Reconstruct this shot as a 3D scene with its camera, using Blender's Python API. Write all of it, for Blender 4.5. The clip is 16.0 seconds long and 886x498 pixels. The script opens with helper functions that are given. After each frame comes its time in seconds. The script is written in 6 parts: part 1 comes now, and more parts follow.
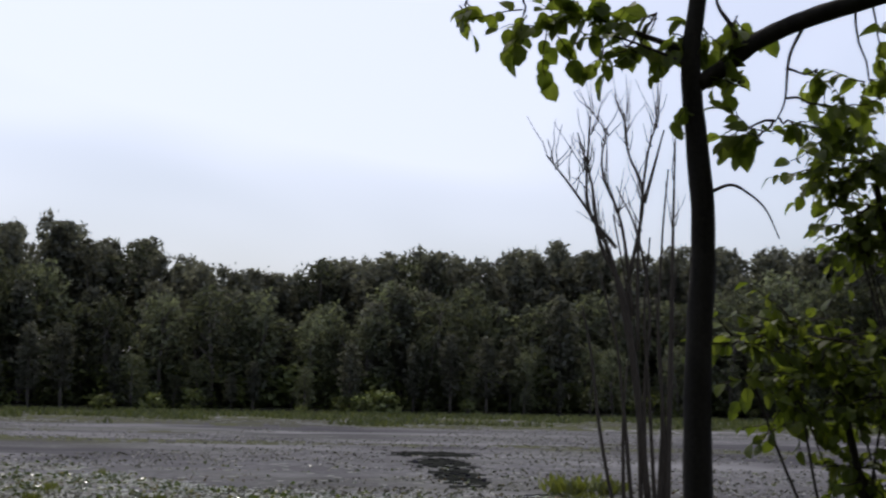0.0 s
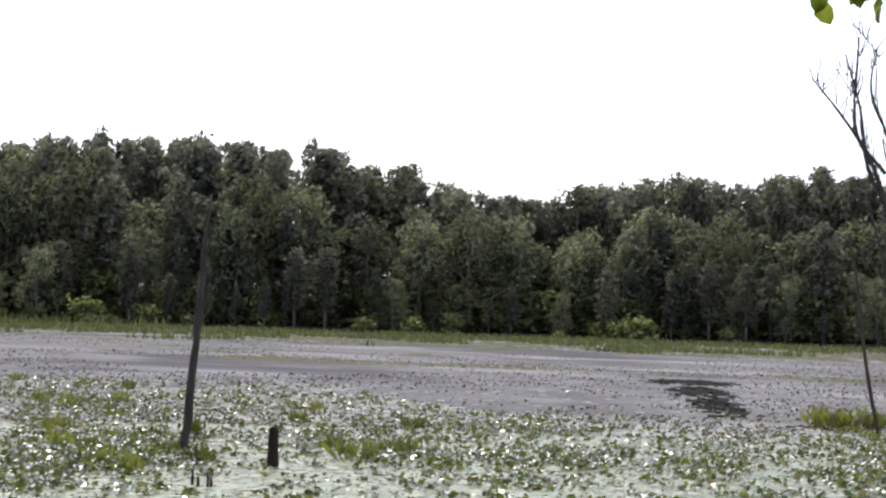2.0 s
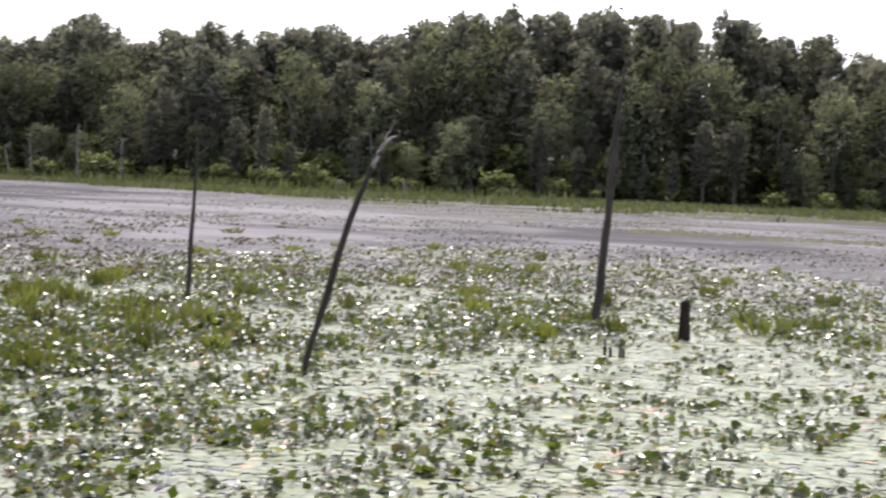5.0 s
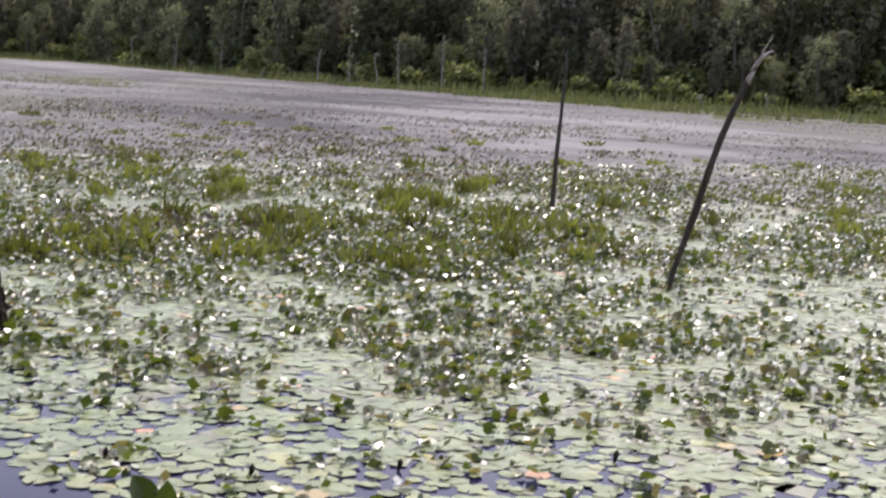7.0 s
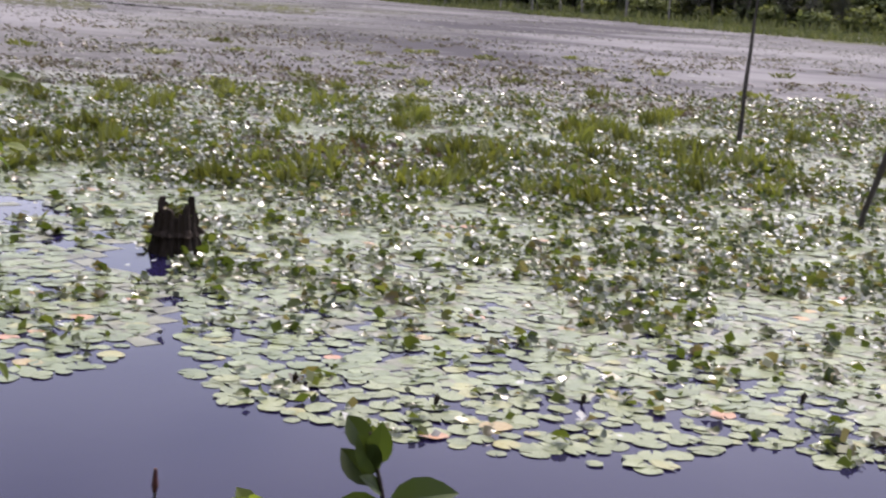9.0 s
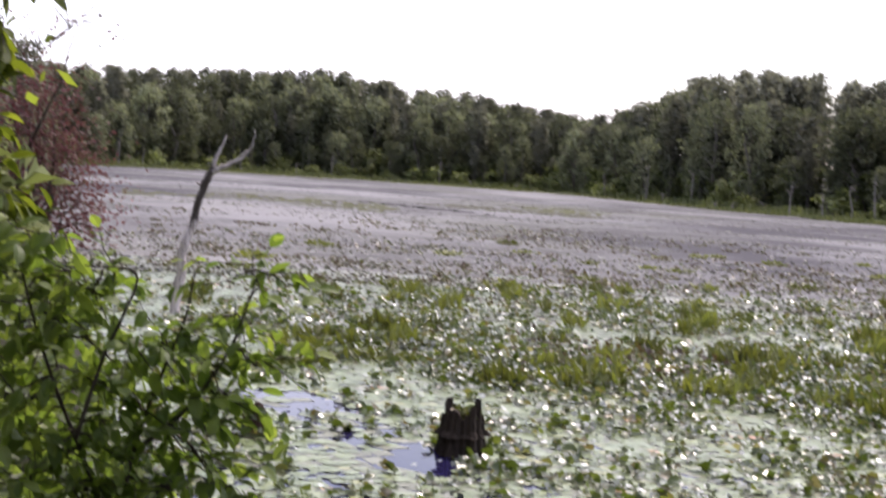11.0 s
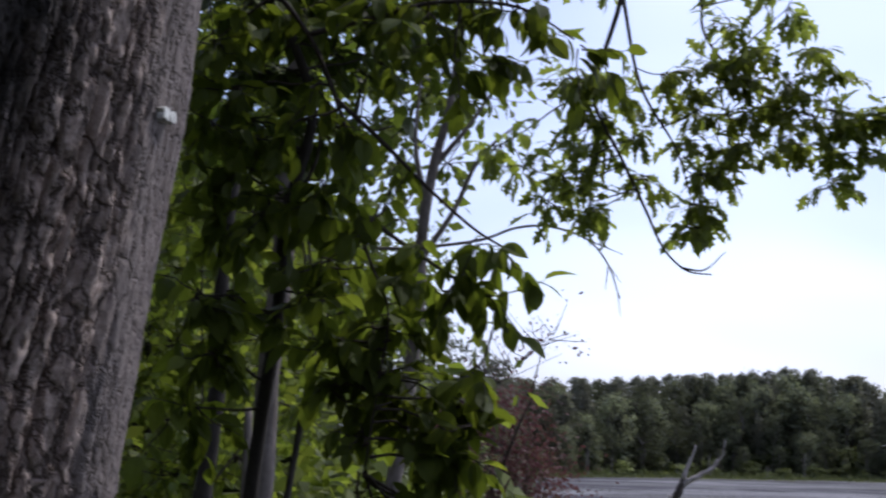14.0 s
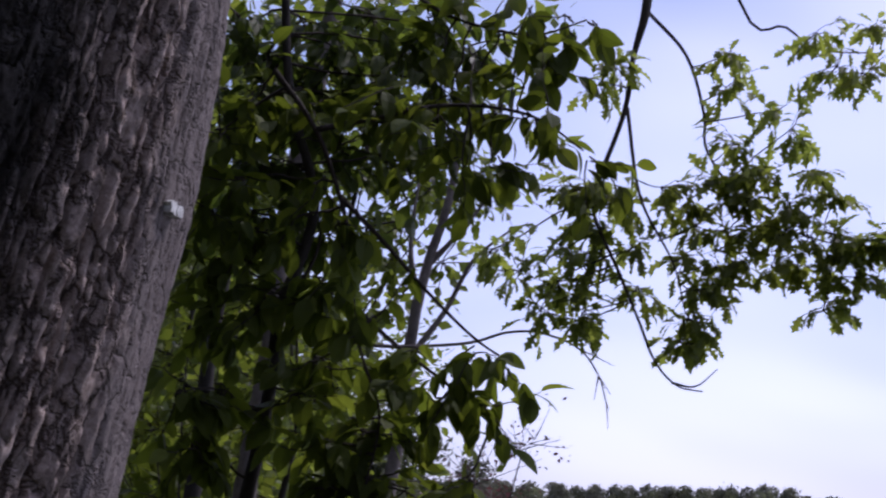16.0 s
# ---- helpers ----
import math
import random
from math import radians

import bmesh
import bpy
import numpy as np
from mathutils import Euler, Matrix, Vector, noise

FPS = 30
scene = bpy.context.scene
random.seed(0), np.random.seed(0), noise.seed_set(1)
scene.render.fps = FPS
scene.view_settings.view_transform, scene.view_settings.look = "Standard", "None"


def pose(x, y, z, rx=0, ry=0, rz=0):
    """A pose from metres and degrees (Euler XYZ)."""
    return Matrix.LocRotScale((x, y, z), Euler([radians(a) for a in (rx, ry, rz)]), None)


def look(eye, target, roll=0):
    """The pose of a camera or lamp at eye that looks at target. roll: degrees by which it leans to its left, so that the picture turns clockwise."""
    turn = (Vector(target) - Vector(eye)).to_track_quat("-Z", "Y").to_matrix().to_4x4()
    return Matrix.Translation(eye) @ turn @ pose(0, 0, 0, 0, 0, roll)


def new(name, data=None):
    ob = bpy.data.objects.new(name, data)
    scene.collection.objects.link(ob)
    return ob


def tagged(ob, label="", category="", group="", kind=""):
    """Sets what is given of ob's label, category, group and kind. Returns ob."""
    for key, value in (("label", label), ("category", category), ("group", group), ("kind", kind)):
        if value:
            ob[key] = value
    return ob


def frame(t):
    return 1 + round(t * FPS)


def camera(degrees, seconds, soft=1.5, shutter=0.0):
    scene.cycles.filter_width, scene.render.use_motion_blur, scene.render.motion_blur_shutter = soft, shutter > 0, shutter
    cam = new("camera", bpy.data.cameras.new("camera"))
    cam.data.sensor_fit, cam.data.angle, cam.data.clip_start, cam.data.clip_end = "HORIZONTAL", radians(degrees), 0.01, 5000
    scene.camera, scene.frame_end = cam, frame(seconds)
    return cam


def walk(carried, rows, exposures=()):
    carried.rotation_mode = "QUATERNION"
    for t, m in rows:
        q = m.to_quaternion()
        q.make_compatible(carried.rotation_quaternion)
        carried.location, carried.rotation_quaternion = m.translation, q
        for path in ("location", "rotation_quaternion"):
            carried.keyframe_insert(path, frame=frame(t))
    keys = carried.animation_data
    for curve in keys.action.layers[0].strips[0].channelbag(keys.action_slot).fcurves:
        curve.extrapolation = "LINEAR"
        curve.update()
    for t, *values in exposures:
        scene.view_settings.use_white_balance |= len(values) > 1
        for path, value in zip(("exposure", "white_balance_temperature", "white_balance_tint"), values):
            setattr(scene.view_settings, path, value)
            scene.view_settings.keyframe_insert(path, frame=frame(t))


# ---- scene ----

# ---------------------------------------------------------------- camera
# seconds, eye (m), heading to the left of +y, tilt up, lean (degrees)
WALK = [
    (0, 0.001, 0.239, 2.144, 0.00, 5.47, 1.16),
    (0.5, 0.009, 0.313, 2.161, 3.03, 5.18, 1.24),
    (1, -0.003, 0.310, 2.163, 7.35, 4.36, 2.24),
    (1.5, -0.006, 0.309, 2.157, 8.80, 3.32, 1.85),
    (2, -0.015, 0.300, 2.162, 9.70, 2.40, 1.93),
    (2.5, -0.019, 0.300, 2.173, 11.78, 1.48, 2.03),
    (3, -0.036, 0.304, 2.175, 15.17, 0.35, 1.95),
    (3.2, -0.031, 0.312, 2.173, 16.50, -0.12, 1.90),
    (5.3, -0.131, 0.316, 2.135, 27.39, -3.28, 2.09),
    (5.5, -0.158, 0.307, 2.147, 29.49, -3.28, 1.90),
    (6, -0.184, 0.255, 2.149, 34.35, -3.77, 2.03),
    (6.5, -0.181, 0.231, 2.150, 36.94, -5.01, 2.97),
    (7, -0.199, 0.216, 2.134, 38.18, -6.87, 3.28),
    (7.5, -0.229, 0.228, 2.140, 39.64, -9.88, 4.21),
    (8, -0.240, 0.234, 2.150, 40.87, -11.38, 4.45),
    (8.2, -0.243, 0.228, 2.156, 41.45, -11.21, 4.29),
    (10.3, -0.236, 0.138, 2.155, 52.28, -6.78, 3.23),
    (10.5, -0.241, 0.137, 2.159, 53.46, -5.96, 3.37),
    (11, -0.256, 0.152, 2.182, 56.08, -2.99, 3.73),
    (11.5, -0.265, 0.150, 2.223, 58.59, 0.27, 3.69),
    (12, -0.254, 0.149, 2.240, 59.75, 3.41, 3.90),
    (12.5, -0.297, 0.161, 2.251, 62.27, 6.04, 3.08),
    (13, -0.313, 0.167, 2.258, 66.24, 6.83, 2.41),
    (13.5, -0.302, 0.151, 2.251, 70.24, 7.29, 2.14),
    (14, -0.326, 0.149, 2.249, 74.02, 7.85, 1.20),
    (14.5, -0.341, 0.136, 2.250, 76.89, 8.65, 1.49),
    (15, -0.367, 0.131, 2.265, 76.35, 9.89, 2.32),
    (15.5, -0.376, 0.134, 2.271, 75.64, 11.11, 3.10),
    (16, -0.382, 0.139, 2.274, 73.72, 11.54, 4.52),
]
cam = camera(32.8, 16.0, soft=2.2, shutter=0.4)


def aim(x, y, z, yaw, pitch, roll):
    a, b = radians(yaw), radians(pitch)
    return look((x, y, z), (x - math.sin(a) * math.cos(b), y + math.cos(a) * math.cos(b), z + math.sin(b)), roll)


EXPOSURES = [(0, -0.66, 6250, 12), (1.0, -0.40, 6050, 6), (1.5, 0.03, 6150, 8), (2.0, 0.56, 6350, 13), (3.0, 0.88, 6550, 17), (5.5, 0.8, 6600, 16), (6.5, 0.8, 6600, 17), (7.2, 0.58, 6600, 18), (8.0, 0.48, 6550, 20), (10.3, 0.9, 6550, 20), (11.0, 0.75, 6500, 20),
             (11.7, -0.52, 5900, 26), (12.5, -0.96, 5800, 30), (13.5, -0.84, 5800, 26), (14.2, 0.02, 5600, 14), (14.7, 0.16, 5400, 13), (15.3, -0.10, 5450, 20), (16, -0.46, 5600, 30)]
walk(cam, [(r[0], aim(*r[1:])) for r in WALK], EXPOSURES)

# ---------------------------------------------------------------- light
SUN_AZ, SUN_EL = 22.0, 55.0      # degrees to the left of +y, and above the horizon
world = bpy.data.worlds.new("sky")
scene.world = world
world.use_nodes = True
wt = world.node_tree
wt.nodes.clear()


def wnode(kind, **props):
    n = wt.nodes.new(kind)
    for k, v in props.items():
        n.inputs[k].default_value = v
    return n


sky = wt.nodes.new("ShaderNodeTexSky")
sky.sky_type = "NISHITA"
sky.sun_disc = False
sky.sun_elevation = radians(SUN_EL)
sky.sun_rotation = radians(-SUN_AZ)
sky.dust_density = 2.8
sky.ozone_density = 3.0
sky.air_density = 1.0
coord = wt.nodes.new("ShaderNodeTexCoord")
stretch = wt.nodes.new("ShaderNodeMapping")
stretch.inputs["Scale"].default_value = (1.0, 1.0, 2.2)
cloud = wnode("ShaderNodeTexNoise", Scale=1.7, Detail=3.0, Roughness=0.5, Distortion=0.3)
ramp = wt.nodes.new("ShaderNodeValToRGB")
ramp.color_ramp.elements[0].position, ramp.color_ramp.elements[1].position = 0.34, 0.66
mix = wt.nodes.new("ShaderNodeMixRGB")
mix.inputs["Color2"].default_value = (13.4, 13.5, 15.2, 1)
fade = wt.nodes.new("ShaderNodeMath")
fade.operation = "MULTIPLY"
fade.inputs[1].default_value = 0.48
back = wnode("ShaderNodeBackground", Strength=0.15)
outw = wt.nodes.new("ShaderNodeOutputWorld")
wt.links.new(coord.outputs["Generated"], stretch.inputs["Vector"])
wt.links.new(stretch.outputs["Vector"], cloud.inputs["Vector"])
wt.links.new(cloud.outputs["Fac"], ramp.inputs["Fac"])
wt.links.new(ramp.outputs["Color"], fade.inputs[0])
wt.links.new(fade.outputs[0], mix.inputs["Fac"])
wt.links.new(sky.outputs["Color"], mix.inputs["Color1"])
wt.links.new(mix.outputs["Color"], back.inputs["Color"])
wt.links.new(back.outputs["Background"], outw.inputs["Surface"])

lamp = bpy.data.lights.new("sun", "SUN")
lamp.energy, lamp.angle, lamp.color = 2.7, radians(0.6), (1.0, 0.93, 0.81)
sun = new("sun", lamp)
a, e = radians(SUN_AZ), radians(SUN_EL)
sun.matrix_world = look((-math.sin(a) * math.cos(e) * 50, math.cos(a) * math.cos(e) * 50, math.sin(e) * 50), (0, 0, 0))

# ---------------------------------------------------------------- materials


class Nodes:
    """A small builder for node materials."""

    def __init__(self, name):
        self.mat = bpy.data.materials.new(name)
        self.mat.use_nodes = True
        self.t = self.mat.node_tree
        self.bsdf = self.t.nodes["Principled BSDF"]
        self.out = self.t.nodes["Material Output"]

    def add(self, kind, **inputs):
        n = self.t.nodes.new(kind)
        for k, v in inputs.items():
            n.inputs[k.replace("_", " ")].default_value = v
        return n

    def link(self, a, b):
        self.t.links.new(a, b)

    def noise(self, scale, detail=4.0, rough=0.55, coords="Object", stretch=None):
        c = self.add("ShaderNodeTexCoord")
        n = self.add("ShaderNodeTexNoise", Scale=scale, Detail=detail, Roughness=rough)
        src = c.outputs[coords]
        if stretch:
            m = self.add("ShaderNodeMapping")
            m.inputs["Scale"].default_value = stretch
            self.link(src, m.inputs["Vector"])
            src = m.outputs["Vector"]
        self.link(src, n.inputs["Vector"])
        return n.outputs["Fac"]

    def ramp(self, fac, *stops):
        r = self.add("ShaderNodeValToRGB")
        el = r.color_ramp.elements
        while len(el) < len(stops):
            el.new(0.5)
        for k, (p, c) in zip(el, stops):
            k.position, k.color = p, (*c, 1)
        self.link(fac, r.inputs["Fac"])
        return r.outputs["Color"]

    def mixed(self, fac, a, b, mode="MIX"):
        m = self.add("ShaderNodeMixRGB")
        m.blend_type = mode
        for sock, v in ((m.inputs["Fac"], fac), (m.inputs["Color1"], a), (m.inputs["Color2"], b)):
            if hasattr(v, "is_output"):
                self.link(v, sock)
            else:
                sock.default_value = v if isinstance(v, float) else (*v, 1)
        return m.outputs["Color"]

    def bump(self, fac, strength=0.4, distance=0.02):
        b = self.add("ShaderNodeBump", Strength=strength, Distance=distance)
        self.link(fac, b.inputs["Height"])
        self.link(b.outputs["Normal"], self.bsdf.inputs["Normal"])
        return b.outputs["Normal"]

    def finish(self, colour=None, rough=0.6, spec=0.5):
        if colour is not None:
            self.link(colour, self.bsdf.inputs["Base Color"])
        self.bsdf.inputs["Roughness"].default_value = rough
        self.bsdf.inputs["Specular IOR Level"].default_value = spec
        return self.mat


def leaf_material(name, stops, rough=0.45, through_light=0.35, through_gain=1.6, scale=3.0, spec=0.5, spread=0.3, hue=0.022, glow=(1.0, 1.05, 0.45)):
    """Leaves: colour differs from leaf to leaf and from plant to plant; sunlight glows through them."""
    n = Nodes(name)
    g = n.add("ShaderNodeNewGeometry")
    o = n.add("ShaderNodeObjectInfo")
    col = n.ramp(g.outputs["Random Per Island"], *stops)
    h = n.add("ShaderNodeHueSaturation")
    m = n.add("ShaderNodeMapRange", To_Min=1 - spread, To_Max=1 + 1.3 * spread)
    n.link(o.outputs["Random"], m.inputs["Value"])
    n.link(m.outputs["Result"], h.inputs["Value"])
    big = n.noise(scale, 3.0)
    m2 = n.add("ShaderNodeMapRange", To_Min=0.5 - hue, To_Max=0.5 + hue)
    n.link(big, m2.inputs["Value"])
    n.link(m2.outputs["Result"], h.inputs["Hue"])
    n.link(col, h.inputs["Color"])
    n.finish(h.outputs["Color"], rough, spec)
    tr = n.add("ShaderNodeBsdfTranslucent")
    shine = n.mixed(1.0, h.outputs["Color"], tuple(through_gain * q for q in glow), "MULTIPLY")
    n.link(shine, tr.inputs["Color"])
    mx = n.add("ShaderNodeMixShader", Fac=through_light)
    n.link(n.bsdf.outputs[0], mx.inputs[1])
    n.link(tr.outputs[0], mx.inputs[2])
    n.link(mx.outputs[0], n.out.inputs["Surface"])
    return n.mat


def bark_material(name, dark, light, scale=9.0, stretch=(1, 1, 0.18), depth=0.02, strength=0.7, moss=None):
    n = Nodes(name)
    ridges = n.noise(scale, 6.0, 0.65, stretch=stretch)
    fine = n.noise(scale * 6, 4.0, 0.6)
    col = n.ramp(ridges, (0.32, dark), (0.68, light))
    col = n.mixed(0.35, col, n.ramp(fine, (0.3, dark), (0.7, light)))
    if moss:
        patch = n.noise(scale * 0.45, 5.0, 0.6)
        col = n.mixed(n.ramp(patch, (0.56, (0, 0, 0)), (0.66, (0.8, 0.8, 0.8))), col, moss)
    both = n.mixed(0.3, ridges, fine)
    n.bump(both, strength, depth)
    return n.finish(col, 0.9, 0.2)


PINE = leaf_material("pine_needles", ((0.0, (0.130, 0.134, 0.110)), (0.6, (0.150, 0.154, 0.124)), (1.0, (0.170, 0.174, 0.138))), 0.85, 0.45, 1.25, 0.3, 0.1, 0.2, 0.02, (1.0, 1.0, 0.78))
BROAD = leaf_material("far_leaves", ((0.0, (0.118, 0.129, 0.090)), (0.6, (0.140, 0.153, 0.104)), (1.0, (0.165, 0.179, 0.119))), 0.8, 0.45, 1.35, 0.3, 0.1, 0.52, 0.03, (1.0, 1.03, 0.72))
SHORELEAF = leaf_material("shore_shrub_leaf", ((0.0, (0.120, 0.140, 0.062)), (0.6, (0.150, 0.172, 0.078)), (1.0, (0.185, 0.205, 0.098))), 0.75, 0.42, 1.4, 0.3, 0.15, 0.45, 0.03, (1.0, 1.03, 0.60))
BARK_FAR = bark_material("forest_bark", (0.06, 0.052, 0.045), (0.16, 0.145, 0.125), 3.0)
POLEWOOD = bark_material("pale_dead_pole", (0.09, 0.080, 0.070), (0.27, 0.245, 0.225), 6.0, (1, 1, 0.2), 0.01)
BLEACHED = bark_material("bleached_wood", (0.16, 0.13, 0.12), (0.52, 0.47, 0.45), 20.0, (1, 1, 0.1), 0.01)
REDWOOD = bark_material("rotten_red_wood", (0.035, 0.020, 0.018), (0.20, 0.125, 0.11), 16.0, (1, 1, 0.2), 0.015, 0.9)
GREYWOOD = bark_material("grey_dead_wood", (0.020, 0.017, 0.015), (0.092, 0.079, 0.069), 18.0, (1, 1, 0.12), 0.012, 0.9)
DARKWOOD = bark_material("dark_wet_wood", (0.012, 0.009, 0.007), (0.055, 0.040, 0.031), 16.0, (1, 1, 0.14), 0.015, 0.9)


def water_material():
    n = Nodes("pond_water")
    n.bsdf.inputs["Base Color"].default_value = (0.012, 0.010, 0.036, 1)
    n.bsdf.inputs["IOR"].default_value = 1.33
    n.bump(n.noise(5.0, 3.0, 0.5), 0.05, 0.01)
    return n.finish(None, 0.03, 0.115)


def mat_material():
    """The close mat of small floating leaves: mauve-grey, with soft duller and greener drifts."""
    n = Nodes("floating_leaf_mat")
    c = n.add("ShaderNodeTexCoord")
    cells = n.add("ShaderNodeTexVoronoi", Scale=6.0)
    n.link(c.outputs["Object"], cells.inputs["Vector"])
    leaf = n.ramp(cells.outputs["Color"], (0.1, (0.086, 0.082, 0.083)), (0.45, (0.119, 0.114, 0.115)), (0.8, (0.157, 0.151, 0.151)), (0.97, (0.232, 0.228, 0.218)))
    broad = n.noise(0.05, 4.0, 0.55)
    col = n.mixed(n.ramp(broad, (0.48, (0, 0, 0)), (0.70, (0.45, 0.45, 0.45))), leaf, (0.135, 0.140, 0.085))
    clump = n.noise(0.30, 4.0, 0.6)
    col = n.mixed(n.ramp(clump, (0.34, (0.6, 0.6, 0.6)), (0.54, (0, 0, 0))), col, (0.060, 0.055, 0.054))
    streak = n.noise(0.035, 4.0, 0.6, stretch=(0.9, 1.0, 1))
    col = n.mixed(n.ramp(streak, (0.43, (0.9, 0.9, 0.9)), (0.51, (0, 0, 0))), col, (0.054, 0.050, 0.055))
    pale = n.noise(0.06, 4.0, 0.65, stretch=(0.7, 1.0, 1))
    col = n.mixed(n.ramp(pale, (0.49, (0, 0, 0)), (0.60, (0.75, 0.75, 0.75))), col, (0.220, 0.213, 0.213))
    n.bump(n.noise(4.0, 3.0, 0.7), 0.4, 0.06)
    return n.finish(col, 0.9, 0.05)


def pad_fill_material():
    """Small overlapping leaves between the lily pads: pale grey-green, darker where water shows."""
    n = Nodes("small_floating_leaves")
    c = n.add("ShaderNodeTexCoord")
    cells = n.add("ShaderNodeTexVoronoi", Scale=11.0)
    n.link(c.outputs["Object"], cells.inputs["Vector"])
    col = n.ramp(cells.outputs["Color"], (0.15, (0.095, 0.098, 0.060)), (0.4, (0.142, 0.148, 0.096)), (0.75, (0.180, 0.186, 0.128)), (0.95, (0.25, 0.255, 0.185)))
    col = n.mixed(n.ramp(n.noise(3.5, 5.0, 0.7), (0.34, (0.5, 0.5, 0.5)), (0.46, (0, 0, 0))), col, (0.05, 0.050, 0.042))
    n.bump(n.noise(9.0, 3.0, 0.6), 0.3, 0.03)
    return n.finish(col, 0.45, 0.35)


def growth_shade_material():
    """Shade under the upright growth, painted as a dark brown surface with paler flecks."""
    n = Nodes("sodden_leaves")
    a_, b_ = n.noise(2.2, 5.0, 0.65), n.noise(13.0, 4.0, 0.7)
    col = n.ramp(a_, (0.35, (0.034, 0.034, 0.016)), (0.55, (0.055, 0.050, 0.030)), (0.7, (0.080, 0.060, 0.045)))
    col = n.mixed(n.ramp(b_, (0.50, (0, 0, 0)), (0.70, (0.8, 0.8, 0.8))), col, (0.13, 0.135, 0.085))
    n.bump(b_, 0.7, 0.05)
    return n.finish(col, 0.55, 0.4)


def sedge_bed_material():
    """Shallows off the far shore: thick green and yellow-green leaves over the grey mat."""
    n = Nodes("sedge_shallows")
    a_, b_ = n.noise(1.2, 5.0, 0.7), n.noise(0.08, 5.0, 0.65, stretch=(0.6, 1.0, 1))
    col = n.ramp(a_, (0.32, (0.030, 0.034, 0.012)), (0.5, (0.068, 0.072, 0.028)), (0.66, (0.115, 0.115, 0.06)), (0.78, (0.21, 0.205, 0.16)))
    col = n.mixed(n.ramp(b_, (0.40, (0.6, 0.6, 0.6)), (0.55, (0, 0, 0))), col, (0.07, 0.064, 0.062))
    n.bump(a_, 0.6, 0.1)
    return n.finish(col, 0.9, 0.06)


def pad_material(name, stops, rough=0.38, spec=0.65):
    n = Nodes(name)
    g = n.add("ShaderNodeNewGeometry")
    o = n.add("ShaderNodeObjectInfo")
    s = n.add("ShaderNodeMath")
    s.operation = "ADD"
    n.link(g.outputs["Random Per Island"], s.inputs[0])
    n.link(o.outputs["Random"], s.inputs[1])
    w = n.add("ShaderNodeMath")
    w.operation = "FRACT"
    n.link(s.outputs[0], w.inputs[0])
    col = n.ramp(w.outputs[0], *stops)
    blot = n.noise(9.0, 5.0, 0.65, coords="Object")
    col = n.mixed(n.ramp(blot, (0.45, (0.5, 0.5, 0.5)), (0.6, (0, 0, 0))), col, (0.12, 0.14, 0.065))
    n.bump(n.noise(25.0, 4.0, 0.65), 0.4, 0.012)
    return n.finish(col, rough, spec)


WATER = water_material()
MAT = mat_material()
SHALLOWS = sedge_bed_material()


# matt dark colour that paints the reflected woods in the pools
def pool_reflection_material():
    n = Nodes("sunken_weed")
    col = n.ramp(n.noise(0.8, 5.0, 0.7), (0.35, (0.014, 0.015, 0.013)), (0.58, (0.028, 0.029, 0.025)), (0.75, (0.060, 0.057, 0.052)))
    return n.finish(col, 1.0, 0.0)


POOL_REFLECTION = pool_reflection_material()
PADFILL = pad_fill_material()
GROWTH_SHADE = growth_shade_material()
PAD = pad_material("lily_pad", ((0.0, (0.100, 0.133, 0.055)), (0.35, (0.150, 0.190, 0.085)), (0.7, (0.190, 0.232, 0.112)), (0.93, (0.240, 0.276, 0.138)), (0.984, (0.31, 0.28, 0.09)), (0.995, (0.46, 0.20, 0.11))), 0.38, 0.36)
RAISED = leaf_material("raised_pad", ((0.0, (0.040, 0.058, 0.013)), (0.45, (0.072, 0.100, 0.022)), (0.75, (0.115, 0.140, 0.042)), (0.90, (0.130, 0.105, 0.060)), (1.0, (0.21, 0.20, 0.13))), 0.28, 0.45, 1.5, 1.0, 0.5, 0.3, 0.02, (1.0, 1.0, 0.5))
# near-white leaf colour that paints sun glints on the lily bed
GLINT_LEAF = pad_material("painted_leaf_glint", ((0.0, (0.34, 0.35, 0.28)), (0.5, (0.52, 0.52, 0.46)), (1.0, (0.68, 0.67, 0.62))), 0.2, 0.7)
REED = leaf_material("pickerelweed_leaf", ((0.0, (0.048, 0.056, 0.014)), (0.4, (0.085, 0.096, 0.026)), (0.85, (0.145, 0.152, 0.05)), (1.0, (0.15, 0.10, 0.05))), 0.45, 0.35, 1.4, 1.0, 0.4, 0.4, 0.03)
SEDGE = leaf_material("shore_sedge", ((0.0, (0.055, 0.066, 0.020)), (0.6, (0.085, 0.095, 0.034)), (1.0, (0.14, 0.145, 0.075))), 0.6, 0.3, 1.4, 0.3)
# the two palest stops paint glints on the mat
MATLEAF = leaf_material("mat_leaf", ((0.0, (0.075, 0.070, 0.068)), (0.4, (0.115, 0.107, 0.10)), (0.6, (0.10, 0.10, 0.06)), (0.8, (0.22, 0.212, 0.205)), (1.0, (0.42, 0.41, 0.39))), 0.5, 0.2, 1.2, 1.0, 0.4)
BROWN = leaf_material("browned_leaf", ((0.0, (0.075, 0.046, 0.036)), (0.45, (0.115, 0.080, 0.058)), (0.75, (0.095, 0.095, 0.045)), (1.0, (0.25, 0.235, 0.20))), 0.4, 0.3, 1.3, 1.0)


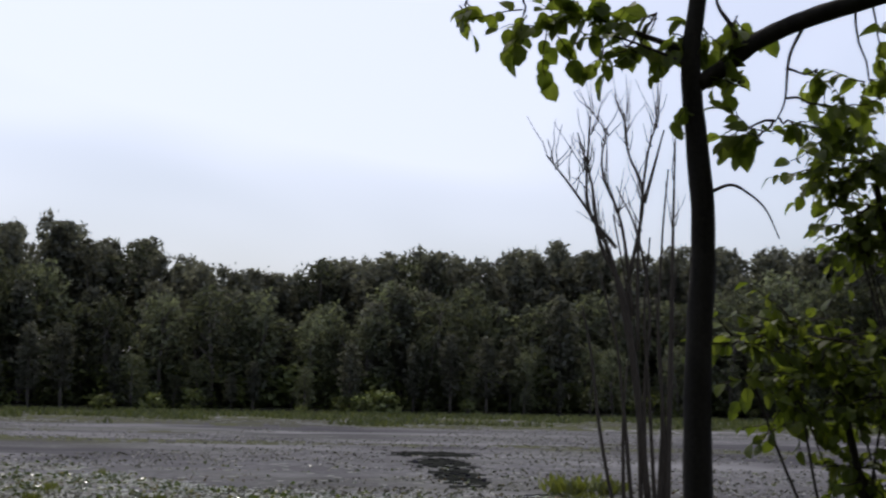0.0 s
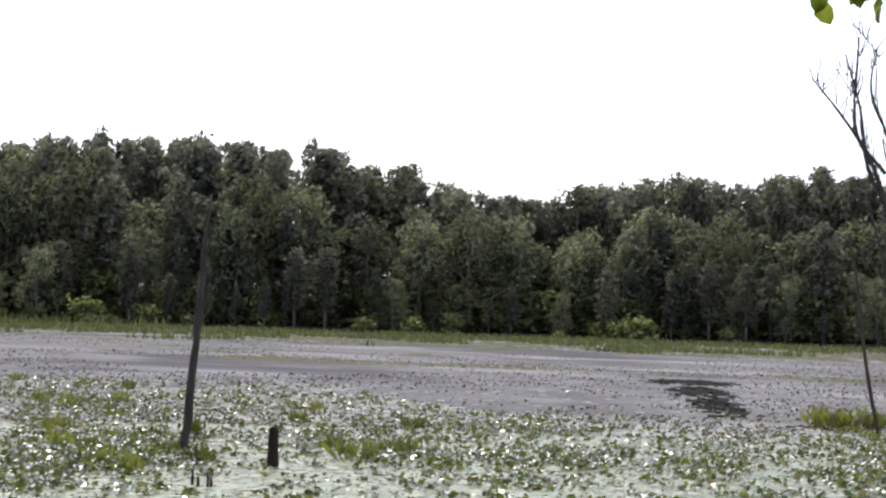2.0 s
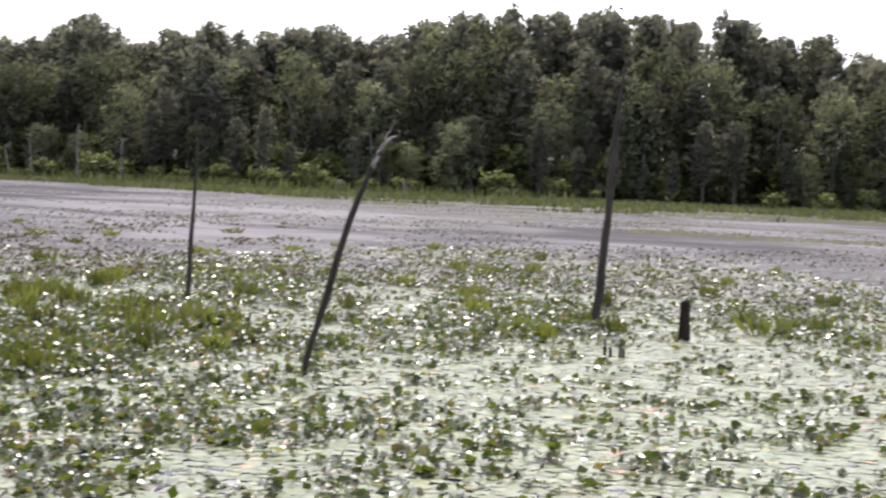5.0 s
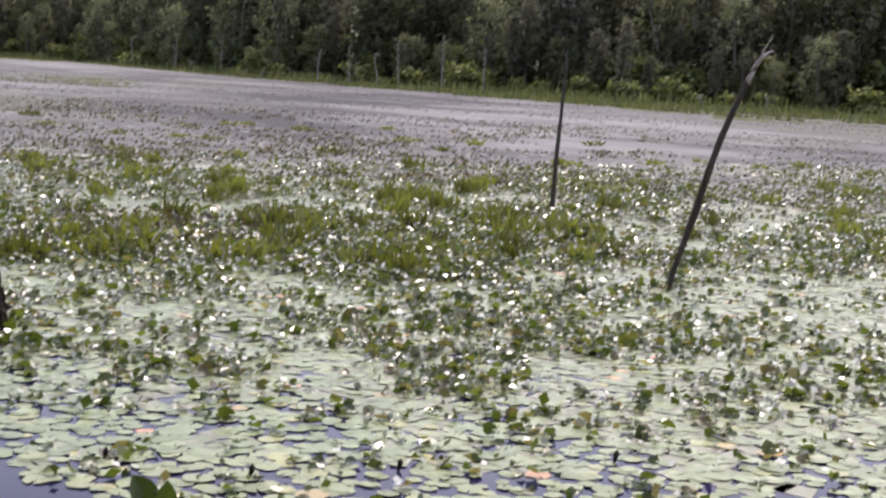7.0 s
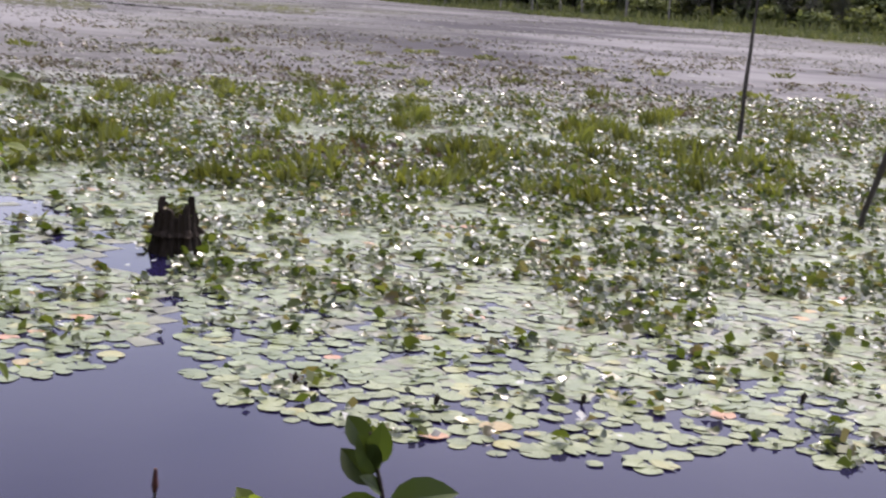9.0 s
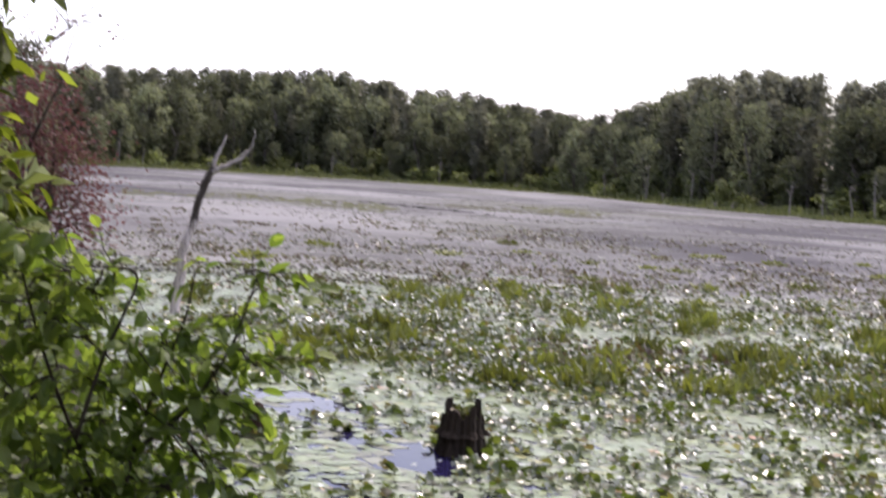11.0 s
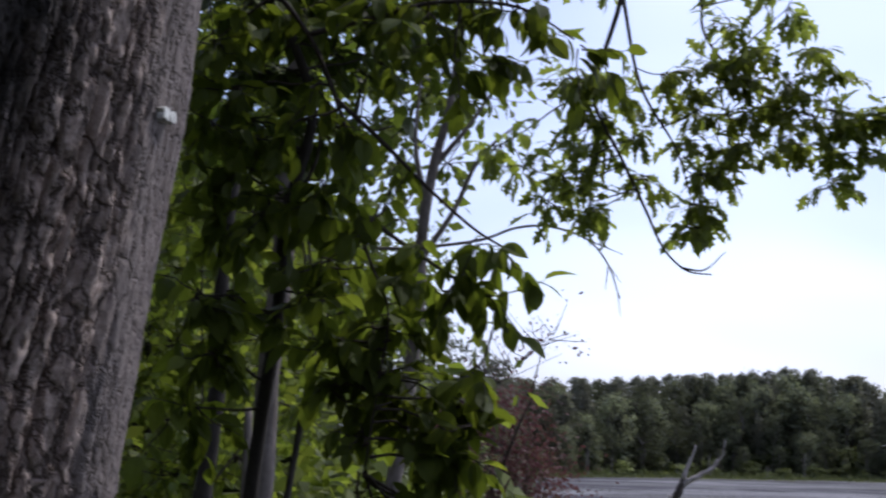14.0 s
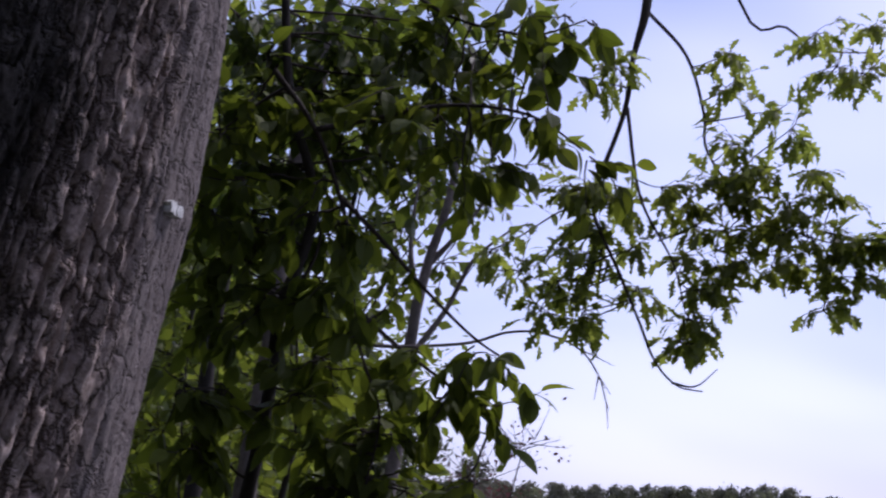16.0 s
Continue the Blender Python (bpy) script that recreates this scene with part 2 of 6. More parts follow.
def soil_material():
    n = Nodes("bank_soil")
    a_, b_ = n.noise(1.3, 6.0, 0.6), n.noise(22.0, 5.0, 0.65)
    col = n.mixed(0.5, n.ramp(a_, (0.35, (0.018, 0.016, 0.010)), (0.65, (0.030, 0.036, 0.014))), n.ramp(b_, (0.3, (0.014, 0.011, 0.008)), (0.7, (0.05, 0.042, 0.026))))
    n.bump(b_, 0.8, 0.04)
    return n.finish(col, 0.95, 0.2)


SOIL = soil_material()

# ---------------------------------------------------------------- mesh helpers
rng = np.random.default_rng(7)


def mesh_of(name, verts, faces, material, smooth=False, normals=None):
    me = bpy.data.meshes.new(name)
    me.from_pydata([tuple(v) for v in np.asarray(verts, float).tolist()], [], [tuple(f) for f in (faces.tolist() if hasattr(faces, "tolist") else faces)])
    me.materials.append(material)
    if smooth:
        me.polygons.foreach_set("use_smooth", [True] * len(me.polygons))
    me.update()
    if normals is not None:
        me.normals_split_custom_set_from_vertices([tuple(q) for q in np.asarray(normals, float).tolist()])
    return me


def part(name, me, parent=None, label="", m=None):
    ob = new(name, me)
    if m is not None:
        ob.matrix_basis = m
    if parent is not None:
        ob.parent = parent
    if label:
        ob["label"] = label
    return ob


def thing(name, label, category, m=None, group="", kind="", me=None):
    ob = new(name, me)
    if m is not None:
        ob.matrix_basis = m
    return tagged(ob, label, category, group, kind)


def merge(*geoms):
    V, F, k = [], [], 0
    for v, f in geoms:
        V.append(np.asarray(v, float))
        F += [tuple(int(i) + k for i in q) for q in f]
        k += len(v)
    return np.concatenate(V), F


def tube(points, radii, seg=8, rough=0.0, r=None, cap=True):
    """A tapering round stem along points."""
    r = r or rng
    P = np.asarray(points, float)
    R = np.asarray(radii, float)
    t = np.gradient(P, axis=0)
    t /= np.linalg.norm(t, axis=1)[:, None] + 1e-12
    ref = np.array([1.0, 0, 0]) if abs(t[0][0]) < 0.8 else np.array([0, 1.0, 0])
    V, F = [], []
    ang = np.linspace(0, 2 * math.pi, seg, endpoint=False)
    for i in range(len(P)):
        u = ref - t[i] * (ref @ t[i])
        u /= np.linalg.norm(u)
        w = np.cross(t[i], u)
        rad = R[i] * (1 + rough * r.normal(size=seg))
        V.append(P[i] + (np.cos(ang) * rad)[:, None] * u + (np.sin(ang) * rad)[:, None] * w)
        if i:
            a0, b0 = (i - 1) * seg, i * seg
            F += [(a0 + k, a0 + (k + 1) % seg, b0 + (k + 1) % seg, b0 + k) for k in range(seg)]
    if cap:
        F.append(tuple(range(len(P) * seg - seg, len(P) * seg)))
        F.append(tuple(range(seg - 1, -1, -1)))
    return np.concatenate(V), F


def wander(a, b, n, amount, r=None):
    """A crooked line from a to b."""
    r = r or rng
    s = np.linspace(0, 1, n)[:, None]
    P = np.asarray(a, float) * (1 - s) + np.asarray(b, float) * s
    off = np.cumsum(r.normal(size=(n, 3)), axis=0) * amount
    off -= off[-1] * s
    return P + off * (1 - 0.0 * s)


def quads(centres, size, r, flat=0.0, aspect=1.0):
    """Loose diamond-shaped sprays of leaves at the centres; flat pulls them level."""
    n = len(centres)
    u = r.normal(size=(n, 3))
    u[:, 2] *= 1 - flat
    u /= np.linalg.norm(u, axis=1)[:, None]
    w = r.normal(size=(n, 3))
    w[:, 2] *= 1 - flat
    w = w - u * (u * w).sum(1)[:, None]
    w /= np.linalg.norm(w, axis=1)[:, None] + 1e-9
    s = (size * r.uniform(0.6, 1.4, n))[:, None]
    C = np.asarray(centres)
    V = np.stack([C - u * s, C - w * s * 0.55 * aspect, C + u * s, C + w * s * 0.55 * aspect], 1).reshape(-1, 3)
    return V, np.arange(4 * n).reshape(n, 4)


def sprays(centres, size, r, flat=0.0):
    """Loose three-cornered sprays of leaves, for crowns far off."""
    V, _ = quads(centres, size, r, flat, 1.3)
    return V.reshape(-1, 4, 3)[:, [0, 1, 2]].reshape(-1, 3), np.arange(3 * len(centres)).reshape(-1, 3)


LEAF_OUTLINES = {
    # half-outlines of a leaf, from stalk to tip: (along, across)
    "oval": ((0.0, 0.0), (0.07, 0.10), (0.20, 0.22), (0.42, 0.29), (0.64, 0.27), (0.82, 0.17), (0.93, 0.07), (1.0, 0.0)),
    "round": ((0.0, 0.0), (0.15, 0.27), (0.45, 0.42), (0.78, 0.30), (1.0, 0.0)),
    "oak": ((0.0, 0.0), (0.18, 0.06), (0.28, 0.19), (0.36, 0.09), (0.52, 0.30), (0.60, 0.11), (0.76, 0.25), (0.84, 0.09), (1.0, 0.0)),
    "blade": ((0.0, 0.0), (0.35, 0.03), (0.5, 0.10), (0.75, 0.085), (1.0, 0.0)),
    "lance": ((0.0, 0.0), (0.2, 0.10), (0.5, 0.13), (0.8, 0.08), (1.0, 0.0)),
}


def leaves(bases, ways, normals, length, shape, r, fold=0.25, droop=0.25):
    """Real leaves: each one folded along its midrib, bent down towards its tip."""
    o = np.array(LEAF_OUTLINES[shape])
    k = len(o)
    B, W, N = (np.asarray(q, float) for q in (bases, ways, normals))
    n = len(B)
    W = W / np.linalg.norm(W, axis=1)[:, None]
    S = np.cross(N, W)
    S /= np.linalg.norm(S, axis=1)[:, None] + 1e-9
    N = np.cross(W, S)
    L = (length * r.uniform(0.65, 1.25, n))[:, None, None]
    dr = (droop * r.uniform(0.3, 1.7, n))[:, None, None]
    fo = (fold * r.uniform(0.4, 1.6, n))[:, None, None]
    al, ac = o[None, :, 0, None], o[None, :, 1, None]
    mid = W[:, None] * al - N[:, None] * dr * al ** 2
    V = []
    for side in (1, -1):
        V.append(B[:, None] + L * (mid + side * S[:, None] * ac + N[:, None] * fo * ac))
    V.append((B[:, None] + L * mid)[:, 1:-1])
    V = np.concatenate(V, 1)
    m = V.shape[1]
    F1 = []
    for side, off in ((0, 0), (1, k)):
        for i in range(k - 1):
            c0 = off if i == 0 else 2 * k + i - 1
            c1 = off + k - 1 if i == k - 2 else 2 * k + i
            f = [off + i, off + i + 1, c1, c0] if side == 0 else [c0, c1, off + i + 1, off + i]
            f2 = []
            for q in f:
                if q not in f2:
                    f2.append(q)
            F1.append(tuple(f2))
    F = [tuple(q + j * m for q in f) for j in range(n) for f in F1]
    return V.reshape(-1, 3), F


def polar(az, r, z=0.0):
    q = radians(az)
    return np.array([-math.sin(q) * r, math.cos(q) * r, z])


# ---------------------------------------------------------------- the lie of the land
FAR_AZ = [-40, -20, 0, 14, 30, 38, 42, 46, 49, 52, 58, 65, 70, 73, 76]
FAR_R = [150, 155, 148, 140, 138, 142, 150, 165, 190, 228, 238, 235, 200, 170, 90]
NEAR_AZ = [-40, -25, -18, -8, 10, 45, 58, 64, 68, 71, 74, 76]
NEAR_R = [9, 6.5, 5.2, 4.2, 3.6, 3.6, 4.0, 5.5, 9, 24, 55, 89]


def far_shore(az):
    return float(np.interp(az, FAR_AZ, FAR_R))


def near_shore(az):
    return float(np.interp(az, NEAR_AZ, NEAR_R))


def height(az, r):
    """Height of the ground: the pond's bed, the bank on which the camera stands, the wooded slopes beyond."""
    w = 0.06 * min(1.0, r / 4) * noise.noise(Vector((az * 0.12, r * 0.4, 1.0)))
    if -40 <= az <= 76:
        a_, b_ = near_shore(az), far_shore(az)
        inside = min(r - a_, b_ - r)
        if inside > 0:
            return max(-0.9, -0.28 * inside)
        if r > b_:
            return min(7.0, 0.05 * (r - b_)) + w
        return min(0.62, 0.35 * (a_ - r)) + w
    return 0.62 + w + (min(6.0, 0.03 * max(0, r - 60)) if r > 60 else 0)


def build_ground():
    azs = np.concatenate([np.arange(-44, 80, 1.0), np.arange(80, 316, 4.0)])
    rs = np.concatenate([[0.0, 0.6, 1.2, 1.8, 2.3], np.arange(2.6, 7.0, 0.25), np.arange(7, 30, 1.0), np.arange(30, 80, 4.0), np.arange(80, 260, 3.0), [280, 320, 400, 600, 1000, 2000, 4000]])
    V, F = [], []
    n = len(azs)
    for r_ in rs:
        for az in azs:
            V.append((*polar(az, r_)[:2], height(az, r_)))
    for i in range(len(rs) - 1):
        for j in range(n):
            q, k = i * n, (j + 1) % n
            F.append((q + j, q + k, q + n + k, q + n + j))
    thing("ground", "dark leaf-littered soil of the pond bank and wooded slopes", "ground", kind="structure", me=mesh_of("ground", V, F, SOIL, True))


build_ground()
V = [polar(az, 420, 0.0) for az in range(0, 360, 6)]
thing("water", "still dark pond water reflecting the sky", "water", kind="structure", me=mesh_of("water", V, [tuple(range(60))[::1]], WATER))


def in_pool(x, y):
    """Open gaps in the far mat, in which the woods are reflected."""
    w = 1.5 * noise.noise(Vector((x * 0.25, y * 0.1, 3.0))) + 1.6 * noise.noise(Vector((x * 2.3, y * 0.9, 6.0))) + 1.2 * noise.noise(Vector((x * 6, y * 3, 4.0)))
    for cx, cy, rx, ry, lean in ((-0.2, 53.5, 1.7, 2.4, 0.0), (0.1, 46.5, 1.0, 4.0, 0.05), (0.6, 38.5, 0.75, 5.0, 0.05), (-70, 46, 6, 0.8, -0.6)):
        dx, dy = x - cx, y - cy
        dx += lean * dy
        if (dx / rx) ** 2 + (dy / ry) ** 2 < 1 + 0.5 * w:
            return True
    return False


def in_shallows(az, r, x, y):
    """True where green leaves and sedge crowd the surface."""
    w = noise.noise(Vector((x * 0.05, y * 0.09, 50.0))) + 0.6 * noise.noise(Vector((x * 0.2, y * 0.3, 51.0)))
    if r > float(np.interp(az, [-26, 0, 15, 30, 38, 46, 50, 76], [100, 92, 88, 98, 128, 150, 200, 205])) + 22 * w:
        return True
    return 46 < az < 68 and abs(r - (92 + (56 - az) * 1.2)) < 5 + 22 * (w - 0.05) or az < 30 and abs(r - 62) < 12 * (w - 0.25)


def build_mat():
    azs = np.arange(-26, 76.01, 0.2)
    rs = np.concatenate([29 * 1.008 ** np.arange(0, 95), 61.5 * 1.025 ** np.arange(0, 56)])
    V, F, G, W = [], [], [], []
    n = len(azs)
    for r_ in rs:
        for az in azs:
            V.append(polar(az, r_, 0.012))
    for i in range(len(rs) - 1):
        for j in range(n - 1):
            az, r_ = azs[j], rs[i]
            if r_ > far_shore(az) + 1 or r_ < near_shore(az):
                continue
            p = polar(az + 0.1, r_ * 1.004)
            if r_ < 36 and noise.noise(Vector((p[0] * 0.6, p[1] * 0.6, 0))) > (r_ - 30) / 6:
                continue
            f = (i * n + j, i * n + j + 1, i * n + n + j + 1, i * n + n + j)
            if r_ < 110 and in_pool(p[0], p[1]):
                # most pool faces carry the painted reflection, the rest show water
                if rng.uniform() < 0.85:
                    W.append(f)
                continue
            (G if in_shallows(az, r_, p[0], p[1]) and rng.uniform() < 0.8 else F).append(f)
    thing("floating_leaf_mat", "mauve-grey mat of small floating leaves covering the pond", "water plants", kind="stuff", me=mesh_of("mat", V, F, MAT))
    thing("sunken_weed", "dark brown-green painted reflection of the woods in a gap of the leaf mat", "water plants", kind="stuff", me=mesh_of("pool_reflection", V, W, POOL_REFLECTION))
    thing("green_shallows", "yellow-green sedge shallows off the far shore", "water plants", kind="stuff", me=mesh_of("shallows", V, G, SHALLOWS))


build_mat()

# ---------------------------------------------------------------- woods on the far shore
SKY_AZ = [-20, -14.5, -11.9, -6.8, -4.2, -2.9, -1.9, 0.9, 4.0, 4.8, 6.1, 7.6, 9.4, 10.6, 11.7, 12.8, 14.3, 17.6, 23, 26.5, 28.0, 28.8, 30.6, 32.5, 33.9, 36.9, 38.3, 41, 42, 44.5, 46.6, 47.9, 48.9, 50.9, 52.7, 55, 57.9, 59.4, 62.4, 66.3, 71, 76]
SKY_EL = [5.6, 5.6, 5.7, 5.4, 5.7, 5.6, 5.0, 5.3, 4.9, 5.0, 4.3, 4.5, 4.7, 5.2, 5.6, 5.3, 6.15, 6.2, 6.15, 5.75, 4.6, 5.4, 5.2, 4.7, 5.2, 4.3, 5.3, 3.9, 4.4, 4.4, 4.1, 3.7, 3.0, 2.4, 2.7, 2.9, 3.1, 3.5, 3.4, 3.1, 3.0, 3.0]


def unit(v):
    return v / (np.linalg.norm(v, axis=-1, keepdims=True) + 1e-9)


CROWN_NORMALS = {}


def crown_mesh(name, centres, hubs, size, r, material, axis_z):
    """Sprays of leaves that lie over one another on the outside of each clump, so that a clump shades as a soft mass."""
    V, F = sprays(centres, size, r, 0.0)
    C = np.asarray(centres, float)
    out = 0.55 * unit(C - hubs) + 0.45 * unit(C - np.stack([0 * C[:, 0], 0 * C[:, 1], np.minimum(C[:, 2] - 0.3, axis_z + 0 * C[:, 2])], 1)) + r.normal(size=C.shape) * 0.22
    N = np.repeat(unit(out), 3, axis=0)
    me = mesh_of(name, V, F, material, True, N)
    CROWN_NORMALS[me.name] = N
    return me


def pine_mesh(seed, full=1.0):
    """A white pine: uneven tiers of upswept limbs, each with plumes of needles, and a blunt rounded head."""
    r = np.random.default_rng(seed)
    C, H, geo = [], [], []
    for z in np.arange(2.2, 9.75, 0.46):
        f = (z - 2.2) / 7.6
        reach = 1.62 * math.sin(math.pi * (0.24 + 0.68 * min(1.0, f))) ** 0.75 * r.uniform(0.6, 1.12)
        turn = r.uniform(0, 6.28)
        for k in range(5):
            a_, L = turn + k * 1.257 + r.normal() * 0.25, reach * r.uniform(0.6, 1.15)
            for s in ((0.5, 1.0) if L > 0.8 else (0.9,)):
                hub = np.array([math.cos(a_) * L * s, math.sin(a_) * L * s, z + 0.32 * s * s * L + r.normal() * 0.08])
                m = max(5, int(26 * full))
                C.append(hub + unit(r.normal(size=(m, 3))) * (r.uniform(0.15, 1.0, (m, 1)) ** 0.6) * [0.46, 0.46, 0.30])
                H.append(np.repeat([hub - [0, 0, 0.12]], m, axis=0))
            if k == 0 and f < 0.6:
                geo.append(tube([(0, 0, z - 0.1), (math.cos(a_) * L * 0.8, math.sin(a_) * L * 0.8, z + 0.2 * L)], [0.035, 0.008], 4, r=r))
    top = np.array([0, 0, 9.75])
    m = max(6, int(30 * full))
    C.append(top + r.normal(size=(m, 3)) * [0.24, 0.24, 0.22])
    H.append(np.repeat([top - [0, 0, 0.3]], m, axis=0))
    crown = crown_mesh("pine_crown", np.concatenate(C), np.concatenate(H), 0.165 / math.sqrt(full), r, PINE, 4.5)
    geo.append(tube([(0, 0, -0.6), (0.03, 0, 3), (0.0, 0.05, 6.5), (0, 0, 9.7)], [0.19, 0.15, 0.09, 0.02], 7, r=r))
    return mesh_of("pine_trunk", *merge(*geo), BARK_FAR, True), crown


def broad_mesh(seed):
    """A leafy tree: rounded billows of leaves on limbs, closer and rounder towards the top."""
    r = np.random.default_rng(seed)
    C, H, limbs = [], [], []
    trunk = [(0, 0, -0.6), (r.normal() * 0.2, r.normal() * 0.2, 3), (r.normal() * 0.4, r.normal() * 0.4, 6), (r.normal() * 0.5, r.normal() * 0.5, 8.8)]
    limbs.append(tube(trunk, [0.22, 0.16, 0.10, 0.03], 6, r=r))
    for k in range(40):
        a_, f = k * 2.4 + r.normal() * 0.3, min(1.0, (k + r.uniform(0, 1)) / 40)
        z = 0.7 + 8.6 * f ** 0.92
        rad = 2.45 * math.sin(math.pi * (0.22 + 0.70 * f)) ** 0.75 * r.uniform(0.5, 1.03)
        c = np.array([math.cos(a_) * rad, math.sin(a_) * rad, z])
        n = 50
        C.append(c + unit(r.normal(size=(n, 3))) * (r.uniform(0.1, 1.0, (n, 1)) ** 0.5) * np.array([0.95, 0.95, 0.78]) * r.uniform(0.75, 1.15))
        H.append(np.repeat([c - [0, 0, 0.35]], n, axis=0))
        if k % 5 == 0:
            limbs.append(tube([(0, 0, max(0.8, z - 1.5)), c * [0.5, 0.5, 1] - [0, 0, 0.5], c], [0.07, 0.05, 0.015], 4, r=r))
    crown = crown_mesh("broad_crown", np.concatenate(C), np.concatenate(H), 0.215, r, BROAD, 5.0)
    return mesh_of("broad_trunk", *merge(*limbs), BARK_FAR, True), crown


PINES = [pine_mesh(s, 0.55) for s in (11, 12, 13, 14)]
BACK_PINES = [pine_mesh(s, 0.36) for s in (15, 16, 17)]
BROADS = [broad_mesh(s) for s in (21, 22, 23, 24, 25, 26)]


def shrub_mesh(seed):
    """A low rounded shrub, built ten units tall like the trees."""
    r = np.random.default_rng(seed)
    C, H, geo = [], [], []
    for k in range(18):
        a_, f = r.uniform(0, 6.28), r.uniform(0, 1)
        c = np.array([math.cos(a_) * 4.5 * math.sqrt(1 - 0.7 * f) * r.uniform(0.3, 1), math.sin(a_) * 4.5 * math.sqrt(1 - 0.7 * f) * r.uniform(0.3, 1), 0.8 + 8.0 * f])
        C.append(c + r.normal(size=(30, 3)) * [0.9, 0.9, 0.8])
        H.append(np.repeat([c - [0, 0, 0.6]], 30, axis=0))
        if k < 6:
            geo.append(tube([(0, 0, -1), c * [0.4, 0.4, 0.6], c], [0.2, 0.15, 0.05], 4, r=r))
    return mesh_of("shrub_stem", *merge(*geo), BARK_FAR, True), crown_mesh("shrub_crown", np.concatenate(C), np.concatenate(H), 0.72, r, SHORELEAF, 3.0)


SHRUBS = [shrub_mesh(s) for s in (31, 32, 33)]


def forest_tree(kind, x, y, z, tall, wide, r):
    stock, name = (BACK_PINES if kind == "back" else PINES, "pine_tree") if kind in ("pine", "back") else (BROADS, "broadleaf_tree")
    label = "tall dark green white pine on the wooded far shore" if kind in ("pine", "back") else "rounded green broadleaf tree at the edge of the far woods"
    if wide is None:
        wide = tall / 10 * r.uniform(0.8, 1.2) * (1.35 if kind == "shrub" else 1.0)
    if kind == "shrub":
        stock, name, label = SHRUBS, "shore_shrub", "low yellow-green shrub at the foot of the far woods"
    m = Matrix.Translation((x, y, z)) @ Matrix.Rotation(r.uniform(0, 6.28), 4, "Z") @ Matrix.Diagonal((wide, wide, tall / 10, 1))
    t_, c_ = stock[r.integers(len(stock))]
    e_ = thing(name, label, "shrub" if kind == "shrub" else "tree", m, group="shrubs of the far shore" if kind == "shrub" else "trees of the far woods")
    part("stem" if kind == "shrub" else "trunk", t_, e_)
    part("crown", c_, e_)


DEEP_WOODS, DEEP_NORMALS = {}, {}


def deep_tree(kind, x, y, z, tall, wide, r):
    """A tree of the rows behind, laid into the joined mass of the woods."""
    stock = BACK_PINES if kind != "broad" else BROADS
    m = Matrix.Translation((x, y, z)) @ Matrix.Rotation(r.uniform(0, 6.28), 4, "Z") @ Matrix.Diagonal((wide, wide, tall / 10, 1))
    for key, me in zip(("trunk", "pine" if kind != "broad" else "broad"), stock[r.integers(len(stock))]):
        co = np.empty(3 * len(me.vertices))
        me.vertices.foreach_get("co", co)
        q = np.array(m)
        DEEP_WOODS.setdefault(key, []).append((co.reshape(-1, 3) @ q[:3, :3].T + q[:3, 3], [tuple(f.vertices) for f in me.polygons]))
        if me.name in CROWN_NORMALS:
            DEEP_NORMALS.setdefault(key, []).append(unit(CROWN_NORMALS[me.name] @ np.linalg.inv(q[:3, :3])))


def join_deep_woods():
    e_ = thing("deep_woods", "dark mass of pines and leafy trees behind the shore trees", "woods", kind="stuff")
    for key, material in (("trunk", BARK_FAR), ("pine", PINE), ("broad", BROAD)):
        N = np.concatenate(DEEP_NORMALS[key]) if key in DEEP_NORMALS else None
        tagged(part("tree_" + key, mesh_of("deep_" + key, *merge(*DEEP_WOODS[key]), material, True, N), e_), kind="stuff")


def build_woods():
    r = np.random.default_rng(5)
    az = -21.0
    while az < 76:
        D = far_shore(az) if az < 70 else max(150, far_shore(az))
        for row, d0, d1 in ((0, 9, 13), (1, 16, 21), (1, 19, 24), (2, 25, 29), (2, 29, 34)):
            az_ = az + r.uniform(-0.6, 0.6)
            d = D + r.uniform(d0, d1)
            el = float(np.interp(az_, SKY_AZ, SKY_EL))
            g = height(az_, d)
            tall = (2.15 + d * math.tan(radians(el)) - g) * (r.uniform(0.66, 0.90) if row == 0 else r.uniform(0.92, 1.02))
            p = polar(az_, d)
            kind = "pine" if r.uniform() < ((0.35, 0.9, 1.0)[row] if az_ < 47 else (0.2, 0.5, 0.75)[row]) else "broad"
            kind = "back" if kind == "pine" and row == 2 else kind
            (deep_tree if d0 > 18 else forest_tree)(kind, p[0], p[1], g, tall, r.uniform(1.15, 1.65), r)
        for d0, d1, h0, h1 in ((1.5, 4, 3.0, 8.0), (5, 9, 6.5, 13.5)):
            if r.uniform() < 0.22:
                continue
            az_ = az + r.uniform(-0.6, 0.6)
            d = D + r.uniform(d0, d1)
            p = polar(az_, d)
            el = float(np.interp(az_, SKY_AZ, SKY_EL))
            top = (2.15 + d * math.tan(radians(el)))
            forest_tree("broad" if r.uniform() < (0.65 if az_ < 47 else 0.85) else "pine", p[0], p[1], height(az_, d), min(r.uniform(h0, h1), top * 0.86), None, r)
        for k in range(2):
            az_ = az + r.uniform(-0.6, 0.6)
            d = D + r.uniform(6, 12)
            p = polar(az_, d)
            forest_tree("shrub", p[0], p[1], height(az_, d) - 0.2, r.uniform(3.0, 5.0), None, r)
        for k in range(2):
            az_ = az + r.uniform(-0.6, 0.6)
            d = D + r.uniform(-2.0, 1.5)
            p = polar(az_, d)
            if r.uniform() < (0.9 if az_ > 22 else 0.3):
                forest_tree("shrub", p[0], p[1], height(az_, d) - 0.2, r.uniform(1.0, 3.2), None, r)
        az += r.uniform(0.85, 1.15) * 150 / D


build_woods()
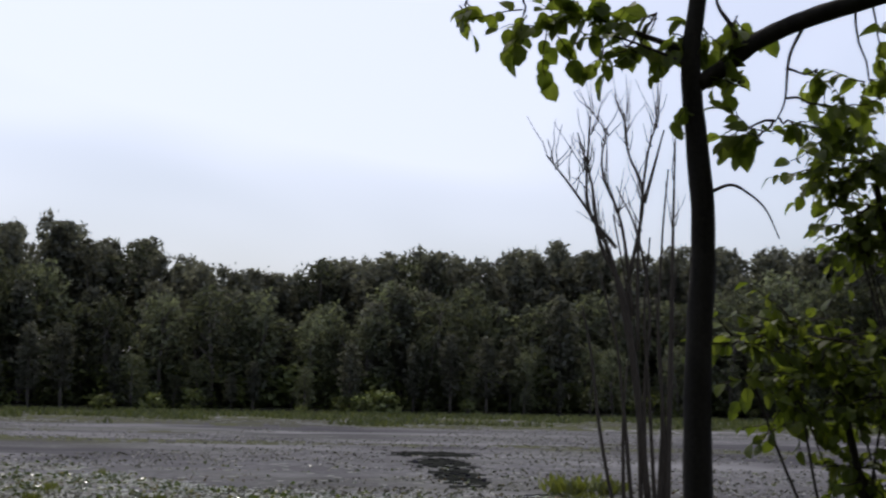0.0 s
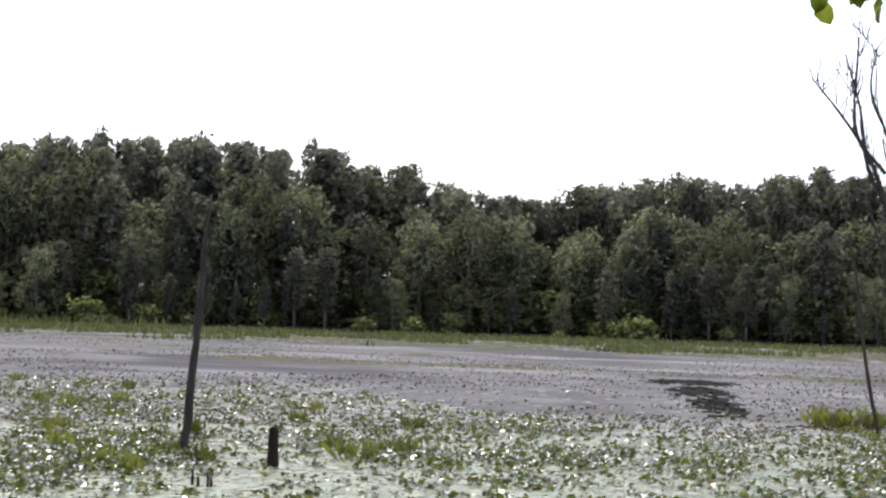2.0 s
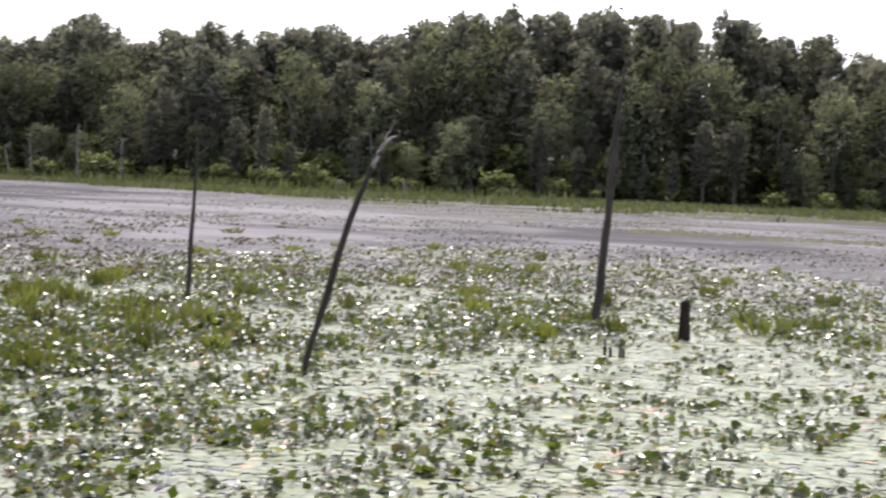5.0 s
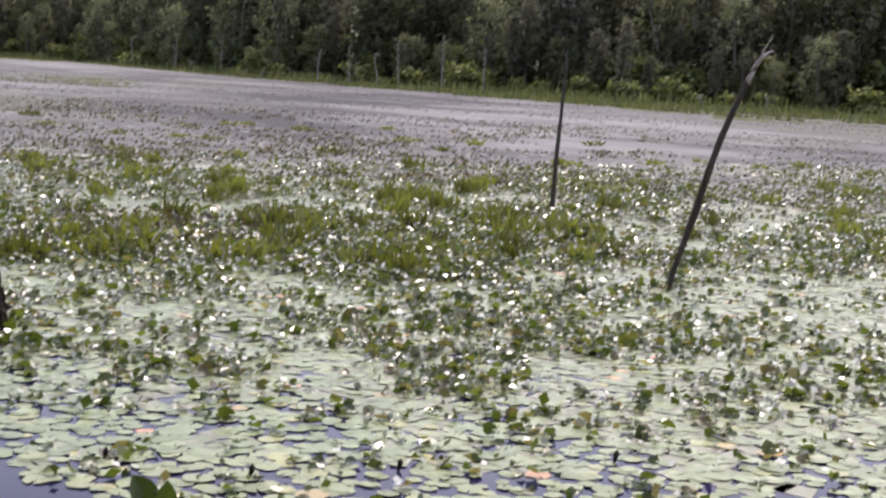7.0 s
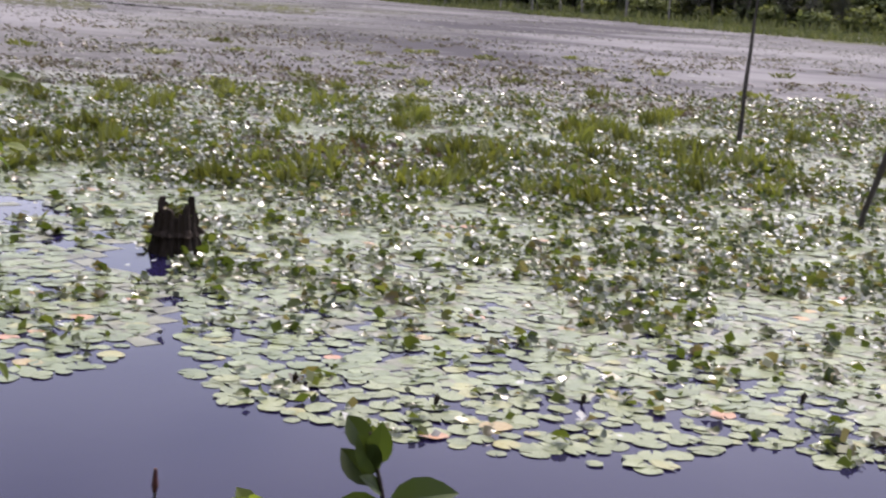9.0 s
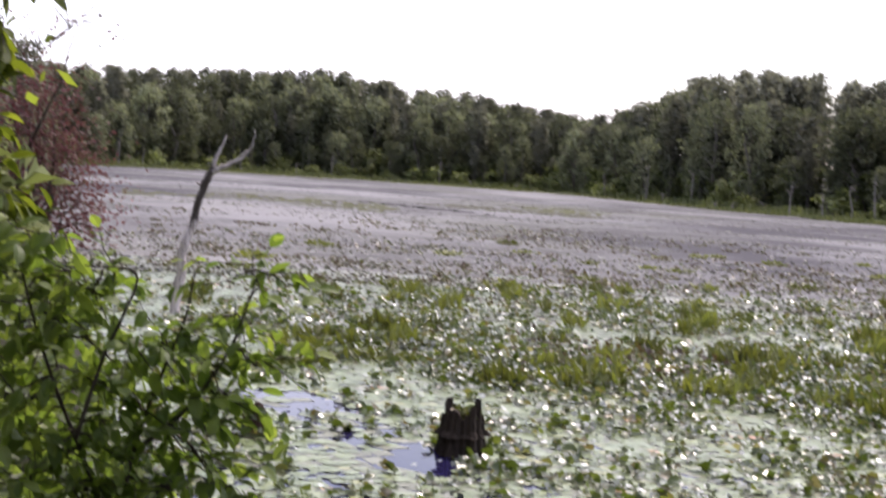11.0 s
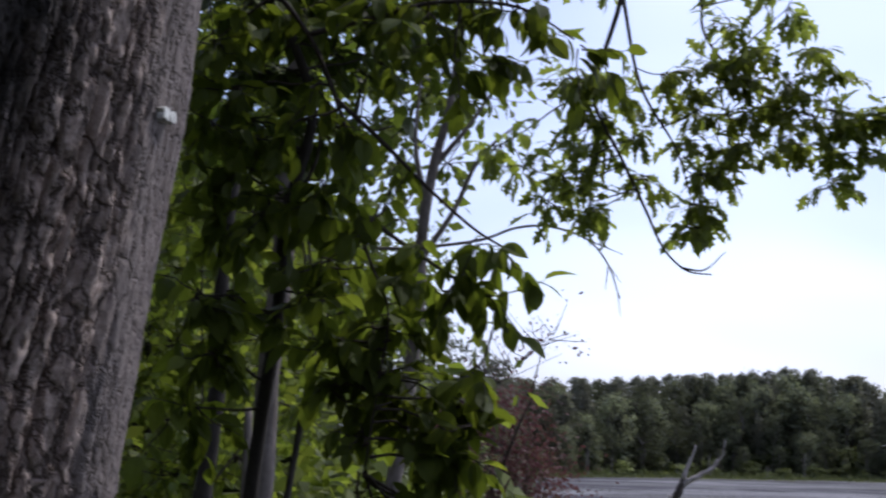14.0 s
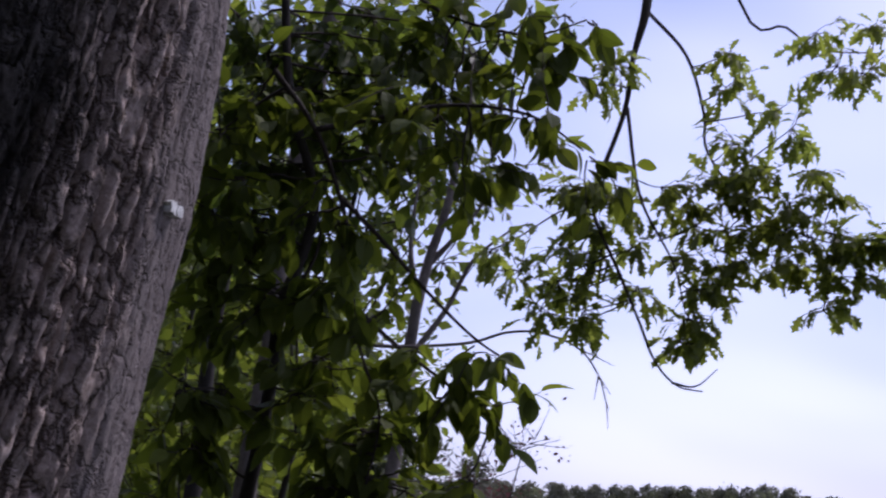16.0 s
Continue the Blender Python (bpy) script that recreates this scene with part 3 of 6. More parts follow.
join_deep_woods()


def snag_far():
    """Bare grey poles that stand dead along the far shore."""
    r = np.random.default_rng(9)
    for az in (26.4, 28.9, 37.0, 38.6, 40.2, 41.0, 42.1, 43.3, 44.2, 45.4, 46.0, 46.9, 47.9, 48.6, 50.1, 53.4, 55.2, 56.4, 60.5, 61.8, 63.0, 63.9, 65.1, 67.5, 68.4):
        d = far_shore(az) - r.uniform(3, 8)
        p, tall = polar(az, d), 5.4 * r.uniform(0.3, 1.0) ** 2 * (1.0 if az < 49 or az > 60 else 0.7)
        geo = [tube(wander((0, 0, -0.5), (r.normal() * 0.2, r.normal() * 0.2, tall), 6, 0.05, r), np.linspace(0.10, 0.035, 6), 6, 0.05, r)]
        for k in range(4):
            z, a_ = r.uniform(0.4, 0.95) * tall, r.uniform(0, 6.28)
            geo.append(tube([(0, 0, z), (math.cos(a_) * 0.6, math.sin(a_) * 0.6, z + 0.4)], [0.04, 0.01], 4, r=r))
        thing("dead_pole", "bare grey dead tree trunk standing at the far shore", "dead tree", Matrix.Translation((p[0], p[1], 0)), group="dead trunks of the far shore", me=mesh_of("pole", *merge(*geo), POLEWOOD, True))


snag_far()


def sedge_band():
    """A fringe of sedge and tall leaves in the shallows off the far shore."""
    r = np.random.default_rng(17)
    n = 42000
    az = r.uniform(-24, 74, n)
    back_ = r.uniform(0, 1, n) * np.interp(az, [-24, 0, 20, 30, 45, 50, 74], [50, 55, 52, 35, 14, 22, 22])
    P, near_ = [], []
    for a_, b_ in zip(az, back_):
        d = far_shore(a_) + 1.0 - b_
        p = polar(a_, d)
        if noise.noise(Vector((p[0] * 0.12, p[1] * 0.12, 7.0))) + 0.55 - b_ / 60 > 0:
            P.append(p)
            near_.append(b_ < 6.5 and a_ > 20)
    P, near_ = np.array(P), np.array(near_)
    n = len(P)
    tall, wide = r.uniform(0.10, 0.40, n) * np.where(near_, 2.4, 1.0), r.uniform(0.05, 0.14, n)
    q = r.uniform(0, 6.28, n)
    side = np.stack([np.cos(q), np.sin(q), 0 * q], 1) * wide[:, None]
    tip = P + np.stack([r.normal(size=n) * 0.1, r.normal(size=n) * 0.1, tall], 1)
    V = np.stack([P - side - [0, 0, 0.05], P + side - [0, 0, 0.05], tip + side * 0.4, tip - side * 0.4], 1).reshape(-1, 3)
    thing("shore_sedge", "yellow-green sedge and leaves fringing the far shore", "sedge", kind="stuff", me=mesh_of("sedge", V, np.arange(4 * n).reshape(n, 4), SEDGE))


sedge_band()

# ---------------------------------------------------------------- dead wood in the pond


def snag_material():
    """Wood bleached where the bark is gone, dark where it still clings at the top."""
    n = Nodes("snag_wood")
    grain = n.noise(30.0, 6.0, 0.65, stretch=(1, 1, 0.08))
    bare = n.ramp(grain, (0.36, (0.20, 0.155, 0.145)), (0.55, (0.62, 0.55, 0.53)))
    clad = n.ramp(grain, (0.3, (0.025, 0.020, 0.018)), (0.7, (0.09, 0.073, 0.064)))
    c = n.add("ShaderNodeTexCoord")
    xyz = n.add("ShaderNodeSeparateXYZ")
    n.link(c.outputs["Object"], xyz.inputs[0])
    up = n.add("ShaderNodeMapRange", From_Min=1.0, From_Max=1.45, To_Min=-0.15, To_Max=0.5)
    n.link(xyz.outputs["Z"], up.inputs["Value"])
    add = n.add("ShaderNodeMath")
    n.link(up.outputs["Result"], add.inputs[0])
    n.link(n.noise(4.0, 4.0, 0.6), add.inputs[1])
    col = n.mixed(n.ramp(add.outputs[0], (0.60, (0, 0, 0)), (0.72, (1, 1, 1))), bare, clad)
    n.bump(grain, 0.6, 0.01)
    return n.finish(col, 0.85, 0.25)


SNAGWOOD = snag_material()


def dead_trunk(name, label, at_, pts, radii, material, branches=(), rough=0.08, seed=1, branch_material=None):
    """A dead stem through pts (relative to its foot), with side branches (start index, end offset, radius)."""
    r = np.random.default_rng(seed)
    P = np.asarray(pts, float)
    s = np.linspace(0, len(P) - 1, len(P) * 4 - 3)
    fine = np.stack([np.interp(s, range(len(P)), P[:, k]) for k in range(3)], 1) + r.normal(size=(len(s), 3)) * 0.14 * np.asarray(radii).mean()
    rr = np.interp(s, range(len(P)), radii)
    e_ = thing(name, label, "dead tree", Matrix.Translation(at_))
    part("stem", mesh_of("stem", *tube(fine, rr, 9, rough, r), material, True), e_)
    for i, end, rad in branches:
        a_ = P[i]
        way = [a_] + [a_ + np.asarray(q) for q in (end if isinstance(end, list) else [end])]
        u = np.linspace(0, len(way) - 1, 4 * len(way))
        line = np.stack([np.interp(u, range(len(way)), np.array(way)[:, k]) for k in range(3)], 1) + r.normal(size=(len(u), 3)) * 0.006
        part("branch", mesh_of("branch", *tube(line, np.linspace(rad, rad * 0.35, len(u)), 6, rough, r), branch_material or material, True), e_)
    return e_


def facing(at_):
    """Unit vector to the right, as seen from the bank, at a place on the pond."""
    d = np.array([at_[0], at_[1], 0.0])
    d /= np.linalg.norm(d)
    return np.array([d[1], -d[0], 0])


def rise(at_, across):
    """Stem points from (sideways, up) offsets at a place."""
    s = facing(at_)
    return [s * u + np.array([0, 0, v]) for u, v in across]


spot = (-7.15, 20.84, 0)
dead_trunk("dead_tree", "slim dark dead tree trunk standing in the lily pads", spot, rise(spot, [(-0.03, -0.4), (0.045, 0.8), (0.115, 1.9), (0.17, 2.8), (0.24, 3.75)]), [0.066, 0.060, 0.050, 0.034, 0.014], GREYWOOD,
           [(3, (0.15, 0, 0.5), 0.015), (2, (-0.3, 0, 0.25), 0.015), (3, (-0.25, 0, 0.6), 0.012)], seed=3)
spot = (-7.8, 13.63, 0)
dead_trunk("leaning_dead_sapling", "leaning crooked dead sapling trunk with a grey broken top", spot, rise(spot, [(-0.03, -0.4), (0.03, 0.18), (0.2, 0.75), (0.33, 1.3), (0.47, 1.75), (0.62, 2.15), (0.75, 2.42), (0.86, 2.46)]), [0.016, 0.028, 0.037, 0.036, 0.033, 0.026, 0.020, 0.010], GREYWOOD,
           [(5, [(0.13 * facing(spot)[0], 0.13 * facing(spot)[1], 0.27), (0.25 * facing(spot)[0], 0.25 * facing(spot)[1], 0.33)], 0.033), (6, (0.1, 0.0, 0.22), 0.01), (2, [0.1 * facing(spot) + np.array([0, 0, 0.12]), 0.24 * facing(spot) + np.array([0, 0, 0.2])], 0.012)], seed=4, branch_material=BLEACHED)
spot = (-13.08, 19.25, 0)
dead_trunk("thin_dead_stem", "thin dark dead stem rising from the water plants", spot, rise(spot, [(-0.02, -0.4), (0.0, 0.7), (0.03, 1.5), (0.07, 2.2), (0.06, 2.5)]), [0.040, 0.036, 0.028, 0.018, 0.008], GREYWOOD, [(1, (0.12, 0, 0.25), 0.01)], seed=5)
spot = (-18.94, 8.55, 0)
snag = rise(spot, [(-0.12, -0.4), (-0.10, 0.15), (-0.03, 0.50), (-0.045, 0.78), (0.01, 1.02), (0.09, 1.22), (0.14, 1.54), (0.20, 1.77), (0.27, 1.93), (0.30, 2.03)])
arm = facing(spot)
dead_trunk("forked_snag", "bleached dead snag with a dark forked top in the pond", spot, snag, [0.072, 0.068, 0.064, 0.058, 0.056, 0.052, 0.047, 0.056, 0.050, 0.030], SNAGWOOD,
           [(8, [arm * 0.2 + np.array([0, 0, 0.12]), arm * 0.43 + np.array([0, 0, 0.24]), arm * 0.48 + np.array([0, 0, 0.36])], 0.045),
            (8, [arm * 0.45 + np.array([0, 0, 0.27]), arm * 0.55 + np.array([0, 0, 0.42]), arm * 0.58 + np.array([0, 0, 0.62])], 0.018), (9, [arm * 0.07 + np.array([0, 0, 0.19]), arm * 0.16 + np.array([0, 0, 0.43])], 0.034), (7, [arm * -0.1 + np.array([0, 0, 0.03])], 0.03), (1, [arm * -0.02 + np.array([0, 0, 0.35])], 0.03)], seed=6, branch_material=BLEACHED)


def stump(name, label, at_, r0, r1, tall, ragged, material, seed, lean=(0, 0), spikes=()):
    """A rotten hollow stump: a flared wall of wood with a broken, spiky rim."""
    r = np.random.default_rng(seed)
    seg, lev = 64, 9
    V, F = [], []
    flute = 1 + 0.07 * np.sin(np.arange(seg) * 2 * math.pi / seg * 5 + 1) + 0.05 * r.normal(size=seg)
    rim = np.clip(1 - ragged * np.abs(np.interp(np.arange(seg), np.linspace(0, seg, 11), np.append(q := r.uniform(0, 1, 10), q[0]))) , 0.3, 1) + r.normal(size=seg) * 0.03
    if spikes:
        way = math.atan2(-at_[1], -at_[0])
        off = (np.arange(seg) * 2 * math.pi / seg - way + math.pi) % (2 * math.pi) - math.pi
        rim = 0.70 + 0.04 * r.normal(size=seg) + np.max([h_ * np.exp(-((off - radians(q)) / w_) ** 2) for q, h_, w_ in spikes], axis=0)
    for inner in (0, 1):
        for i in range(lev):
            f = i / (lev - 1)
            for k in range(seg):
                a_ = 2 * math.pi * k / seg
                rad = (r0 * (1 - f) ** 1.6 + r1 * (1 - (1 - f) ** 1.6)) * flute[k] * (1 + 0.02 * r.normal()) - inner * 0.05
                z = -0.25 + (tall * rim[k] + 0.25) * f if not inner else tall * (0.35 + (rim[k] - 0.35) * f)
                V.append((math.cos(a_) * rad + lean[0] * z, math.sin(a_) * rad + lean[1] * z, z))
    m = seg * lev
    for inner in (0, 1):
        for i in range(lev - 1):
            for k in range(seg):
                q = inner * m + i * seg
                f = (q + k, q + (k + 1) % seg, q + seg + (k + 1) % seg, q + seg + k)
                F.append(f if not inner else f[::-1])
    for k in range(seg):
        F.append((m - seg + k, m - seg + (k + 1) % seg, 2 * m - seg + (k + 1) % seg, 2 * m - seg + k))
    F.append(tuple(m + k for k in range(seg)))
    return thing(name, label, "stump", Matrix.Translation(at_), me=mesh_of("stump", V, F, material))


stump("tree_stump", "dark rotten hollow stump with a ragged rim standing in open water", (-9.72, 6.80, 0), 0.245, 0.148, 0.42, 0.42, DARKWOOD, 14, spikes=((-68, 0.34, 0.22), (-25, 0.16, 0.2), (38, 0.26, 0.13), (72, 0.36, 0.17), (150, 0.1, 0.5), (-140, 0.12, 0.4)))
stump("tree_stump", "narrow dark stump post with a pointed top among lily pads", (-5.63, 20.07, 0), 0.095, 0.060, 0.58, 0.22, DARKWOOD, 18)
stump("tree_stump", "low leaning rotten stump at the edge of the shrub", (-10.93, 5.65, 0), 0.13, 0.09, 0.28, 0.5, REDWOOD, 16, (0.35, -0.35))
def stump_moss():
    """Green moss in the hollow of the stump."""
    r = np.random.default_rng(19)
    C = np.stack([-9.72 + r.normal(size=260) * 0.05, 6.80 + r.normal(size=260) * 0.05, 0.30 + np.abs(r.normal(size=260)) * 0.03], 1)
    V = [(-9.72 + math.cos(q) * 0.10, 6.8 + math.sin(q) * 0.10, 0.29) for q in np.linspace(0, 2 * math.pi, 14, endpoint=False)]
    thing("moss_tuft", "green moss growing in the hollow stump", "moss", me=mesh_of("moss", *merge((np.array(V), [tuple(range(14))]), quads(C, 0.022, r)), REED))


stump_moss()
for dx, h_ in ((-0.17, 0.2), (-0.1, 0.12), (0.02, 0.17), (0.06, 0.12)):
    thing("broken_stick", "short dark broken stick poking out of the water", "stick", Matrix.Translation((-5.71 + dx, 17.5, 0)), group="broken sticks",
          me=mesh_of("stick", *tube([(0, 0, -0.3), (0.01, 0, h_ * 0.6), (0.0, 0.01, h_)], [0.016, 0.018, 0.012], 7, 0.1), DARKWOOD))

# ---------------------------------------------------------------- lily pads and water plants
EDGE_AZ = [-20, 0, 24, 29, 34, 37, 41.6, 47, 51, 53.5, 54.3, 54.8, 55.1, 55.9, 56.3, 57.5, 59.6, 64.4, 68, 72]
EDGE_R = [6.9, 7.0, 7.2, 7.4, 7.5, 7.05, 7.05, 7.15, 7.55, 7.85, 8.4, 9.4, 10.2, 10.2, 8.9, 8.45, 8.1, 7.9, 9, 20]


def open_water(az, r, x, y):
    """True where no pads float."""
    w = noise.noise(Vector((x * 1.1, y * 1.1, 5.0))) + 0.6 * noise.noise(Vector((x * 3.1, y * 3.1, 8.0)))
    if r < float(np.interp(az, EDGE_AZ, EDGE_R)) + 0.22 * w:
        return True
    if 55 < az < 64 and 9.8 < r < 14.5 and abs(r - (10.6 + (az - 55.5) * 0.55)) < 1.1 and w > -0.12:
        return True
    if math.hypot(x + 9.72, y - 6.8) < 0.20:
        return True
    thin = noise.noise(Vector((x * 0.45, y * 0.45, 9.0))) + 0.5 * noise.noise(Vector((x * 1.6, y * 1.6, 2.0)))
    return thin > (0.52 if r < 9.5 else 0.64 if r < 12 else 0.95)


CROWD_AZ = [-20, 3, 9, 14, 20, 28, 36, 50, 56, 61, 66]
CROWD_IN = [18.5, 18.5, 19, 19.5, 17.5, 14.5, 12.5, 13, 14.5, 16.5, 18]
CROWD_OUT = [32, 33, 36, 44, 46, 42, 36, 34, 31, 28, 26]


def crowding(az, r, x, y):
    """How thickly upright and curled leaves crowd a spot of the pond, 0 to 1."""
    a_, b_ = float(np.interp(az, CROWD_AZ, CROWD_IN)), float(np.interp(az, CROWD_AZ, CROWD_OUT))
    edge = min(1.0, (r - a_) / 3.5, (b_ - r) / 5.0)
    if edge <= 0 or az > 67:
        return 0.0
    v = noise.noise(Vector((x * 0.42, y * 0.33, 20.0))) + 0.7 * noise.noise(Vector((x * 1.5, y * 1.1, 21.0)))
    return edge * min(1.0, max(0.0, 0.48 + 1.15 * v))


def pad_shape(seg, r, cup=0.05):
    """A round floating leaf with the slit of a water lily and a crinkled rim that lifts here and there; unit radius."""
    a_ = np.linspace(0.13, 2 * math.pi - 0.13, seg)
    rad = 1 + 0.06 * np.sin(a_ * 2 + r.uniform(0, 6)) + 0.05 * np.sin(a_ * 5 + r.uniform(0, 6)) + 0.03 * r.normal(size=seg)
    rim = cup * np.maximum(0, 0.5 + np.sin(a_ * 2 + r.uniform(0, 6)) + 0.7 * r.normal(size=seg))
    V = np.concatenate([[[0.06, 0, 0.0]], np.stack([np.cos(a_) * rad * 0.68, np.sin(a_) * rad * 0.68, 0 * a_], 1), np.stack([np.cos(a_) * rad, np.sin(a_) * rad, rim], 1)])
    F = [(0, 1 + k, 2 + k) for k in range(seg - 1)] + [(1 + k, 1 + seg + k, 2 + seg + k, 2 + k) for k in range(seg - 1)]
    return V, F


def low_shape(r, cup):
    """The same leaf with fewer corners, for pads farther out."""
    a_ = np.linspace(0.2, 2 * math.pi - 0.2, 8)
    rim = cup * np.maximum(0, 0.3 + np.sin(a_ * 2 + r.uniform(0, 6)) + 0.5 * r.normal(size=8))
    rad = 1 + 0.06 * r.normal(size=8)
    return np.concatenate([[[0.08, 0, 0]], np.stack([np.cos(a_) * rad, np.sin(a_) * rad, rim], 1)]), [(0, 1 + k, 2 + k) for k in range(7)]


class Heap:
    """Leaves gathered into one mesh."""

    def __init__(self):
        self.v, self.f, self.n = [], [], 0

    def put(self, v, f):
        self.v.append(v)
        self.f += [tuple(i + self.n for i in h) for h in f]
        self.n += len(v)

    def geo(self):
        return np.concatenate(self.v), self.f


def turned(r, tilt, spin):
    return np.array(Matrix.Rotation(r.uniform(0, 6.28), 3, "Z") @ Matrix.Rotation(tilt, 3, "X") @ Matrix.Rotation(spin, 3, "Z"))


def build_pads():
    """Floating pads from the edge of the open water outwards; the nearest are parts, the rest one carpet."""
    r = np.random.default_rng(31)
    near = [pad_shape(17, r, c) for c in (0.0, 0.005, 0.01, 0.03, 0.0, 0.05, 0.005, 0.02)]
    near_me = [mesh_of("pad", v, f, PAD, True) for v, f in near]
    low = [low_shape(r, c) for c in (0.0, 0.0, 0.01, 0.03)]
    bed = thing("lily_pad_bed", "bed of yellow-green floating lily pads, a few orange", "water lilies")
    flat, spots = Heap(), []
    step = 0.125
    for iy in range(int(33 / (step * 0.9))):
        for ix in range(int(46 / step)):
            x = -34 + (ix + 0.5 * (iy % 2)) * step + r.uniform(-0.07, 0.07)
            y = 0.5 + iy * step * 0.9 + r.uniform(-0.07, 0.07)
            d = math.hypot(x, y)
            if d > 34 or d < 6 or d > 12 and r.uniform() > 1.05 - (d - 12) / 34:
                continue
            az = math.degrees(math.atan2(-x, y))
            if az < -20 or az > 71.5 or d < near_shore(az) + 0.4 or open_water(az, d, x, y):
                continue
            spots.append((d, az, x, y))
    spots.sort()
    objects = 0
    for d, az, x, y in spots:
        size = 0.067 * r.uniform(0.62, 1.25) * (1.0 if d < 12 else 1.15)
        spin = r.uniform(0, 6.28)
        lift = 0.003 + 0.006 * r.uniform() ** 2
        tilt = abs(r.normal()) * (0.022 if d < 11 else 0.03)
        if 20 < az < 60 and objects < 300:
            objects += 1
            m = Matrix.Translation((x, y, lift + math.sin(tilt) * size * 0.7)) @ Matrix.Rotation(r.uniform(0, 6.28), 4, "Z") @ Matrix.Rotation(tilt, 4, "X") @ Matrix.Rotation(spin, 4, "Z") @ Matrix.Diagonal((size, size * r.uniform(0.85, 1.0), size, 1))
            part("lily_pad", near_me[r.integers(8)], bed, m=m)
            continue
        if d > 12 and r.uniform() < (0.75 if az > 14 else 0.3) * crowding(az, d, x, y):
            continue
        v, f = near[r.integers(8)] if d < 9.2 else low[r.integers(4)]
        flat.put((v * size) @ turned(r, tilt, spin).T + [x, y, lift + math.sin(tilt) * size * 0.7], f)
    thing("lily_pads", "dense carpet of glinting round lily pads floating on the pond", "water lilies", kind="stuff", me=mesh_of("pads", *flat.geo(), PAD, True))


def raised_leaves():
    """Tilted, curled and upright leaves: a few among the near pads, jumbled thickly farther out."""
    r = np.random.default_rng(34)
    low = [low_shape(r, c) for c in (0.25, 0.45, 0.6)]
    up, crumbs, small, pale = Heap(), [], [], []
    for k in range(80000):
        az, d = r.uniform(-19, 69), 1 / r.uniform(1 / 46, 1 / 7.2)
        x, y, _ = polar(az, d)
        c = crowding(az, d, x, y)
        near_ = float(np.interp(az, [-19, 8, 20, 30, 45, 60], [0.26, 0.28, 0.25, 0.25, 0.19, 0.13])) * min(1.0, max(0.10, (d - 8.5) / 4.0)) if d < 31 else 0.04
        if d < 19:
            near_ *= float(np.interp(az, [8, 20, 28], [0.4, 0.4, 1.0]))
        near_ *= max(0.0, 0.75 + 1.3 * noise.noise(Vector((x * 0.8, y * 0.8, 24.0))))
        if d < near_shore(az) + 0.5 or d < 16 and open_water(az, d - 0.1, x, y) or r.uniform() > max(c, near_):
            continue
        tall = 0.02 + 0.17 * c * r.uniform() ** 1.5
        for k2 in range(1 + r.poisson(0.9 if d > 9 else 0.2)):
            big = 0.052 * r.uniform(0.45, 1.25) * (0.85 if d < 10 else 1.0)
            tilt = r.uniform(0.10, 0.45) if r.uniform() < 0.8 else r.uniform(0.6, 1.2)
            v, f = low[r.integers(3)]
            up.put((v * [big, big * r.uniform(0.55, 1.0), big]) @ turned(r, tilt, 0.0).T + [x + (r.normal() * 0.07 if k2 else 0), y + (r.normal() * 0.07 if k2 else 0), tall * 0.5 + big * math.sin(tilt) * 0.8], f)
        bits = r.poisson(0.6 + 3.4 * c)
        if bits:
            P = np.stack([x + r.normal(size=bits) * 0.09, y + r.normal(size=bits) * 0.09, 0.012 + r.uniform(0, 0.05 + 0.13 * c, bits)], 1)
            (crumbs if r.uniform() < 0.55 else small).append(P)
        # flecks whose pale colour stands for glints of the sun
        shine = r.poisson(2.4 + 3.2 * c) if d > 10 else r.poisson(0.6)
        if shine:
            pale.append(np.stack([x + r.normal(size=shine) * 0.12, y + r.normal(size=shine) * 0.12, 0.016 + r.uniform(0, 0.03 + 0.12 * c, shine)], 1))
    thing("raised_lily_pads", "tilted and curled green lily leaves standing above the carpet", "water lilies", kind="stuff", me=mesh_of("raised", *up.geo(), RAISED, True))
    thing("curled_leaves", "small curled olive and cream leaves crowding the lily bed", "water lilies", kind="stuff",
          me=mesh_of("curled", *merge(quads(np.concatenate(small), 0.028, r, 0.3, 1.5), quads(np.concatenate(crumbs), 0.044, r, 0.3, 1.4)), RAISED))
    thing("pale_leaves", "small pale leaf flecks painted as sun glints over the lily bed", "water lilies", kind="stuff", me=mesh_of("pale", *quads(np.concatenate(pale), 0.028, r, 0.6, 1.5), GLINT_LEAF))


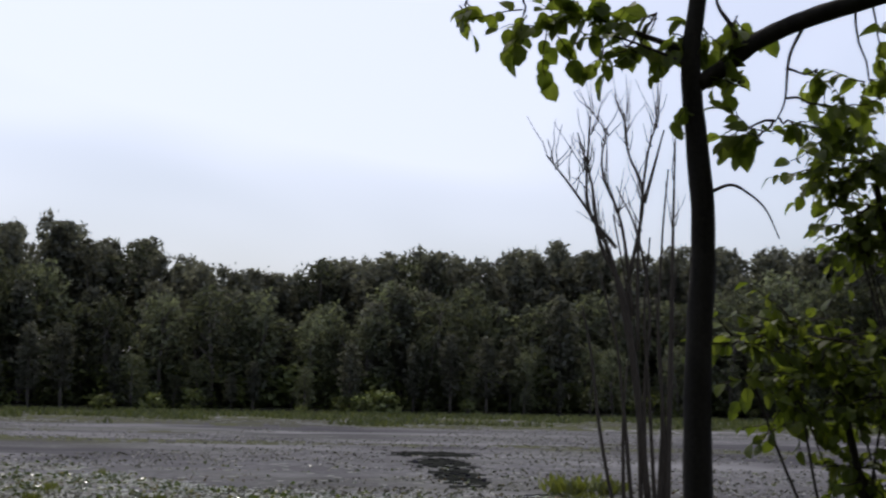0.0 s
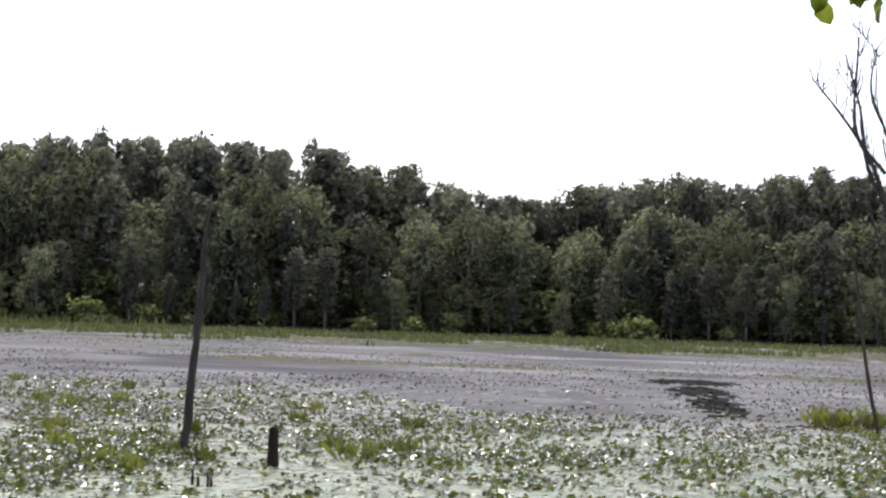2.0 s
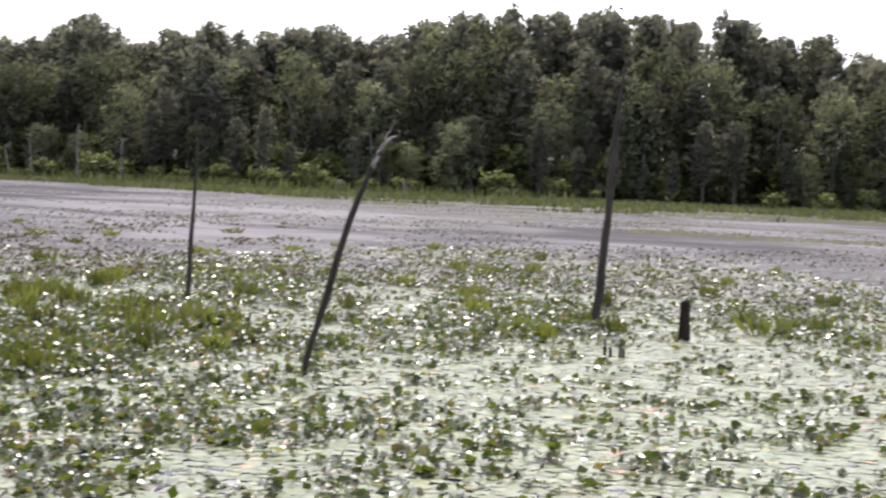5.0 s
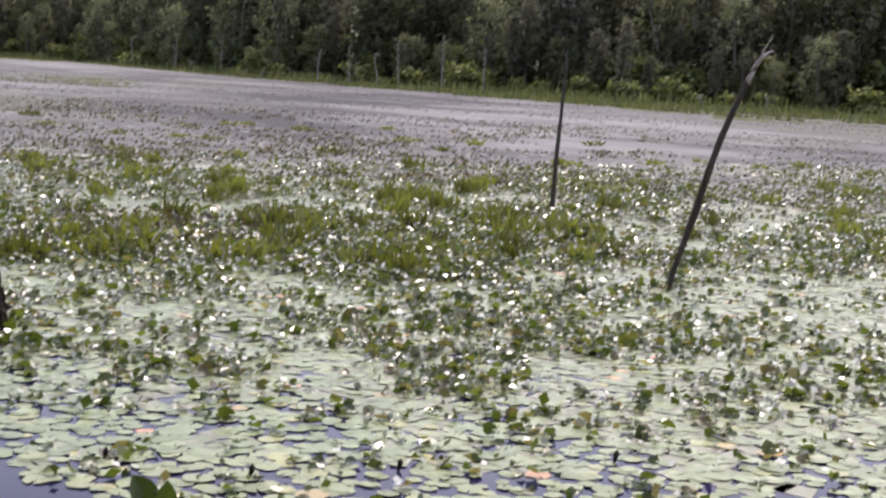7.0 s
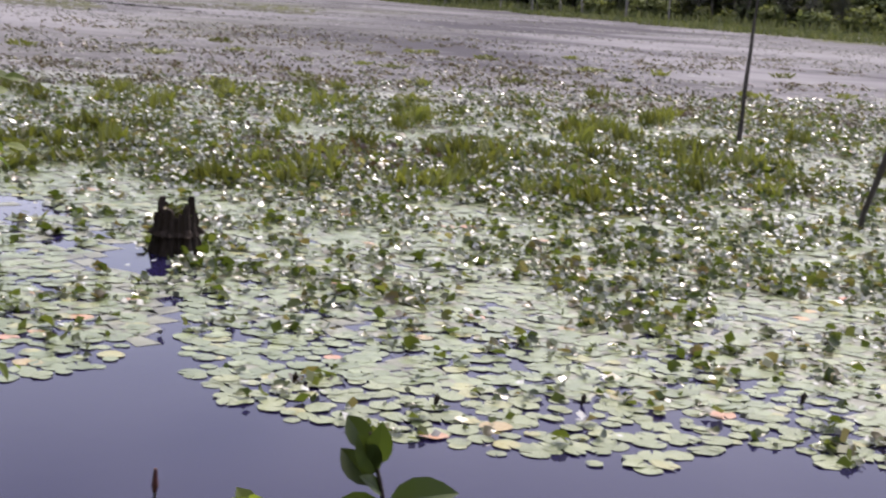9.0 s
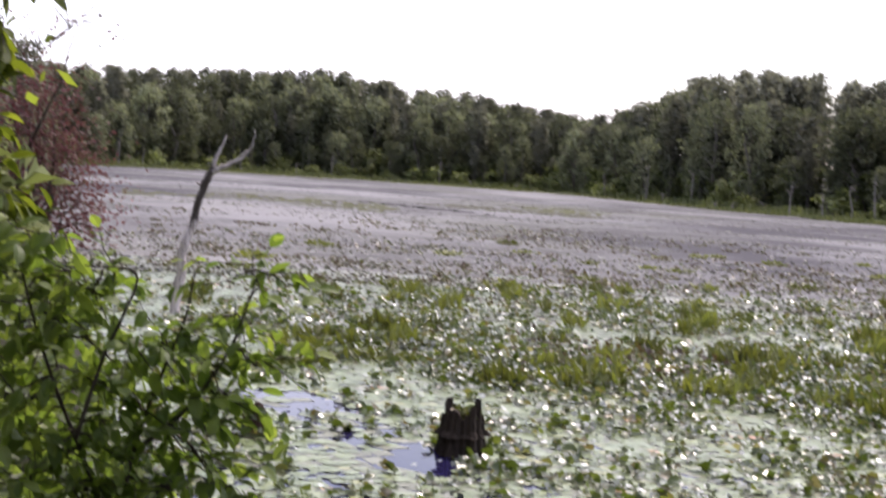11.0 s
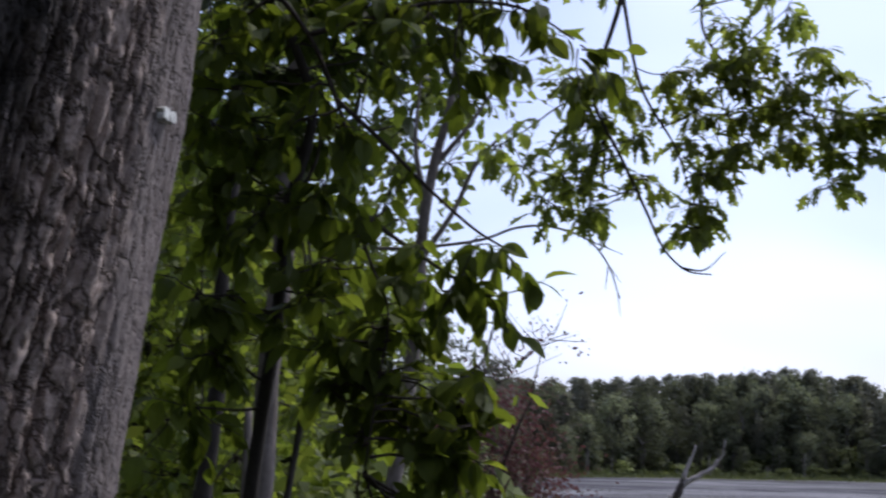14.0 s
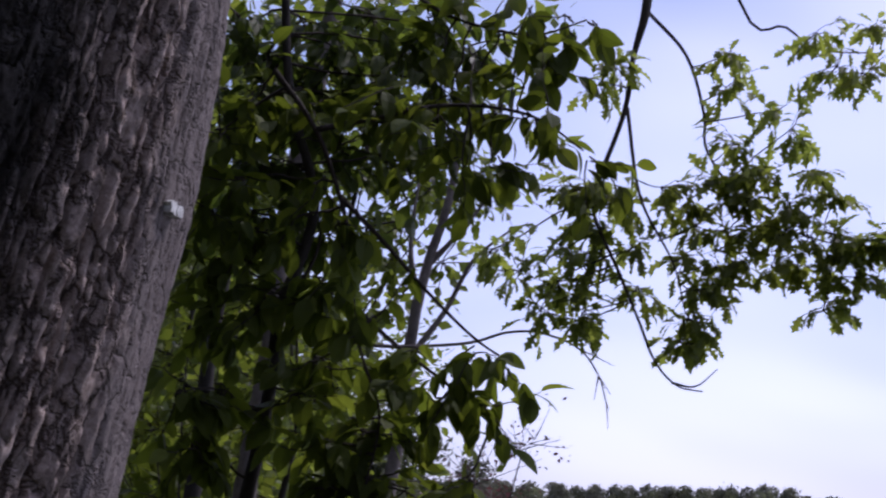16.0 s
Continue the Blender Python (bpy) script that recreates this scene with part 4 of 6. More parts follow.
def pad_fill():
    """Small floating leaves that fill the gaps between the pads, and a dark sheet that paints the shade under the thick
    growth.
    """
    r = np.random.default_rng(33)
    pale, dark = Heap(), Heap()
    s = 0.2
    for iy in range(int(46 / s)):
        for ix in range(int(50 / s)):
            x, y = -36 + ix * s, 0.5 + iy * s
            d = math.hypot(x, y)
            az = math.degrees(math.atan2(-x, y))
            if not 8.2 < d < 46 or not -19 < az < 71 or d < near_shore(az) + 0.6 or d < 16 and open_water(az, d - 0.15, x, y):
                continue
            c = crowding(az, d, x, y)
            if c < 0.3 + 0.15 * r.normal():
                if d > 31 or noise.noise(Vector((x * 1.3, y * 1.3, 60.0))) + 0.6 * noise.noise(Vector((x * 5, y * 5, 61.0))) > ((d - 8.4) / 3 if az < 42 else (d - 9.5) / 4) - 0.1:
                    continue
            lie = 0.0025 if d < 28 else 0.017
            quad = np.array([(x + a_ + r.normal() * 0.03, y + b_ + r.normal() * 0.03, lie) for a_, b_ in ((0, 0), (s, 0), (s, s), (0, s))])
            (dark if c > 0.3 and az > 11 + 3 * r.normal() else pale).put(quad, [(0, 1, 2, 3)])
    thing("small_floating_leaves", "small pale floating leaves filling gaps between the lily pads", "water plants", kind="stuff", me=mesh_of("pad_fill", *pale.geo(), PADFILL))
    thing("sodden_leaves", "dark brown sheet painting the shade under the crowded water plants", "water plants", kind="stuff", me=mesh_of("growth_shade_sheet", *dark.geo(), GROWTH_SHADE))


pad_fill()
build_pads()
raised_leaves()


def tuft_mesh(seed, n=40):
    """A clump of upright lance-shaped leaves."""
    r = np.random.default_rng(seed)
    a_ = r.uniform(0, 6.28, n)
    rad = 0.34 * np.sqrt(r.uniform(0, 1, n))
    B = np.stack([np.cos(a_) * rad, np.sin(a_) * rad, 0 * a_ - 0.05], 1)
    W = np.stack([r.normal(size=n) * 0.35, r.normal(size=n) * 0.35, np.ones(n)], 1)
    N = np.stack([r.normal(size=n), r.normal(size=n), 0.2 + 0 * a_], 1)
    V, F = leaves(B, W, N, 0.38, "blade", r, 0.3, 0.3)
    k = len(V) // n
    root = {j * k: 0 for j in range(n)} | {j * k + len(LEAF_OUTLINES["blade"]): 0 for j in range(n)}
    V[0] = (0, 0, -0.25)
    F = [tuple(dict.fromkeys(root.get(i, i) for i in f)) for f in F]
    return mesh_of("tuft", V, F, REED)


def build_tufts():
    r = np.random.default_rng(41)
    stock = [tuft_mesh(s) for s in range(50, 56)]

    def clump(x, y, wide, tall, label):
        m = Matrix.Translation((x, y, 0)) @ Matrix.Rotation(r.uniform(0, 6), 4, "Z") @ Matrix.Diagonal((wide, wide, tall, 1))
        thing("pickerelweed", label, "water plant", m, group="pickerelweed clumps", me=stock[r.integers(6)])

    n = 0
    for k in range(9000):
        az, d = r.uniform(10, 66), 1 / r.uniform(1 / 44, 1 / 15)
        x, y, _ = polar(az, d)
        band = float(np.interp(az, [10, 20, 28, 33, 38, 44, 50, 56, 64], [30, 29, 26, 22, 22, 23, 22, 24, 22]))
        want = 0.27 * crowding(az, d, x, y) ** 1.5 * max(0.0, 1 - abs(d - band) / 11) * max(0.0, 0.5 + 1.3 * noise.noise(Vector((x * 1.3, y * 1.1, 27.0))))
        if r.uniform() > want or n >= 290:
            continue
        n += 1
        s = r.uniform(0.42, 0.95)
        clump(x, y, s * 0.8, s * r.uniform(0.7, 1.15), "upright clump of olive-green pickerelweed leaves in the pond")
    for k in range(70):
        az, d = (r.uniform(22, 66), 26 + 24 * r.uniform() ** 1.5) if k < 46 else (r.uniform(-9, -4), r.uniform(28, 33)) if k < 60 else (r.uniform(55, 67), r.uniform(15, 20))
        x, y, _ = polar(az, d)
        s = r.uniform(0.4, 0.9)
        clump(x, y, s * 1.2, s * 0.6, "low clump of green pickerelweed leaves in the leaf mat")
    for dx, dy, s in ((2.65, 33.2, 1.5), (2.95, 32.6, 1.2), (3.3, 33.4, 1.7), (3.56, 33.0, 1.3), (2.9, 33.9, 1.6), (3.9, 33.6, 1.4)):
        clump(dx, dy, s * 0.75, s * 0.72, "tall clump of yellow-green pickerelweed at the dead bush")
    clump(-12.6, 9.3, 0.6, 0.7, "clump of green pickerelweed leaves behind the stump")


build_tufts()


def stray_leaves():
    """Browned, curled and glinting leaves strewn over the mat beyond the pads, and a rusty drift among them."""
    r = np.random.default_rng(43)
    C = []
    for k in range(9000):
        az, d = r.uniform(-18, 70), 25 + 16 * r.uniform() ** 1.6
        x, y, _ = polar(az, d)
        if noise.noise(Vector((x * 0.3, y * 0.3, 30.0))) + 0.4 * noise.noise(Vector((x * 1.5, y * 1.5, 3.0))) < 0.08 or d < near_shore(az) + 1:
            continue
        C.append((x, y, 0.03))
    for k in range(1300):
        az, d = r.uniform(30, 67), 28 + 34 * r.uniform() ** 1.7
        x, y, _ = polar(az, d)
        if noise.noise(Vector((x * 0.22, y * 0.18, 33.0))) + 0.3 * noise.noise(Vector((x * 0.8, y * 0.6, 34.0))) < -0.05:
            continue
        m, wide = int(r.uniform(6, 26)), r.uniform(0.08, 0.32)
        for q in r.normal(size=(m, 2)) * wide:
            C.append((x + q[0], y + q[1] * 0.8, r.uniform(0.02, 0.04 + 0.12 * max(0.0, 1 - float(np.hypot(*q)) / (2 * wide)))))
    for k in range(700):
        az, d = 50 + r.normal() * 2.6, 18.5 + r.normal() * 0.9
        C.append((*polar(az, d)[:2], r.uniform(0.03, 0.16)))
    thing("stray_leaves", "browned and glinting curled leaves strewn over the floating mat", "leaves", kind="stuff", me=mesh_of("stray", *quads(np.array(C), 0.040, r, 0.35, 1.4), BROWN))


def mat_leaves():
    """Small curled leaves over the whole mat, the palest painted as glints, thick in some drifts and thin in others."""
    r = np.random.default_rng(44)
    C = []
    for k in range(95000):
        az, d = r.uniform(-18, 72), 28 + 105 * r.uniform() ** 1.6
        x, y, _ = polar(az, d)
        v = noise.noise(Vector((x * 0.10, y * 0.10, 40.0))) + 0.5 * noise.noise(Vector((x * 0.5, y * 0.5, 41.0)))
        if v < -0.05 or d < near_shore(az) + 1 or in_pool(x, y):
            continue
        C.append((x, y, 0.03))
    thing("mat_leaves", "small curled leaves dotting the floating leaf mat", "leaves", kind="stuff", me=mesh_of("mat_leaves", *quads(np.array(C), 0.042, r, 0.6, 1.3), MATLEAF))


stray_leaves()
mat_leaves()


def bud_sticks():
    """Dark buds and broken stalks that stand up between the pads near the bank."""
    r = np.random.default_rng(45)
    for x, y in ((-5.57, 5.55), (-5.15, 6.23), (-4.47, 7.29), (-3.33, 6.63), (-6.3, 5.2)):
        h_ = r.uniform(0.03, 0.06)
        thing("lily_bud", "dark closed lily bud standing above the water", "water lilies", Matrix.Translation((x, y, 0)), group="lily buds",
              me=mesh_of("bud", *tube([(0, 0, -0.2), (0.004, 0, 0.0), (0.01, 0.004, h_ * 0.5), (0.014, 0.004, h_), (0.016, 0.004, h_ * 1.5)], [0.006, 0.007, 0.012, 0.016, 0.003], 8, 0.08), DARKWOOD, True))


bud_sticks()

# ---------------------------------------------------------------- plants of the near bank
# courses of stems and middles of leaf sprays, in metres
BIRCH_STEM = ((0.6, 3.69, 1.15), (0.59, 3.69, 1.92), (0.59, 3.69, 2.21), (0.6, 3.69, 2.54), (0.58, 3.69, 2.78), (0.57, 3.69, 2.94), (0.59, 3.69, 3.13), (0.59, 3.69,
    3.48))
BIRCH_LIMB = ((0.585, 3.69, 2.87), (0.65, 3.68, 2.915), (0.72, 3.66, 2.97), (0.83, 3.64, 3.02), (1, 3.59, 3.07), (1.15, 3.54, 3.12))
BIRCH_TWIG_A = ((0.66, 3.68, 2.93), (0.67, 3.67, 2.99), (0.63, 3.68, 3.06), (0.62, 3.68, 3.15))
BIRCH_TWIG_B = ((0.82, 3.64, 3), (0.79, 3.65, 2.93), (0.78, 3.65, 2.83), (0.76, 3.66, 2.78))
BIRCH_TWIG_C = ((0.63, 3.78, 2.63), (0.68, 3.78, 2.65), (0.72, 3.77, 2.63), (0.76, 3.76, 2.59), (0.79, 3.75, 2.52))
BIRCH_TWIG_D = ((0.57, 3.69, 2.95), (0.46, 3.71, 2.99), (0.33, 3.72, 3.04), (0.2, 3.73, 3.09), (0.05, 3.74, 3.11))
BIRCH_TWIG_E = ((0.54, 3.6, 2.9), (0.48, 3.61, 2.93), (0.4, 3.62, 2.96), (0.35, 3.62, 2.97))
BIRCH_LEAVES = ((0.04, 3.74, 3.06), (0.18, 3.73, 3.04), (0.25, 3.73, 3.02), (0.24, 3.73, 3.0), (0.34, 3.72, 3.02), (0.36, 3.72, 2.98), (0.42, 3.71, 3.01), (0.42, 3.71,
    2.96), (0.49, 3.7, 3.04), (0.52, 3.7, 2.95), (0.54, 3.7, 2.99), (0.59, 3.69, 2.87), (0.68, 3.67, 2.87), (0.69, 3.67, 2.77), (0.8, 3.65, 2.78), (0.72, 3.66, 2.74),
    (0.89, 3.62, 2.81), (0.85, 3.63, 2.9), (0.67, 3.67, 3.02), (0.61, 3.69, 2.99), (0.45, 3.71, 2.95), (0.31, 3.73, 3.04), (0.98, 3.6, 2.98), (0.96, 3.6, 2.87))
MAPLE_UPPER = ((1.63, 6.53, 3.26), (1.74, 6.5, 3.32), (1.8, 6.49, 3.14), (1.7, 6.51, 3.07), (1.81, 6.48, 2.95), (1.72, 6.51, 2.88), (1.77, 6.49, 2.78), (1.6, 6.54, 3.12),
    (1.92, 6.45, 3.04), (2, 6.42, 3.23), (1.91, 6.45, 2.8), (2.09, 6.4, 2.92))
MAPLE_LOWER = ((1.16, 6.13, 2.37), (1.26, 6.1, 2.4), (1.23, 6.11, 2.24), (1.36, 6.08, 2.44), (1.45, 6.06, 2.29), (1.52, 6.04, 2.38), (1.57, 6.03, 2.25), (1.36, 6.08,
    2.18), (1.41, 6.07, 2.07), (1.56, 6.03, 2.08), (1.66, 6, 2.34), (1.67, 6, 2.17), (1.62, 6.02, 1.85), (1.78, 5.97, 2.3), (1.8, 5.96, 2.11), (1.77, 5.97, 2.47), (1.58,
    6.03, 1.89), (1.76, 5.98, 1.87))
SHRUB_0 = ((4.28, 30.94, 0.12), (3.92, 30.99, 2.75), (3.5, 31.04, 4.83), (3.09, 31.08, 5.76), (2.62, 31.13, 6.46), (2.11, 31.17, 7.11))
SHRUB_1 = ((4.28, 30.94, 0.12), (3.82, 31, 3.78), (3.23, 31.07, 5.29), (3.06, 31.09, 6.46), (2.75, 31.12, 7.59))
SHRUB_2 = ((3.6, 31.03, 0.25), (3.27, 31.07, 1.42), (3.06, 31.09, 3.08), (2.88, 31.11, 4))
SHRUB_3 = ((3.77, 31.01, 0.26), (3.73, 31.01, 1.49), (3.81, 31, 2.86))
SHRUB_4 = ((4.61, 30.89, 0.13), (4.68, 30.88, 3.34), (4.7, 30.88, 5.3), (4.74, 30.87, 7.41))
SHRUB_5 = ((4.01, 30.98, 3.09), (4.01, 30.98, 5.18), (4.17, 30.96, 7.06), (4.4, 30.93, 7.88))
SHRUB_6 = ((3.91, 30.99, 3.79), (3.67, 31.02, 5.64), (3.26, 31.07, 6.82), (3.36, 31.06, 7.71))
SHRUB_7 = ((3.81, 31, 4.48), (4.1, 30.97, 6.23), (3.79, 31.01, 7.17), (3.7, 31.02, 8))
SHRUB_8 = ((3.56, 31.03, 5.18), (2.97, 31.1, 6.11), (3.01, 31.09, 7.94))
SHRUB_9 = ((4.44, 30.92, 0.12), (4.51, 30.91, 2.19), (4.36, 30.93, 4.25))
SHRUB_10 = ((4.12, 30.96, 6.12), (4.51, 30.91, 7.64))
SHRUB_11 = ((4.11, 30.97, 0.11), (4.01, 30.98, 2.18), (3.79, 31.01, 4.25), (3.49, 31.04, 5.88))
SHRUB_12 = ((4.39, 30.93, 0.12), (4.26, 30.94, 1.95), (4.14, 30.96, 3.79), (4.24, 30.95, 5.41))
SHRUB_13 = ((3.94, 30.99, 0.11), (3.76, 31.01, 1.71), (3.57, 31.03, 3.32), (3.22, 31.07, 4.71))
SHRUB_14 = ((4.5, 30.91, 0.12), (4.55, 30.9, 1.5), (4.42, 30.92, 3.33), (4.49, 30.91, 5.42), (4.6, 30.9, 6.82))
SHRUB_15 = ((4.22, 30.95, 0.11), (4.15, 30.96, 2.18), (4.25, 30.95, 3.79), (4.01, 30.98, 5.41), (3.55, 31.04, 6.47))
OAK_LIMB_A = ((-6.33, 2.77, 6.23), (-6.34, 2.74, 5.23), (-6.34, 2.75, 4.82), (-6.35, 2.7, 4.54), (-6.37, 2.68, 4.28), (-6.4, 2.59, 3.96), (-6.41, 2.58, 3.8), (-6.37,
    2.68, 3.58), (-6.32, 2.78, 3.34), (-6.29, 2.85, 3.17), (-6.25, 2.94, 3.07), (-6.2, 3.04, 3.05))
OAK_LIMB_B = ((-6.43, 2.79, 4.8), (-6.35, 2.96, 4.59), (-6.31, 3.04, 4.32), (-6.3, 3.06, 4.14), (-6.23, 3.2, 3.93), (-6.15, 3.35, 3.81), (-6.04, 3.54, 3.74), (-5.93,
    3.72, 3.7))
OAK_LIMB_C = ((-6.27, 2.65, 4.27), (-6.24, 2.72, 3.87), (-6.18, 2.86, 3.59), (-6.15, 2.92, 3.36))
OAK_TWIG_D = ((-6.26, 2.92, 3.08), (-6.21, 3.01, 3.07), (-6.17, 3.09, 3.15))
OAK_TWIG_E = ((-6.34, 3.21, 4.9), (-6.24, 3.4, 4.77), (-6.16, 3.53, 4.66), (-6.02, 3.76, 4.64))
OAK_TWIG_F = ((-6.69, 2.69, 3.87), (-6.73, 2.57, 3.89), (-6.8, 2.38, 3.75), (-6.86, 2.21, 3.63), (-6.9, 2.08, 3.4))
OAK_TWIG_G = ((-6.28, 3.6, 3.85), (-6.14, 3.83, 3.8), (-6.01, 4.02, 3.79), (-5.92, 4.16, 3.66))
OAK_LEAVES = ((-6.32, 2.86, 3.95), (-6.27, 2.97, 3.9), (-6.22, 3.08, 3.99), (-6.16, 3.2, 3.92), (-6.25, 3, 3.78), (-6.2, 3.12, 3.76), (-6.14, 3.23, 3.79), (-6.27, 2.96,
    3.64), (-6.22, 3.08, 3.6), (-6.16, 3.19, 3.63), (-6.25, 3.02, 3.49), (-6.21, 3.09, 3.51), (-6.27, 2.98, 3.36), (-6.26, 2.99, 3.26), (-6.24, 3.04, 3.32), (-6.08, 3.34,
    3.77), (-6.03, 3.43, 3.75), (-5.98, 3.52, 3.76), (-6.05, 3.39, 3.62), (-5.99, 3.5, 3.6), (-5.93, 3.6, 3.58), (-5.91, 3.64, 3.71), (-5.88, 3.69, 3.76), (-5.82, 3.77,
    3.74), (-6, 3.49, 3.43), (-5.99, 3.5, 3.94), (-6.02, 3.45, 4.04), (-5.95, 3.56, 3.71), (-5.78, 3.83, 3.81), (-5.73, 3.91, 3.75), (-5.7, 3.95, 3.62), (-5.73, 3.91,
    3.56), (-6.45, 2.54, 3.79), (-6.42, 2.63, 3.75), (-6.46, 2.53, 3.51), (-6.44, 2.57, 3.33), (-6.42, 2.62, 3.64), (-6.47, 2.49, 3.91), (-6.36, 2.78, 3.68), (-6.35,
    2.79, 3.49), (-6.4, 2.67, 3.88), (-6.44, 2.58, 3.95), (-6.12, 3.26, 4.03), (-6.07, 3.36, 3.9), (-6.1, 3.3, 3.64), (-6.19, 3.13, 3.89))
OAK_LEAVES_HIGH = ((-6.18, 3.08, 4.4), (-6.08, 3.27, 4.3), (-6.04, 3.33, 4.22), (-6.16, 3.12, 4.16), (-6, 3.41, 4.66), (-5.95, 3.49, 4.51), (-5.88, 3.61, 4.69), (-5.89,
    3.59, 4.48), (-6.12, 3.19, 4.04), (-6.41, 2.57, 4.4), (-6.39, 2.61, 4.51), (-6.18, 3.09, 4.57), (-6.45, 2.47, 3.64), (-6.48, 2.39, 3.37), (-6.41, 2.56, 3.37), (-6.52,
    2.29, 3.53), (-6.38, 2.64, 3.88), (-6.46, 2.44, 3.49), (-6.45, 2.48, 3.93), (-6.55, 2.19, 3.62))
DEAD_LIMB = ((-7.15, 1.77, 3.21), (-7.1, 1.97, 3.22), (-7.02, 2.24, 3.26), (-6.96, 2.4, 3.32), (-6.91, 2.55, 3.33), (-6.85, 2.72, 3.27), (-6.81, 2.81, 3.15), (-6.79,
    2.85, 3.02))
SAPLING_STEM = ((-3.6, 0.66, 1.48), (-3.6, 0.66, 1.94), (-3.6, 0.67, 2.2), (-3.59, 0.71, 2.55), (-3.59, 0.72, 2.77), (-3.58, 0.77, 3.01), (-3.59, 0.69, 3.27), (-3.6,
    0.65, 3.59))
SAPLING_A = ((-3.4, 0.62, 3.25), (-3.39, 0.72, 3.13), (-3.37, 0.78, 2.99), (-3.37, 0.81, 2.89), (-3.37, 0.82, 2.77), (-3.36, 0.86, 2.65), (-3.35, 0.9, 2.54), (-3.35,
    0.88, 2.38), (-3.36, 0.86, 2.21))
SAPLING_B = ((-3.37, 0.78, 2.99), (-3.35, 0.88, 2.9), (-3.33, 0.97, 2.81), (-3.3, 1.07, 2.72), (-3.27, 1.15, 2.67))
SAPLING_C = ((-3.37, 0.82, 2.77), (-3.34, 0.92, 2.69), (-3.31, 1.04, 2.61), (-3.28, 1.12, 2.54))
SAPLING_D = ((-3.39, 0.72, 3.13), (-3.36, 0.85, 3.17), (-3.32, 0.99, 3.21), (-3.27, 1.15, 3.2), (-3.23, 1.26, 3.13))
SAPLING_E = ((-3.59, 0.72, 2.77), (-3.58, 0.78, 2.89), (-3.57, 0.79, 2.98))
SAPLING_LEAVES_A = ((-3.29, 1.09, 2.58), (-3.28, 1.13, 2.68), (-3.3, 1.07, 2.69), (-3.31, 1.04, 2.63), (-3.32, 1.01, 2.58), (-3.33, 0.97, 2.69), (-3.34, 0.93, 2.63),
    (-3.35, 0.88, 2.75), (-3.37, 0.81, 2.79), (-3.37, 0.78, 2.93), (-3.38, 0.73, 3.01), (-3.39, 0.69, 2.93), (-3.34, 0.92, 3.16), (-3.33, 0.96, 3.19),
    (-3.31, 1.02, 3.09), (-3.29, 1.08, 3.09), (-3.27, 1.15, 3.2), (-3.35, 0.87, 3.22), (-3.26, 1.19, 3.2), (-3.22, 1.27, 3.11))
SAPLING_LEAVES_B = ((-3.51, 0.6, 3.21), (-3.51, 0.58, 3.03), (-3.51, 0.59, 2.86), (-3.51, 0.57, 2.73), (-3.51, 0.6, 2.58), (-3.47, 0.79, 2.66), (-3.47, 0.82, 2.49),
    (-3.46, 0.85, 2.42), (-3.45, 0.89, 2.52), (-3.44, 0.92, 2.42), (-3.43, 0.97, 2.35), (-3.41, 1.04, 2.37), (-3.39, 1.11, 2.44), (-3.41, 1.06, 2.25), (-3.51, 0.55,
    2.46), (-3.47, 0.78, 2.83), (-3.49, 0.72, 3.21), (-3.51, 0.54, 3.13), (-3.52, 0.54, 2.95), (-3.52, 0.52, 2.58), (-3.48, 0.76, 2.76), (-3.5, 0.67, 2.78), (-3.5, 0.64,
    2.93), (-3.48, 0.74, 2.59), (-3.52, 0.52, 2.34))
SAPLING_LEAVES_C = ((-3.75, 0.59, 3.46), (-3.74, 0.66, 3.39), (-3.73, 0.73, 3.48), (-3.71, 0.82, 3.42), (-3.7, 0.89, 3.52), (-3.68, 0.97, 3.45), (-3.66, 1.05, 3.52),
    (-3.7, 0.88, 3.33), (-3.72, 0.78, 3.31), (-3.73, 0.7, 3.26), (-3.68, 0.96, 3.31), (-3.66, 1.03, 3.37), (-3.64, 1.12, 3.45), (-3.74, 0.68, 3.14), (-3.72, 0.77, 3.13),
    (-3.71, 0.84, 3.19), (-3.69, 0.94, 3.17), (-3.75, 0.6, 3.27), (-3.74, 0.66, 3.01), (-3.72, 0.81, 3))
BACK_LEAVES_C = ((-9.76, 1.66, 5.56), (-9.72, 1.9, 5.35), (-9.68, 2.1, 5.61), (-9.62, 2.34, 5.4), (-9.57, 2.53, 5.65), (-9.68, 2.08, 5.06), (-9.6, 2.44, 5.02), (-9.53,
    2.71, 5.2), (-9.64, 2.29, 4.7), (-9.55, 2.61, 4.65), (-9.48, 2.88, 4.91), (-9.71, 1.95, 4.82), (-9.49, 2.83, 4.56), (-9.43, 3.03, 4.76), (-9.59, 2.5, 4.34), (-9.77,
    1.59, 5.2), (-9.77, 1.58, 4.62))
SAPLING_LEAVES_D = ((-3.43, 0.83, 2.48), (-3.41, 0.91, 2.4), (-3.42, 0.87, 2.29), (-3.39, 0.97, 2.31), (-3.38, 1.03, 2.24), (-3.42, 0.86, 2.16), (-3.4, 0.96, 2.14),
    (-3.37, 1.06, 2.11), (-3.35, 1.11, 2.07), (-3.42, 0.86, 2.05), (-3.4, 0.93, 2.04), (-3.39, 0.98, 2.4), (-3.36, 1.08, 2.31), (-3.38, 1.03, 2.04), (-3.43, 0.81, 2.39),
    (-3.41, 0.92, 2.54))
